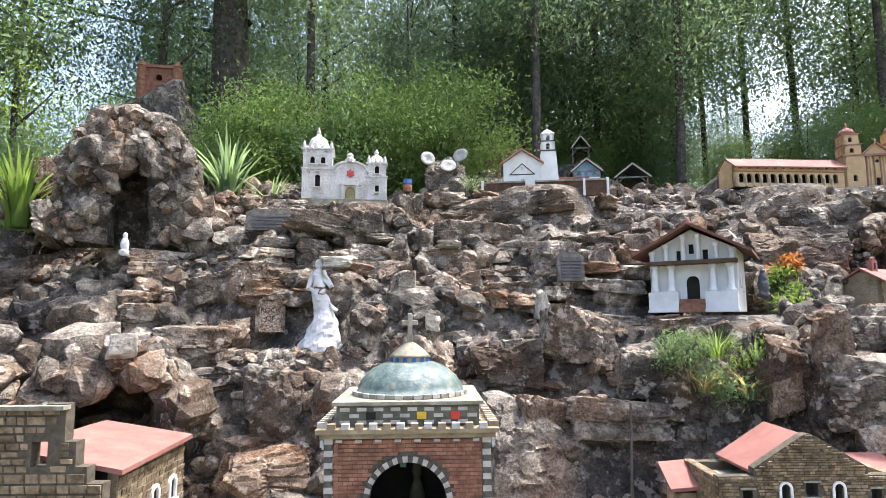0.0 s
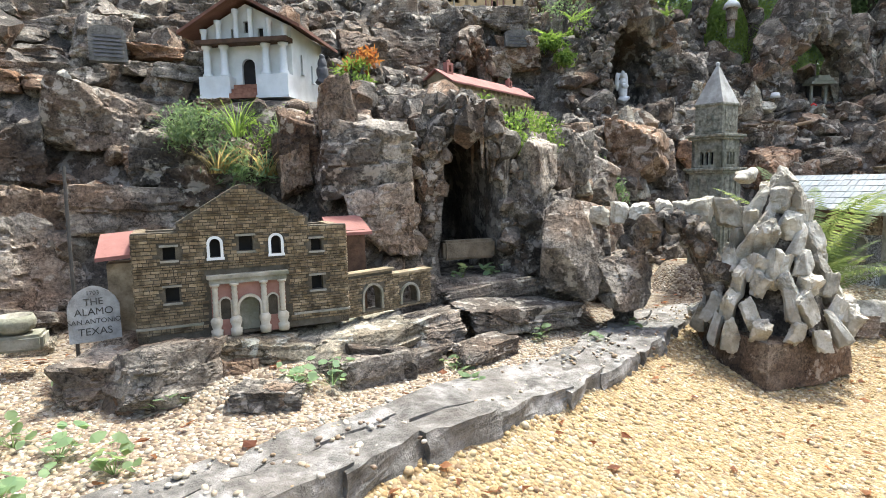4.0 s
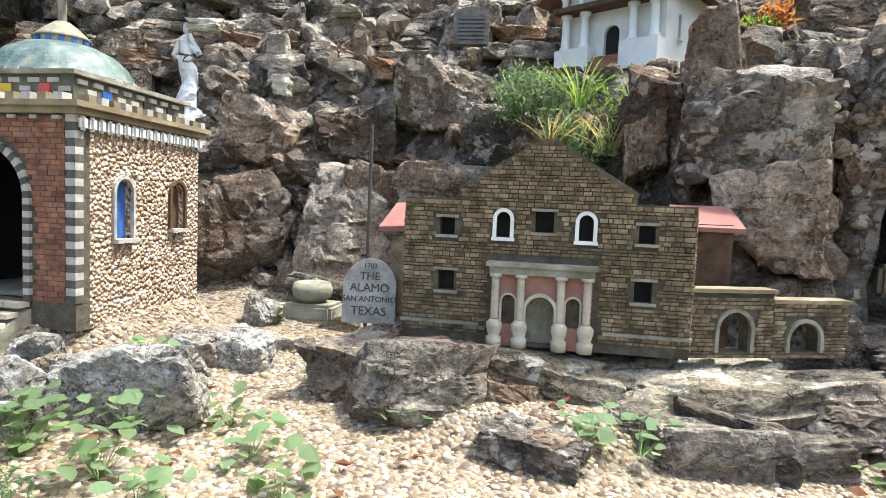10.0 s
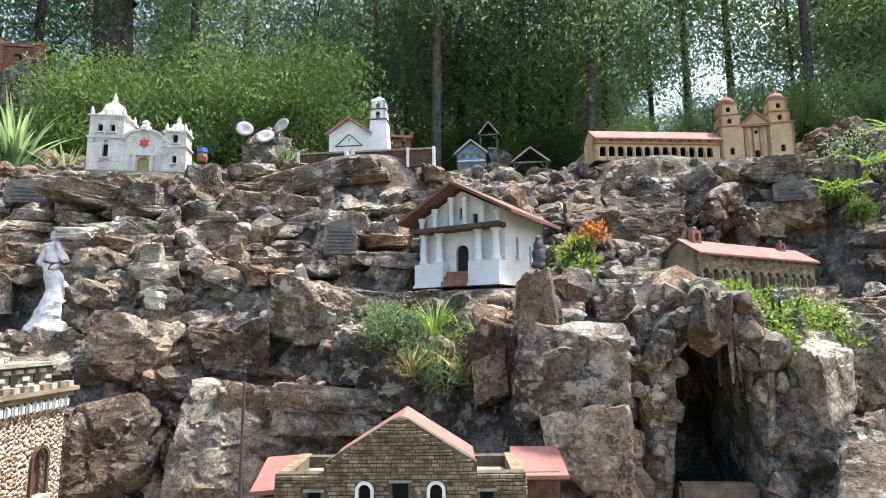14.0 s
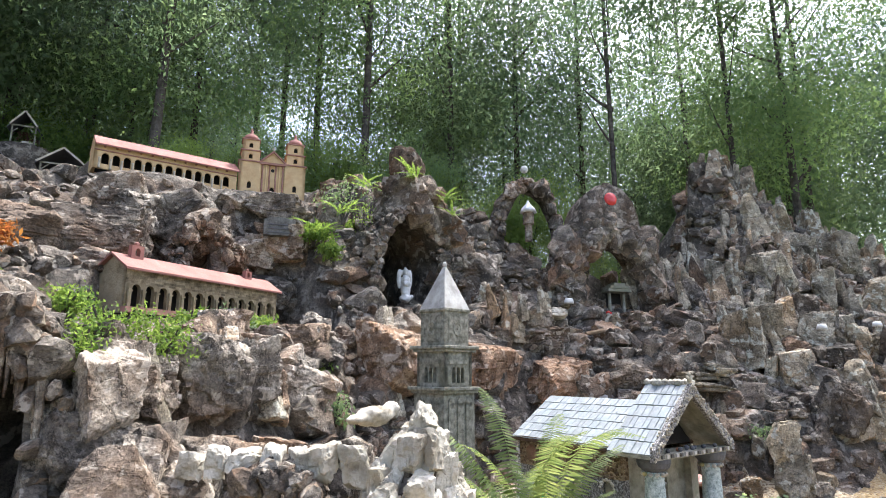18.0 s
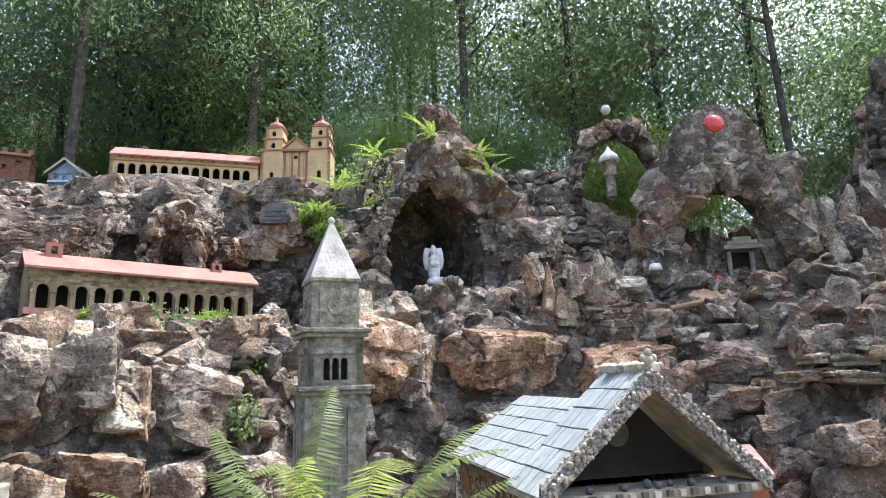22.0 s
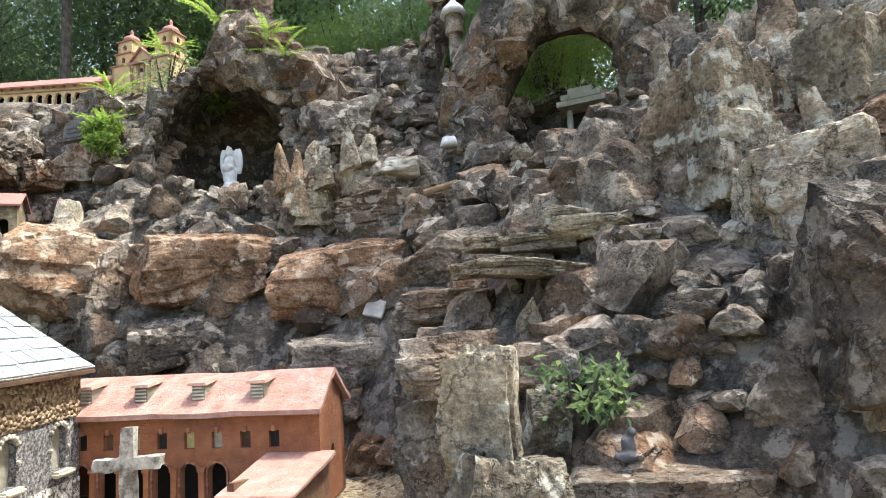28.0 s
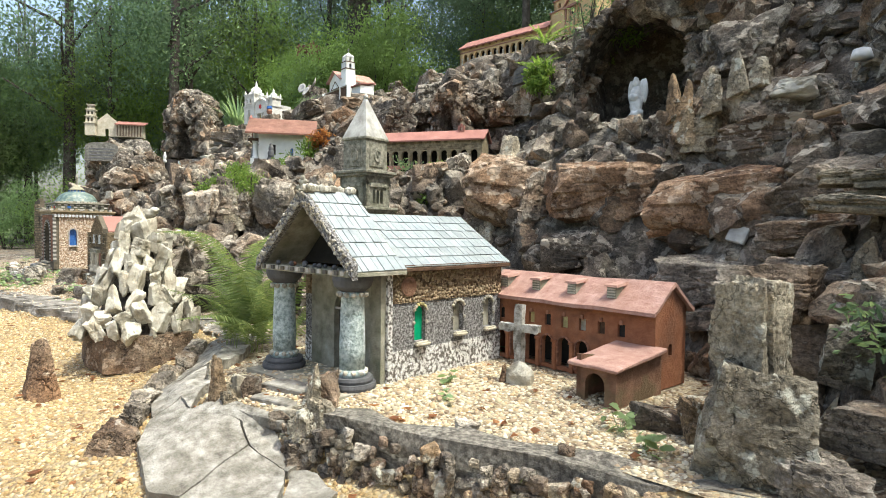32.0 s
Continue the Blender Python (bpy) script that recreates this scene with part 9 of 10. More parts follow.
for kind, row, label in (("pale", (8.80, 3.24, 0.72, 0.36, 0.30, 0.44, 20), "pale grey boulder with a split crown"), ("pale", (8.76, 3.28, 1.00, 0.23, 0.20, 0.42, -12), "pale upright stone leaning on a boulder"),
                         ("shard", (9.20, 3.86, 1.02, 0.42, 0.26, 0.66, -6), "tall pointed grey limestone shard"), ("pale", (9.70, 4.14, 1.24, 0.66, 0.34, 0.72, -16), "broad pale rock streaked with brown"),
                         ("lump", (9.72, 3.45, 0.94, 0.42, 0.36, 0.66, -20), "pitted dark lava-like boulder in the bank"), ("slab", (9.24, 3.38, 0.76, 0.60, 0.26, 0.16, -6), "flat grey-brown stone slab lying"),
                         ("block", (8.62, 3.86, 1.10, 0.40, 0.30, 0.26, 8), "flat-topped weathered grey boulder"), ("block", (8.58, 3.92, 0.80, 0.34, 0.30, 0.44, -4), "angular weathered boulder under a flat stone"),
                         ("pale", (8.95, 3.62, 0.93, 0.16, 0.13, 0.22, 30), "small pale stone among boulders"), ("shard", (8.93, 3.96, 1.12, 0.20, 0.16, 0.42, 12), "upright pointed grey limestone stone"),
                         ("block", (9.42, 3.62, 0.88, 0.30, 0.22, 0.26, -25), "grey weathered stone on the bank"), ("pale", (9.28, 3.24, 0.62, 0.24, 0.18, 0.24, 14), "pale stone at the foot of the bank"),
                         ("block", (9.02, 3.18, 0.60, 0.28, 0.18, 0.20, -8), "weathered stone at the foot of the bank"), ("block", (9.44, 4.02, 1.44, 0.36, 0.28, 0.30, 10), "weathered grey stone on the bank"),
                         ("pale", (8.56, 3.50, 0.62, 0.26, 0.2, 0.2, 30), "low grey rock beside the outbuilding")):
    boulder(kind, *row, label)
# low retaining wall of rough stones beside the paving
FACING = [shape_mesh("facing_stone", rock_shape(1500 + i, "block", 2), ROCK if i % 3 else PALEROCK) for i in range(9)]
wl = thing("retaining_wall", pose(7.36, 2.60, 0.36, 0, 0, 20), "low rough concrete and stone retaining wall", "wall", kind="structure")
b = bmesh.new()
box(b, 0.78, 0.0, 0.045, 1.70, 0.14, 0.30)
bmesh.ops.subdivide_edges(b, edges=b.edges[:], cuts=9, use_grid_fill=True)
for v in b.verts:
    v.co += noise.noise_vector(v.co * 5) * 0.035 + noise.noise_vector(v.co * 17) * 0.014
part("coping", b, GRITSTONE, wl)
for i in range(230):
    ob = new("facing_stone", rr.choice(FACING))
    ob.parent = wl
    s = rr.uniform(0.035, 0.075)
    ob.matrix_local = pose(rr.uniform(-0.2, 1.6), -0.105, rr.uniform(-0.10, 0.15), rr.uniform(-20, 20), rr.uniform(-20, 20), rr.uniform(0, 360)) @ Matrix.Diagonal((s * 1.2, s * 0.7, s, 1))
sst = thing("slate_steps", pose(7.0, 2.47, 0.47, 0, 0, 15), "low grey slate steps before the chapel porch", "steps")
for k in range(3):
    b = bmesh.new()
    box(b, -0.045 * k, 0.105 * k, 0.004 + k * 0.034, 0.28, 0.14, 0.045)
    bmesh.ops.bevel(b, geom=b.edges[:], offset=0.005, segments=1, affect='EDGES')
    bmesh.ops.subdivide_edges(b, edges=b.edges[:], cuts=3, use_grid_fill=True)
    for v in b.verts:
        v.co += noise.noise_vector(v.co * 21) * 0.006
    part("tread", b, FLAG, sst)


# ---- flagstone path ----
PATH = [(0.95, 1.62), (1.5, 1.82), (2.2, 2.12), (3.1, 2.42), (3.75, 2.78), (4.4, 3.2), (5.1, 3.22), (5.75, 2.85), (6.25, 2.5), (6.75, 2.24), (7.3, 2.16), (7.85, 2.12)]


def on_path(t):
    i = min(int(t), len(PATH) - 2)
    f = t - i
    return Vector((PATH[i][0] + (PATH[i + 1][0] - PATH[i][0]) * f, PATH[i][1] + (PATH[i + 1][1] - PATH[i][1]) * f))


def path_y(x):
    return float(np.interp(x, [p[0] for p in PATH], [p[1] for p in PATH]))


flags = thing("flagstone_path", pose(0, 0, 0), "kerb and path of broken grey flagstones", "path", kind="structure")
t = 0.0
while t < len(PATH) - 1.05 and on_path(t).x < 5.2:
    step = rr.uniform(0.22, 0.46)
    a, c = on_path(t), on_path(min(len(PATH) - 1.0, t + step))
    d = (c - a).normalized()
    nrm = Vector((-d.y, d.x))
    wid = 0.18
    splits = [(-wid, wid)] if rr.random() < 0.4 else [(-wid, rr.uniform(-0.05, 0.05)), None]
    if splits[-1] is None:
        splits[-1] = (splits[0][1], wid)
    for w0, w1 in splits:
        g = 0.007
        q = []
        for pnt, sgn, w in ((a, 1, w0 + g), (c, -1, w0 + g), (c, -1, w1 - g), (a, 1, w1 - g)):
            s = pnt + d * sgn * (g - 0.05 + 0.05 * rr.random()) + nrm * (w + rr.uniform(-0.04, 0.04) * (abs(w) > 0.1))
            q.append(s)
        zz = bed(a.x) + 0.035 + rr.uniform(-0.006, 0.008)
        b = bmesh.new()
        tops = [zz + 0.012 * rr.random() for p in q]
        hexa(b, [(p.x, p.y, e - 0.12) for p, e in zip(q, tops)] + [(p.x, p.y, e) for p, e in zip(q, tops)])
        bmesh.ops.recalc_face_normals(b, faces=b.faces)
        bmesh.ops.subdivide_edges(b, edges=b.edges[:], cuts=5, use_grid_fill=True)
        for v in b.verts:
            o = noise.noise_vector(v.co * 6) + noise.noise_vector(v.co * 17) * 0.5
            v.co += Vector((o.x * 0.035, o.y * 0.035, o.z * 0.014))
        part("flagstone", b, KERBSTONE, flags)
    t += step


def paving_slab(ring, rough, lift):
    b = bmesh.new()
    cx, cy = sum(p[0] for p in ring) / len(ring), sum(p[1] for p in ring) / len(ring)
    f = b.faces.new([b.verts.new((cx + (x - cx) * 0.985, cy + (y - cy) * 0.985, 0)) for x, y in ring])
    low = bmesh.ops.extrude_face_region(b, geom=[f])
    for v in low["geom"]:
        if isinstance(v, bmesh.types.BMVert):
            v.co.z -= 0.13
    bmesh.ops.recalc_face_normals(b, faces=b.faces)
    bmesh.ops.triangulate(b, faces=b.faces)
    bmesh.ops.subdivide_edges(b, edges=b.edges[:], cuts=6, use_grid_fill=True)
    for v in b.verts:
        o = noise.noise_vector(v.co * 5) + noise.noise_vector(v.co * 14) * 0.5 + noise.noise_vector(v.co * 37) * 0.3
        v.co += Vector((o.x * 0.012, o.y * 0.012, o.z * rough + land(v.co.x, v.co.y, False) + lift))
    part("flagstone", b, FLAG, flags)


for ring, rough, lift in (
        (((6.70, 1.99), (6.55, 2.08), (6.50, 2.24), (6.62, 2.24), (6.90, 1.95)), 0.008, 0.055),
        (((6.62, 2.24), (6.95, 2.35), (7.10, 2.325), (7.19, 2.00), (7.08, 1.93), (6.90, 1.95)), 0.008, 0.058),
        (((7.10, 2.325), (7.34, 2.37), (7.43, 2.32), (7.54, 2.21), (7.60, 2.05), (7.32, 1.90), (7.19, 2.00)), 0.008, 0.055),
        (((6.62, 2.25), (6.70, 2.37), (6.92, 2.41), (7.12, 2.44), (7.33, 2.43), (7.34, 2.38), (7.10, 2.335), (6.95, 2.36)), 0.014, 0.045),
        (((7.36, 2.39), (7.45, 2.46), (7.64, 2.43), (7.74, 2.25), (7.56, 2.22), (7.44, 2.33)), 0.022, 0.05),
        (((6.54, 2.09), (6.30, 2.16), (6.02, 2.32), (6.12, 2.58), (6.40, 2.50), (6.62, 2.25), (6.50, 2.24)), 0.022, 0.055),
        (((6.02, 2.32), (5.74, 2.50), (5.46, 2.68), (5.62, 3.00), (5.90, 2.82), (6.12, 2.58)), 0.028, 0.06),
        (((5.46, 2.68), (5.24, 2.80), (5.14, 3.06), (5.34, 3.22), (5.62, 3.00)), 0.024, 0.055)):
    paving_slab(ring, rough, lift)
# dark rock rim between the paving and the yellow gravel
for x, y, w, d, h, yaw in ((6.56, 1.95, 0.26, 0.15, 0.17, 38), (6.40, 2.06, 0.22, 0.13, 0.15, -30), (6.20, 2.17, 0.26, 0.12, 0.16, -32), (5.98, 2.30, 0.30, 0.13, 0.19, -34), (5.75, 2.45, 0.28, 0.14, 0.20, -32), (5.50, 2.62, 0.34, 0.13, 0.22, -30), (5.25, 2.76, 0.28, 0.14, 0.18, -40)):
    boulder("block", x, y, land(x, y, False) + h * 0.22, w, d, h, yaw, "rough dark rock edging the paving")


# ---- gravel ----
def pebble_material(name, stops):
    m = material(name, [(0.3, (0.5, 0.5, 0.5)), (0.7, (0.6, 0.6, 0.6))], 60, 4, 0.65, 0.25, 150)
    nt = m.node_tree
    bs = nt.nodes["Principled BSDF"]
    geo = nt.nodes.new("ShaderNodeNewGeometry")
    ramp = nt.nodes.new("ShaderNodeValToRGB")
    ramp.color_ramp.interpolation = 'CONSTANT'
    el = ramp.color_ramp.elements
    while len(el) < len(stops):
        el.new(0.5)
    for e, (p, c) in zip(el, stops):
        e.position, e.color = p, (*c, 1)
    nt.links.new(geo.outputs["Random Per Island"], ramp.inputs[0])
    nt.links.new(ramp.outputs[0], bs.inputs["Base Color"])
    return m


GOLD_STOPS = [(0.0, (0.30, 0.195, 0.085)), (0.2, (0.37, 0.265, 0.125)), (0.45, (0.43, 0.33, 0.18)), (0.65, (0.32, 0.225, 0.115)), (0.8, (0.46, 0.38, 0.25)), (0.94, (0.22, 0.14, 0.075))]
PALE_STOPS = [(0.0, (0.33, 0.265, 0.175)), (0.2, (0.40, 0.34, 0.25)), (0.42, (0.29, 0.205, 0.12)), (0.6, (0.44, 0.39, 0.31)), (0.76, (0.24, 0.175, 0.12)), (0.9, (0.15, 0.105, 0.07))]
# bed colours scaled down: shade between the loose pebbles is put in here
GOLDBED = gravel_material("gold_gravel", [(q, tuple(v * 0.7 for v in c)) for q, c in GOLD_STOPS], (0.1, 0.07, 0.03))
PALEBED = gravel_material("pale_gravel", [(q, tuple(v * 0.65 for v in c)) for q, c in PALE_STOPS], (0.1, 0.08, 0.05))
GOLDPEB = pebble_material("gold_pebbles", GOLD_STOPS)
CREAM_STOPS = [(q, (min(0.6, c[0] * 1.3), min(0.55, c[1] * 1.32), c[2] * 1.25)) for q, c in PALE_STOPS]
# cream bed scaled down likewise, for the shade between its pebbles
CREAMBED = gravel_material("cream_gravel", [(q, tuple(v * 0.65 for v in c)) for q, c in CREAM_STOPS], (0.1, 0.08, 0.05))
CREAMPEB = pebble_material("cream_pebbles", CREAM_STOPS)
PALEPEB = pebble_material("pale_pebbles", PALE_STOPS)
PAVE = material("walkway_concrete", [(0.35, (0.18, 0.17, 0.155)), (0.65, (0.29, 0.28, 0.26))], 5, 8, 0.9, 0.4, 40, stain=(0.24, 0.22, 0.19), stain_amount=0.4, stain_scale=2)


def sheet(name, mat, inside, x0, x1, y0, y1, lift, label, category, step=0.06):
    vs, idx, fs = [], {}, []
    nx, ny = int((x1 - x0) / step), int((y1 - y0) / step)

    def vert(i, j):
        if (i, j) not in idx:
            x, y = x0 + i * step, y0 + j * step
            idx[(i, j)] = len(vs)
            vs.append((x, y, land(x, y) + lift))
        return idx[(i, j)]
    for j in range(ny):
        for i in range(nx):
            if inside(x0 + (i + 0.5) * step, y0 + (j + 0.5) * step):
                fs.append((vert(i, j), vert(i + 1, j), vert(i + 1, j + 1), vert(i, j + 1)))
    ob = array_object(name, vs, fs, mat, True)
    return tagged(ob, label, category, kind="structure")


def edge_y(x):
    return path_y(x) if x < 7.3 else min(3.0, 2.6 + (x - 7.36) * 0.364)


def in_gold(x, y):
    return x > 1.1 and y > -1.0 and y < min(edge_y(x), float(np.interp(x, XS, FOOT)) - 0.02)


def in_pale(x, y):
    yf = float(np.interp(x, XS, FOOT))
    return -4 < x < 9.3 and y > (edge_y(x) if x > 0.95 else 1.62) and y < yf - 0.02


sheet("gravel_gold", GOLDBED, in_gold, 1.0, 12.0, -1.0, 3.4, 0.006, "yellow gravel bed scattered with dry leaves", "gravel")
sheet("gravel_cream", CREAMBED, lambda x, y: x >= 5.6 and in_pale(x, y), 5.6, 9.3, 1.6, 5.0, 0.006, "cream gravel bed before the red convent", "gravel")
sheet("gravel_pale", PALEBED, lambda x, y: x < 5.6 and in_pale(x, y), -4.0, 5.62, 1.6, 5.0, 0.006, "pale gravel bed round the miniature buildings", "gravel")
sheet("walkway", PAVE, lambda x, y: x < 1.1 and y < 1.7, -6, 1.2, -1.0, 1.8, 0.006, "worn concrete visitor walkway", "walkway")

PEB = []
for i in range(8):
    bm = bmesh.new()
    bmesh.ops.create_icosphere(bm, subdivisions=1, radius=1.0)
    rp = random.Random(60 + i)
    vs = np.array([[c * rp.uniform(0.85, 1.15) for c in v.co] for v in bm.verts]) * 0.5
    PEB.append((vs, np.array([[v.index for v in f.verts] for f in bm.faces])))
    bm.free()


def pebbles(name, mat, inside, count, x0, x1, y0, y1, size, label, seed):
    rp = random.Random(seed)
    pl = []
    while len(pl) < count:
        x, y = rp.uniform(x0, x1), rp.uniform(y0, y1)
        if inside(x, y):
            s = size * math.exp(rp.gauss(0, 0.25))
            pl.append((x, y, land(x, y) + s * 0.2, s * rp.uniform(1, 1.5), s, s * rp.uniform(0.6, 0.9), spin(rp, 30)))
    return scatter(name, PEB, pl, mat, label, "gravel")


pebbles("gravel_stones", GOLDPEB, in_gold, 28000, 1.6, 7.6, 0.9, 3.2, 0.0175, "loose yellow gravel stones", 41)
pebbles("gravel_stones", CREAMPEB, in_pale, 16000, 5.9, 8.7, 1.65, 3.9, 0.016, "loose cream gravel stones", 45)
pebbles("gravel_stones", PALEPEB, in_pale, 32000, -1.3, 3.6, 1.65, 3.5, 0.0145, "loose pale gravel stones", 42)

rp = random.Random(43)
pl = []
for _ in range(420):
    q = on_path(rp.uniform(0.2, 6.8))
    x, y = q.x + rp.uniform(-0.2, 0.2), q.y + rp.uniform(-0.2, 0.22)
    s = 0.017 * math.exp(rp.gauss(0, 0.25))
    pl.append((x, y, bed(x) + 0.046 + s * 0.2, s * 1.3, s, s * 0.7, spin(rp, 30)))
scatter("gravel_stones", PEB, pl, PALEPEB, "pale gravel stones strewn over the flagstones", "gravel")


# ---- plants ----
def leaf_material(name, c0, c1, rough=0.55, bough=0.0):
    m = bpy.data.materials.new(name)
    m.use_nodes = True
    nt = m.node_tree
    out = nt.nodes["Material Output"]
    nt.nodes.remove(nt.nodes["Principled BSDF"])
    geo = nt.nodes.new("ShaderNodeNewGeometry")
    ramp = nt.nodes.new("ShaderNodeValToRGB")
    ramp.color_ramp.elements[0].color, ramp.color_ramp.elements[1].color = (*c0, 1), (*c1, 1)
    nt.links.new(geo.outputs["Random Per Island"], ramp.inputs[0])
    df = nt.nodes.new("ShaderNodeBsdfPrincipled")
    df.inputs["Roughness"].default_value = rough
    df.inputs["Specular IOR Level"].default_value = 0.25
    tr = nt.nodes.new("ShaderNodeBsdfTranslucent")
    mx = nt.nodes.new("ShaderNodeMixShader")
    mx.inputs[0].default_value = 0.55
    nt.links.new(ramp.outputs[0], df.inputs["Base Color"])
    thru = nt.nodes.new("ShaderNodeMixRGB")
    thru.blend_type = 'MULTIPLY'
    thru.inputs[0].default_value = 1.0
    thru.inputs[2].default_value = (2.0, 1.75, 1.4, 1)
    nt.links.new(ramp.outputs[0], thru.inputs[1])
    nt.links.new(thru.outputs[0], tr.inputs["Color"])
    nt.links.new(df.outputs[0], mx.inputs[1])
    nt.links.new(tr.outputs[0], mx.inputs[2])
    nt.links.new(mx.outputs[0], out.inputs[0])
    if bough:
        co = nt.nodes.new("ShaderNodeTexCoord")
        sc = nt.nodes.new("ShaderNodeVectorMath")
        sc.operation = 'MULTIPLY_ADD'
        sc.inputs[1].default_value = (bough, bough, bough)
        sc.inputs[2].default_value = (0, 0, 0.35)
        nt.links.new(co.outputs["Object"], sc.inputs[0])
        half = nt.nodes.new("ShaderNodeVectorMath")
        half.operation = 'MULTIPLY_ADD'
        half.inputs[1].default_value = (0.22, 0.22, 0.22)
        nt.links.new(geo.outputs["Normal"], half.inputs[0])
        nt.links.new(sc.outputs[0], half.inputs[2])
        nm = nt.nodes.new("ShaderNodeVectorMath")
        nm.operation = 'NORMALIZE'
        nt.links.new(half.outputs[0], nm.inputs[0])
        nt.links.new(nm.outputs[0], df.inputs["Normal"])
        nt.links.new(nm.outputs[0], tr.inputs["Normal"])
    return m


LEAF_FERN = leaf_material("leaf_fern", (0.075, 0.12, 0.04), (0.16, 0.205, 0.08))
LEAF_STRAW = leaf_material("leaf_straw", (0.20, 0.17, 0.07), (0.34, 0.29, 0.14), 0.7)
LEAF_MID = leaf_material("leaf_mid", (0.075, 0.125, 0.068), (0.16, 0.235, 0.115))
LEAF_BRIGHT = leaf_material("leaf_bright", (0.075, 0.14, 0.03), (0.17, 0.26, 0.06))
LEAF_GREY = leaf_material("leaf_greygreen", (0.10, 0.17, 0.09), (0.2, 0.3, 0.16))
LEAF_ORANGE = leaf_material("leaf_orange", (0.20, 0.07, 0.025), (0.26, 0.14, 0.04))
LEAF_DRY = leaf_material("leaf_dry", (0.12, 0.05, 0.03), (0.27, 0.14, 0.07), 0.7)
TREE_DARK = leaf_material("tree_leaf_dark", (0.105, 0.175, 0.105), (0.16, 0.25, 0.145), 0.7, 0.3)
TREE_MID = leaf_material("tree_leaf_mid", (0.115, 0.20, 0.085), (0.175, 0.28, 0.115), 0.7, 0.3)
TREE_BRIGHT = leaf_material("tree_leaf_bright", (0.125, 0.215, 0.05), (0.19, 0.30, 0.08), 0.7, 0.6)
BARK = material("bark", [(0.3, (0.035, 0.029, 0.023)), (0.5, (0.085, 0.072, 0.06)), (0.7, (0.16, 0.14, 0.12))], 9, 8, 0.95, 1.0, 18)


def leaf_cloud(rows, length, width, seed, fold=0.25):
    """Leaves, each a folded four-point blade, at (x, y, z) rows: vertex and face arrays."""
    rp = np.random.RandomState(seed)
    p = np.array(rows)
    n = len(p)
    d = rp.normal(size=(n, 3))
    d[:, 2] -= 0.35
    d /= np.linalg.norm(d, axis=1)[:, None]
    u = np.cross(d, rp.normal(size=(n, 3)))
    u /= np.linalg.norm(u, axis=1)[:, None]
    w = np.cross(d, u)
    ln = length * rp.uniform(0.6, 1.3, n)[:, None]
    wd = width * rp.uniform(0.7, 1.2, n)[:, None]
    a, m1, m2, e = p, p + d * ln * 0.45 + u * wd / 2 + w * wd * fold, p + d * ln * 0.45 - u * wd / 2 + w * wd * fold, p + d * ln
    vs = np.stack([a, m1, e, m2], 1).reshape(-1, 3)
    k = np.arange(n)[:, None] * 4
    fs = np.concatenate([k, k + 1, k + 2, k + 3], 1)
    return vs, fs


def cloud_mesh(name, vs, fs, mat):
    me = bpy.data.meshes.new(name)
    me.from_pydata(vs.tolist(), [], fs.tolist())
    me.materials.append(mat)
    return me


def clump_rows(seed, clumps, per, rx, ry, rz, clump_r, hollow=0.5):
    rp = np.random.RandomState(seed)
    out = []
    for _ in range(clumps):
        d = rp.normal(size=3)
        d /= np.linalg.norm(d)
        r = (hollow + (1 - hollow) * rp.rand())
        c = d * r * np.array([rx, ry, rz])
        out.append(c + rp.normal(size=(per, 3)) * clump_r * np.array([1, 1, 0.6]))
    return np.concatenate(out)


def bush(x, y, z, rx, ry, rz, mat, label, seed, n=900, leaf=0.06, width=0.03, name="bush"):
    rows = clump_rows(seed, max(6, n // 45), 45, rx * 0.8, ry * 0.8, rz * 0.8, min(rx, rz) * 0.28, 0.35)
    me = cloud_mesh(name, *leaf_cloud(rows, leaf, width, seed), mat)
    root = thing(name, pose(x, y, z), label, "plant")
    crown = new("foliage", me)
    crown.parent = root
    rp = random.Random(seed)
    b = bmesh.new()
    for _ in range(5):
        tip = Vector((rp.uniform(-rx, rx) * 0.6, rp.uniform(-ry, ry) * 0.6, rz * 0.5))
        limb(b, Vector((0, 0, -rz)), tip, 0.012 + rx * 0.01, 0.004, 6)
    part("stem", b, BARK, root)
    return root


def limb(b, p0, p1, r0, r1, n=8, bend=0.08, seed=0):
    d = p1 - p0
    ax = d.normalized()
    side = ax.cross(Vector((0.3, 0.5, 0.8))).normalized()
    up = ax.cross(side)
    rings = []
    for i in range(5):
        f = i / 4
        c = p0 + d * f + side * math.sin(f * 3.1) * bend * d.length * 0.5
        r = r0 + (r1 - r0) * f
        rings.append([b.verts.new(c + (side * math.cos(6.28318 * k / n) + up * math.sin(6.28318 * k / n)) * r) for k in range(n)])
    for q, s in zip(rings, rings[1:]):
        for k in range(n):
            b.faces.new((q[k], q[(k + 1) % n], s[(k + 1) % n], s[k]))


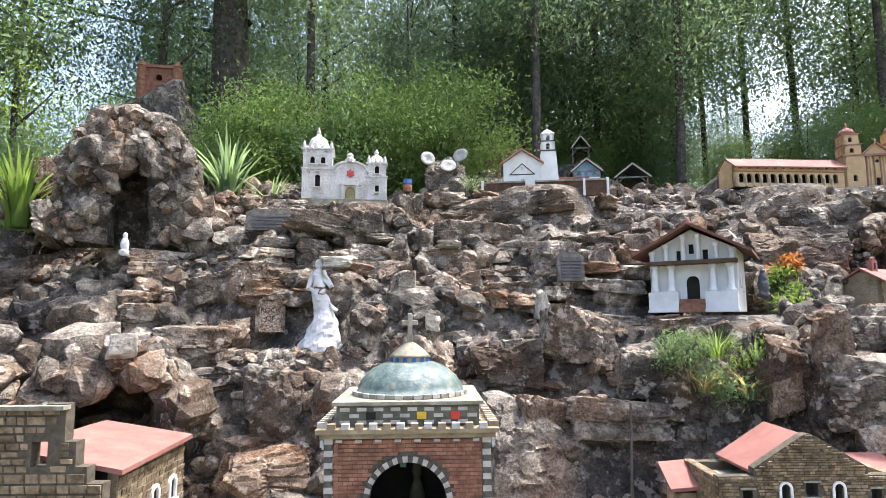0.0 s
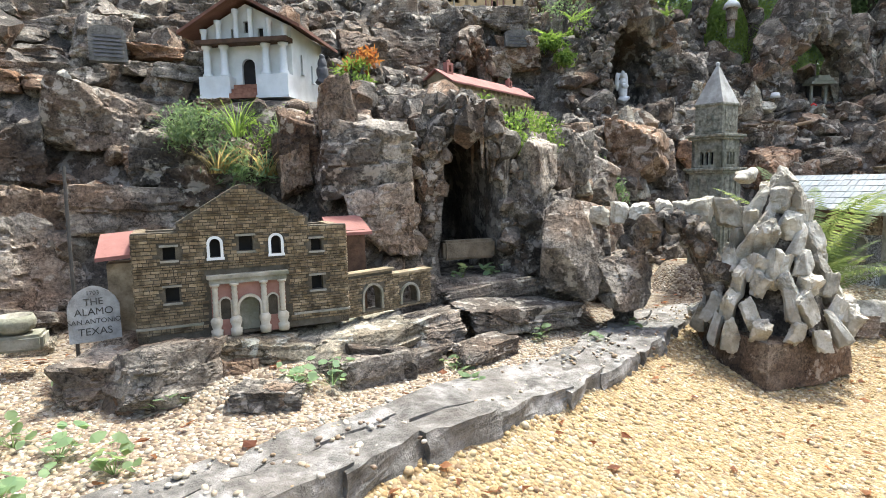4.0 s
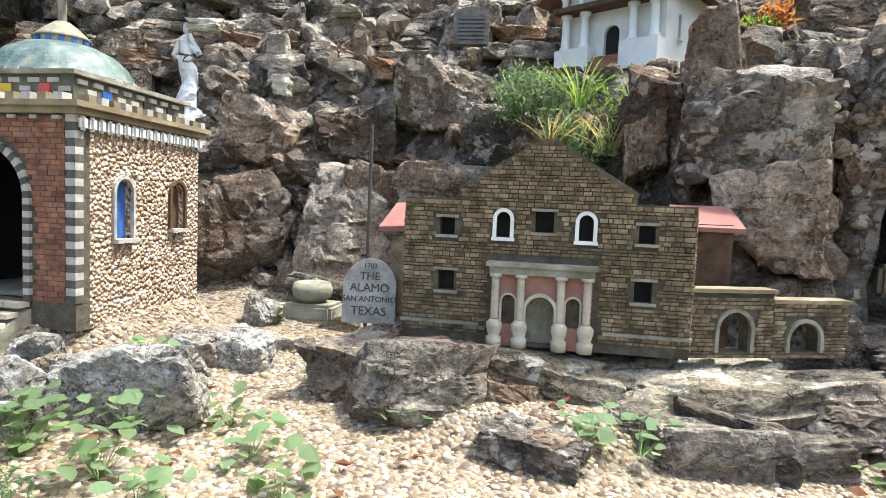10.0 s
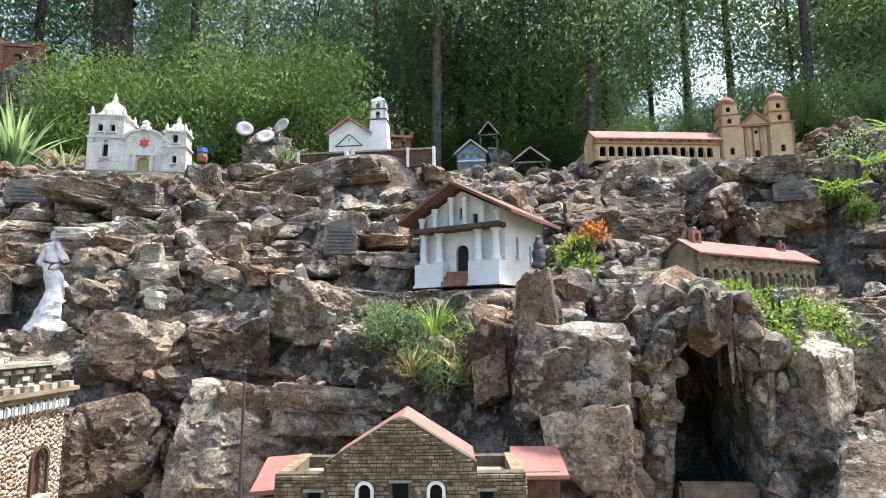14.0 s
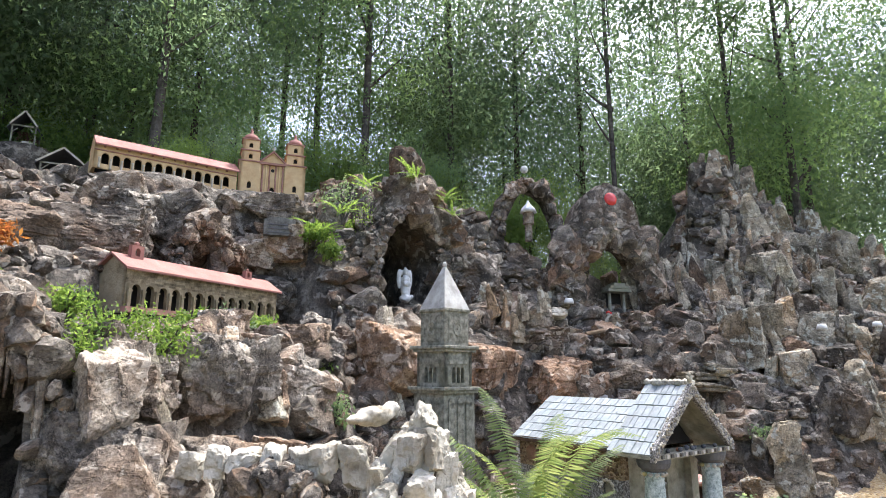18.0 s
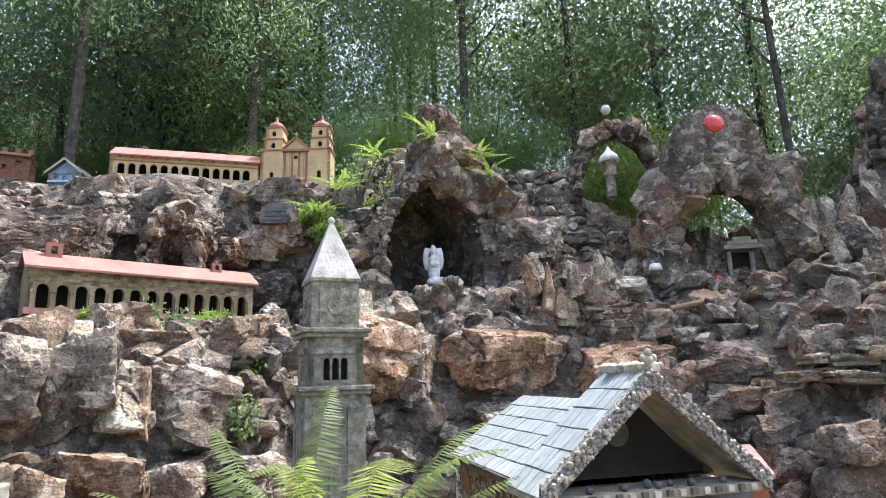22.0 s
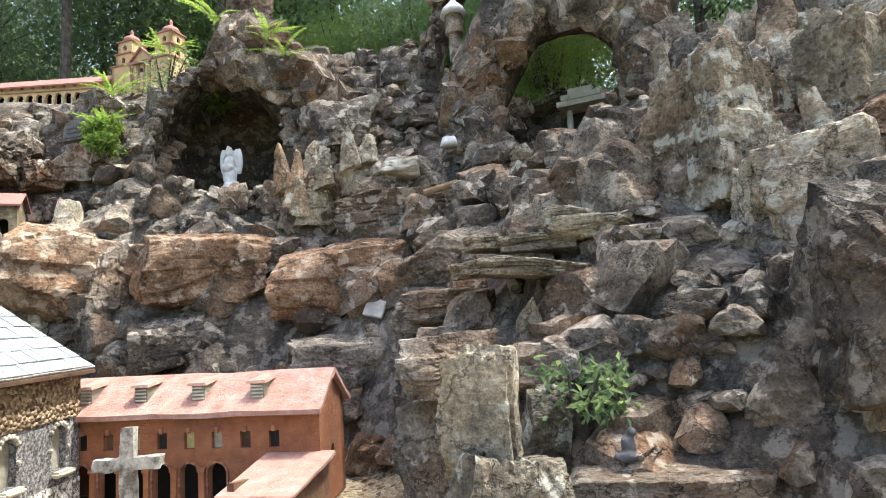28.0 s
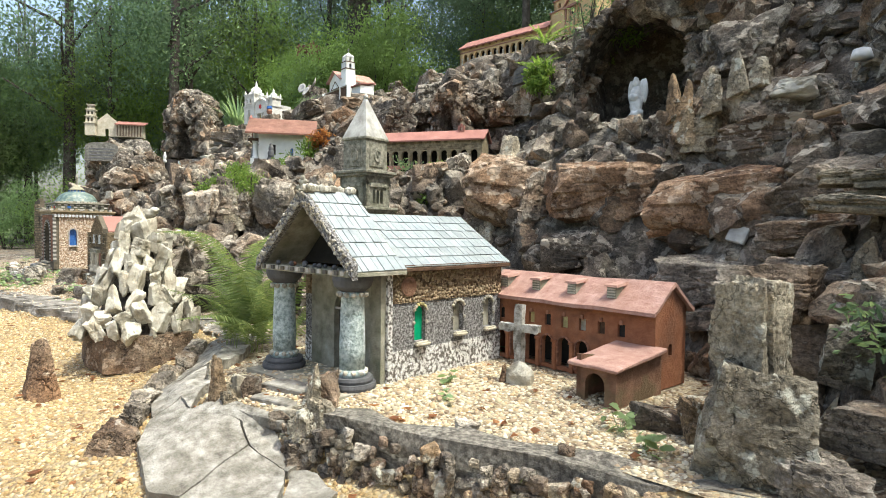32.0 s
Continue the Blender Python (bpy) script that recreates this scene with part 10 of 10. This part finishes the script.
def blades(x, y, z, n, h, width, spread, mat, label, seed, name="grass_clump"):
    rp = random.Random(seed)
    vs, fs = [], []
    for _ in range(n):
        a = rp.uniform(0, 6.28318)
        hh = h * rp.uniform(0.6, 1.1)
        out = spread * rp.uniform(0.3, 1.0)
        ca, sa_ = math.cos(a), math.sin(a)
        r0 = rp.uniform(0, 0.25) * spread
        k = len(vs)
        for i in range(6):
            f = i / 5
            r = r0 + out * f ** 1.8
            zz = hh * (f - 0.35 * f * f * (out / max(spread, 1e-3)))
            w = width * (1 - f ** 2) / 2 + 0.001
            vs += [(r * ca - sa_ * w, r * sa_ + ca * w, zz), (r * ca + sa_ * w, r * sa_ - ca * w, zz)]
        for i in range(5):
            fs.append((k + 2 * i, k + 2 * i + 1, k + 2 * i + 3, k + 2 * i + 2))
    ob = array_object(name, vs, fs, mat, True)
    ob.matrix_world = pose(x, y, z)
    return tagged(ob, label, "plant")


def fern(x, y, z, n, length, mat, label, seed, droop=0.5, rise=1.0):
    rp = random.Random(seed)
    root = thing("fern", pose(x, y, z), label, "fern")
    steps = 58 if length > 0.5 else 24
    for _ in range(n):
        a = rp.uniform(0, 6.28318)
        L = length * rp.uniform(0.55, 1.1)
        lift = rp.uniform(0.35, 1.1) * rise
        curl = rp.uniform(0.38, 0.62)
        sway = rp.uniform(-0.18, 0.18)
        spine = []
        for i in range(steps + 1):
            f = i / steps
            spine.append(Vector((L * (0.25 * f + 0.75 * f * f * droop), L * sway * f * f, L * lift * (f - curl * f * f))))
        vs, fs = [], []
        for i in range(steps):
            f = (i + 1) / steps
            a0, c = spine[i], spine[i + 1]
            k = len(vs)
            vs += [tuple(a0 + Vector((0, 0.002, 0))), tuple(a0 - Vector((0, 0.002, 0))), tuple(c - Vector((0, 0.0015, 0))), tuple(c + Vector((0, 0.0015, 0)))]
            fs.append((k, k + 1, k + 2, k + 3))
            if f < 0.14:
                continue
            pl = L * 0.085 * math.sin(math.pi * min(1.0, (f - 0.1) * 0.95 + 0.10)) ** 0.7 * rp.uniform(0.8, 1.1)
            for sg in (-1, 1):
                k = len(vs)
                tip = c + Vector((pl * rp.uniform(0.25, 0.5), sg * pl, -pl * rp.uniform(0.1, 0.4)))
                m = c.lerp(tip, 0.45)
                wd = (c - a0) * 0.36
                vs += [tuple(c - wd * 0.6), tuple(m - wd), tuple(tip), tuple(m + wd), tuple(c + wd * 0.6)]
                fs.append((k, k + 1, k + 2, k + 3, k + 4))
        ob = array_object("frond", vs, fs, mat)
        ob.parent = root
        ob.matrix_local = pose(rp.uniform(-0.05, 0.05), rp.uniform(-0.05, 0.05), 0, 0, 0, math.degrees(a))


def weed(x, y, z, n, h, leaf, mat, label, seed):
    rp = random.Random(seed)
    vs, fs = [(0.002, 0, 0), (-0.002, 0, 0)], []
    for _ in range(n):
        a, r = rp.uniform(0, 6.28), h * rp.uniform(0.1, 1.0)
        c = Vector((r * math.cos(a), r * math.sin(a), h * rp.uniform(0.25, 1.0)))
        t1 = rp.uniform(0, 6.28)
        s = leaf * rp.uniform(0.6, 1.2)
        tilt = Euler((rp.uniform(-0.6, 0.6), rp.uniform(-0.6, 0.6), t1)).to_matrix()
        k = len(vs)
        for px, py, pz in ((0, 0, 0), (0.35, 0.42, 0.06), (0.8, 0.38, 0.03), (1.15, 0, -0.08), (0.8, -0.38, 0.03), (0.35, -0.42, 0.06)):
            vs.append(tuple(c + tilt @ (Vector((px, py, pz)) * s)))
        fs.append((k, k + 1, k + 2, k + 3, k + 4, k + 5))
        fs.append((0, 1, k))
    ob = array_object("leafy_weed", vs, fs, mat)
    ob.matrix_world = pose(x, y, z)
    return tagged(ob, label, "weed", "weeds in the gravel")


for i, (x, y, n, h) in enumerate(((0.45, 2.75, 26, 0.14), (0.62, 2.1, 40, 0.14), (1.2, 2.9, 14, 0.08), (0.45, 3.7, 16, 0.1), (1.27, 2.12, 20, 0.1), (0.95, 2.45, 16, 0.09), (-0.5, 2.35, 18, 0.12),
                                  (-1.0, 2.35, 24, 0.14), (-0.85, 2.75, 14, 0.1), (2.05, 2.62, 18, 0.13), (1.05, 2.95, 16, 0.09), (0.5, 2.6, 20, 0.13), (1.9, 2.6, 14, 0.11), (1.42, 2.6, 10, 0.08),
                                  (2.67, 2.7, 10, 0.07), (1.1, 2.3, 18, 0.1), (2.64, 2.43, 10, 0.07), (3.02, 3.34, 12, 0.07), (3.22, 3.36, 14, 0.07), (3.3, 2.95, 12, 0.07), (8.26, 3.35, 16, 0.1), (6.98, 3.95, 10, 0.07), (7.3, 3.3, 8, 0.05), (8.2, 2.85, 12, 0.07),
                                  (7.5, 3.1, 8, 0.05), (3.6, 2.85, 12, 0.08), (0.3, 2.15, 22, 0.12), (0.75, 2.3, 26, 0.13), (8.45, 3.2, 12, 0.08), (-1.3, 2.6, 16, 0.1), (4.0, 3.0, 10, 0.08), (-0.62, 2.1, 24, 0.13), (-0.72, 2.32, 18, 0.12), (-0.45, 2.02, 22, 0.12), (0.32, 2.42, 22, 0.13), (0.86, 2.08, 26, 0.12), (1.02, 2.0, 18, 0.1), (-0.28, 2.1, 12, 0.08))):
    weed(x, y, land(x, y), n, h, 0.045, LEAF_MID if i % 3 else LEAF_GREY, "green broad-leaved weed growing in the gravel", 70 + i)
bush(0.70, 1.86, 0.64, 0.2, 0.13, 0.15, LEAF_MID, "low dark green shrub at the kerb", 201, 1800, 0.026, 0.009)
# greenery on the bank
for i, (x, y, z, n, h, sp, mat) in enumerate(((1.55, 4.05, 1.70, 60, 0.24, 0.24, LEAF_MID), (1.85, 4.02, 1.74, 70, 0.26, 0.26, LEAF_BRIGHT), (2.1, 4.0, 1.66, 60, 0.24, 0.22, LEAF_MID), (1.72, 3.96, 1.52, 60, 0.2, 0.3, LEAF_STRAW), (2.0, 3.92, 1.5, 70, 0.2, 0.3, LEAF_STRAW))):
    blades(x, y, z, n, h, 0.004, sp, mat, "loose tuft of dry grass on the bank" if mat is LEAF_STRAW else "loose tuft of green grass on the bank", 202 + 40 * i)
bush(1.62, 4.02, 1.78, 0.26, 0.18, 0.15, LEAF_MID, "green weeds hanging below the white house", 203, 1100, 0.034, 0.014)
bush(2.12, 3.98, 1.76, 0.26, 0.18, 0.16, LEAF_BRIGHT, "bright green weeds hanging below the white house", 208, 1100, 0.034, 0.014)
bush(1.9, 3.94, 1.58, 0.30, 0.14, 0.18, LEAF_GREY, "pale green weeds hanging down the bank", 209, 700, 0.05, 0.014)
bush(2.15, 4.1, 1.42, 0.14, 0.1, 0.16, LEAF_MID, "leafy green bush behind the stone gable", 204, 500, 0.06, 0.028)
bush(2.80, 4.75, 2.15, 0.16, 0.14, 0.18, LEAF_BRIGHT, "bright green plant beside the white house", 205, 500, 0.05, 0.02)
bush(2.86, 4.98, 2.32, 0.15, 0.12, 0.15, LEAF_BRIGHT, "bright yellow-green plant behind the white house", 217, 420, 0.055, 0.022)
for k, (x, y, z, r) in enumerate(((6.02, 6.62, 3.22, 0.16), (5.52, 6.18, 3.02, 0.18), (5.66, 6.02, 2.82, 0.14))):
    bush(x, y, z, r, r * 0.8, r * 0.8, LEAF_BRIGHT, "bright green bush on the crest beside the mission", 240 + k, 700, 0.055, 0.024)
bush(2.96, 5.1, 2.45, 0.14, 0.12, 0.13, LEAF_ORANGE, "orange-leaved plant behind the white house", 206, 420, 0.06, 0.025)
for i, (x, y, z, rx, rz) in enumerate(((3.62, 3.72, 1.84, 0.28, 0.14), (3.86, 3.80, 1.76, 0.16, 0.16), (3.4, 3.85, 1.93, 0.18, 0.11), (3.5, 3.55, 1.72, 0.14, 0.14))):
    bush(x, y, z, rx, 0.18, rz, LEAF_BRIGHT, "creeping plant trailing over the grotto roof", 210 + i, 900, 0.03, 0.014, "creeper")
for i, (x, y, z) in enumerate(((5.55, 6.1, 3.0), (5.75, 6.0, 3.2), (7.2, 6.05, 3.4), (7.05, 6.0, 3.55), (6.1, 6.2, 3.6), (6.6, 6.0, 3.75))):
    fern(x, y, z, 14, 0.32, LEAF_BRIGHT, "small bright fern hanging over the grotto rocks", 220 + i, 0.8)
for i, (x, y, z, r) in enumerate(((4.55, 5.25, 1.98, 0.16), (4.85, 5.45, 1.98, 0.14), (5.15, 4.55, 1.35, 0.14), (4.2, 5.05, 1.98, 0.1), (9.6, 4.9, 1.75, 0.25), (9.3, 5.1, 1.85, 0.2), (9.07, 3.62, 1.0, 0.14), (5.2, 4.95, 1.65, 0.1),
                                  (9.8, 5.3, 2.1, 0.15), (6.3, 6.5, 3.3, 0.25), (5.95, 6.45, 3.5, 0.3), (9.9, 3.5, 1.2, 0.08), (2.7, 4.2, 1.9, 0.12), (-1.1, 6.0, 3.15, 0.1), (0.3, 6.45, 3.5, 0.18))):
    bush(x, y, z, r * 1.3, r, r, LEAF_BRIGHT if i % 2 else LEAF_MID, "small green bush growing between the rocks", 230 + i, 420, 0.045, 0.02)
for i, (x, y, n, L) in enumerate(((5.74, 2.88, 24, 0.95), (5.90, 2.95, 20, 0.9), (5.66, 3.0, 18, 0.9), (6.02, 3.05, 16, 0.95))):
    fern(x - 0.16, y + 0.03, 0.5, n - 8, L * 1.2, LEAF_FERN, "large arching green fern beside the chapel", 250 + i, 0.38, 1.5)
blades(-4.4, 6.0, 3.0, 70, 1.0, 0.05, 0.45, LEAF_BRIGHT, "tall sword-leaved plant on the crest", 260, "sword_plant")
blades(-2.35, 6.3, 3.3, 60, 0.85, 0.055, 0.5, LEAF_GREY, "sword-leaved grey-green plant on the crest", 261, "sword_plant")
blades(-1.9, 6.4, 3.2, 40, 0.5, 0.03, 0.5, LEAF_MID, "sword-leaved green plant on the crest", 262, "sword_plant")

# dry leaves on the ground
rp = np.random.RandomState(5)
rows = []
while len(rows) < 520:
    x, y = rp.uniform(-1.5, 8.8), rp.uniform(1.0, 4.4)
    if in_gold(x, y) or in_pale(x, y):
        rows.append((x, y, land(x, y) + 0.022))
vs, fs = leaf_cloud(rows, 0.06, 0.05, 6)
vs[:, 2] = np.array(rows)[:, 2].repeat(4) + (vs[:, 2] - np.array(rows)[:, 2].repeat(4)) * 0.25
ob = new("dry_leaves", cloud_mesh("dry_leaves", vs, fs, LEAF_DRY))
tagged(ob, "scattered brown fallen leaves on the gravel", "leaves", kind="stuff")


# ---- trees behind the crest ----
CROWNS = []
for i, (mat, rx, rz, n) in enumerate(((TREE_DARK, 2.4, 2.6, 60), (TREE_MID, 2.2, 2.2, 52), (TREE_DARK, 2.0, 3.2, 60), (TREE_MID, 2.6, 2.0, 54), (TREE_BRIGHT, 1.9, 1.7, 46))):
    rows = clump_rows(300 + i, n, 210, rx, rx, rz, 0.42, 0.3)
    CROWNS.append(cloud_mesh("crown", *leaf_cloud(rows, 0.09, 0.046, 310 + i), mat))
TRUNKS = []
for i in range(3):
    b = bmesh.new()
    r3 = random.Random(320 + i)
    limb(b, Vector((0, 0, -0.6)), Vector((0.2 * i - 0.2, 0.1, 9.5)), 0.17, 0.05, 10, 0.02)
    for k in range(9):
        z = 3.0 + k * 0.7
        a = r3.uniform(0, 6.28)
        limb(b, Vector((0.02 * i, 0, z)), Vector((math.cos(a) * r3.uniform(1.0, 2.0), math.sin(a) * 1.5, z + r3.uniform(0.4, 1.4))), 0.05, 0.012, 6)
    me = bpy.data.meshes.new("trunk")
    b.to_mesh(me)
    b.free()
    me.materials.append(BARK)
    TRUNKS.append(me)


def tree(x, y, z, h, crown, k, s, yaw, label, thick=0.55, lift=0.55):
    root = thing("tree", pose(x, y, z, 0, 0, yaw), label, "tree", "trees of the wood behind the bank")
    t_ = new("trunk", TRUNKS[k % 3])
    t_.parent = root
    t_.matrix_local = Matrix.Diagonal((thick, thick, h / 9.0, 1))
    c = new("crown", CROWNS[crown])
    c.parent = root
    c.matrix_local = pose(0, 0, h * lift) @ Matrix.Diagonal((s, s, s * 1.15, 1))
    return root


def bank_top(x, y):
    return land(x, min(y, 39), False)


rt_ = random.Random(77)
spots = []
for y0, gap, n in ((9.8, 3.4, 11), (13.0, 3.6, 12), (17.5, 4.2, 12), (23.0, 4.6, 13)):
    for i in range(n):
        spots.append((-15 + i * gap + rt_.uniform(-0.8, 0.8) - (y0 - 9) * 0.4, y0 + rt_.uniform(-0.9, 0.9)))
for i in range(14):
    spots.append((21.0 + 2.4 * (i % 4) + rt_.uniform(-0.8, 0.8), 1.0 + i * 1.1))
for i in range(12):
    spots.append((10.5 + i * 1.5 + rt_.uniform(-0.5, 0.5), 10.8 + (i % 3) * 2.2))
for i in range(5):
    spots.append((15.5 + 1.5 * (i % 4) + rt_.uniform(-0.5, 0.5), 6.0 + i * 0.9))
for i in range(9):
    spots.append((-11.5 - 2.2 * (i % 3) + rt_.uniform(-0.6, 0.6), -3 + i * 1.5))
for i in range(26):
    spots.append((-13.5 - 1.1 * (i % 9) + rt_.uniform(-0.6, 0.6), 1.5 + 1.9 * (i // 3) + rt_.uniform(-0.8, 0.8)))
for i, (x, y) in enumerate(spots):
    h = rt_.uniform(6.5, 11.0) * (0.85 + 0.012 * y) * (1.15 if x > 15 else 1.0)
    az = math.degrees(math.atan2(x - 5.0, y))
    if abs(x + 3.4) < 0.8 and y < 11 or (38 < az < 50 and i % 4) or (-30 < az < -16 and y > 14 and i % 2) or (18 < az <= 33 and y > 11 and i % 2 == 0):
        continue
    tree(x, y, bank_top(x, y) - 0.1, h, rt_.choice((0, 0, 1, 2, 3) if x > -8 else (1, 3, 4, 0)), i, rt_.uniform(0.75, 1.2) * (1.35 if x > 20 else 1.0), rt_.uniform(0, 360), "tall leafy woodland tree with a dark trunk")
for i, (x, y, h, th) in enumerate(((-5.6, 17.0, 14, 3.6), (-3.6, 10.2, 11, 2.4), (4.6, 13.5, 13, 0.6), (7.6, 14.5, 13, 0.5), (11.5, 13.0, 12, 0.5), (14.5, 11.0, 12, 0.5), (-7.5, 6.6, 11, 1.0), (-10.5, 8.0, 12, 1.2), (-12.0, 5.0, 12, 1.2))):
    tree(x, y, bank_top(x, y) - 0.1, h, (0, 1, 2)[i % 3], i, 1.15, 40 * i, "tall pine-dark trunk with a high crown", th)
for i in range(24):
    x = -14 + i * 1.5 + rt_.uniform(-0.4, 0.4)
    y = (11.8, 15.0, 19.0)[i % 3] + rt_.uniform(-0.8, 0.8)
    tree(x, y, bank_top(x, y) - 0.2, rt_.uniform(3.5, 5.0), (1, 0, 2, 3)[i % 4], i, rt_.uniform(0.7, 1.0), rt_.uniform(0, 360), "young leafy tree in the shade of the wood", 0.35, 0.5)
for i, (x, y, h) in enumerate(((0.4, 13.2, 8.0), (2.2, 15.2, 9.0), (-1.4, 16.4, 9.0), (3.4, 13.0, 8.0), (1.4, 18.5, 11.0))):
    tree(x, y, bank_top(x, y) - 0.2, h, (0, 2)[i % 2], i, 1.1, 70 * i, "tall leafy woodland tree with a dark trunk")
# added for shade: these high crowns darken the bank in front
for i, (x, y, h) in enumerate(((12.6, 8.2, 11.0), (14.6, 6.9, 11.0))):
    tree(x, y, bank_top(x, y) - 0.2, h, (0, 2, 1)[i % 3], i, 1.25, 70 * i, "added slender tree, its high crown shading the bank by the ridge", 0.4, 0.78)
for i in range(11):
    x, y = -15 + i * 2.4 + rt_.uniform(-0.6, 0.6), 28 + rt_.uniform(-1.5, 1.5)
    tree(x, y, bank_top(x, y) - 0.3, rt_.uniform(11, 15), (0, 2, 1)[i % 3], i, 2.0, rt_.uniform(0, 360), "large leafy tree deep in the wood", 0.6, 0.5)
# understorey along the crest
SHRUBS = []
for i, mat in enumerate((TREE_BRIGHT, TREE_MID, TREE_BRIGHT)):
    rows = clump_rows(340 + i, 66, 150, 1.0, 1.0, 0.85, 0.20, 0.32)
    SHRUBS.append(cloud_mesh("foliage", *leaf_cloud(rows, 0.055, 0.027, 350 + i), mat))


def shrub(x, y, s, k, yaw, label):
    root = thing("shrub", pose(x, y, bank_top(x, y) + s * 0.7, 0, 0, yaw), label, "shrub", "shrubs along the crest")
    c = new("foliage", SHRUBS[k])
    c.parent = root
    c.matrix_local = Matrix.Diagonal((s, s, s * 1.1, 1))
    b = bmesh.new()
    for q in range(4):
        limb(b, Vector((0, 0, -s * 0.9)), Vector((rt_.uniform(-0.5, 0.5) * s, rt_.uniform(-0.5, 0.5) * s, s * 0.6)), 0.02, 0.006, 6)
    part("stem", b, BARK, root)


for i in range(31):
    x = -9.0 + i * 0.6 + rt_.uniform(-0.25, 0.25)
    yc = float(np.interp(x, XS, CREST))
    back = 4.2 if 0.2 < x < 4.2 else (1.6 if 4.2 <= x < 7.9 else 0.9)
    s = rt_.uniform(0.5, 0.9)
    shrub(x, yc + back + rt_.uniform(0.2, 0.9) + s * 0.4, s, i % 3, rt_.uniform(0, 360), "leafy green shrub at the edge of the wood")
for x, y, s, k in ((-1.0, 7.9, 1.1, 0), (-0.1, 8.5, 1.2, 2), (-2.3, 7.8, 1.0, 0), (-0.6, 12.0, 1.3, 0), (-5.6, 7.4, 1.1, 1), (9.6, 7.6, 0.9, 0), (10.9, 7.0, 0.5, 0), (9.3, 6.35, 0.42, 0), (8.0, 8.6, 0.9, 1), (-10, 6.0, 1.2, 1), (-9.2, 4.6, 1.1, 0), (-9.6, 3.2, 1.1, 1), (-8.6, 5.6, 0.9, 0), (-10.4, 1.6, 1.2, 1)):
    shrub(x, y, s, k, 50 * x, "large bright green bush at the edge of the wood")
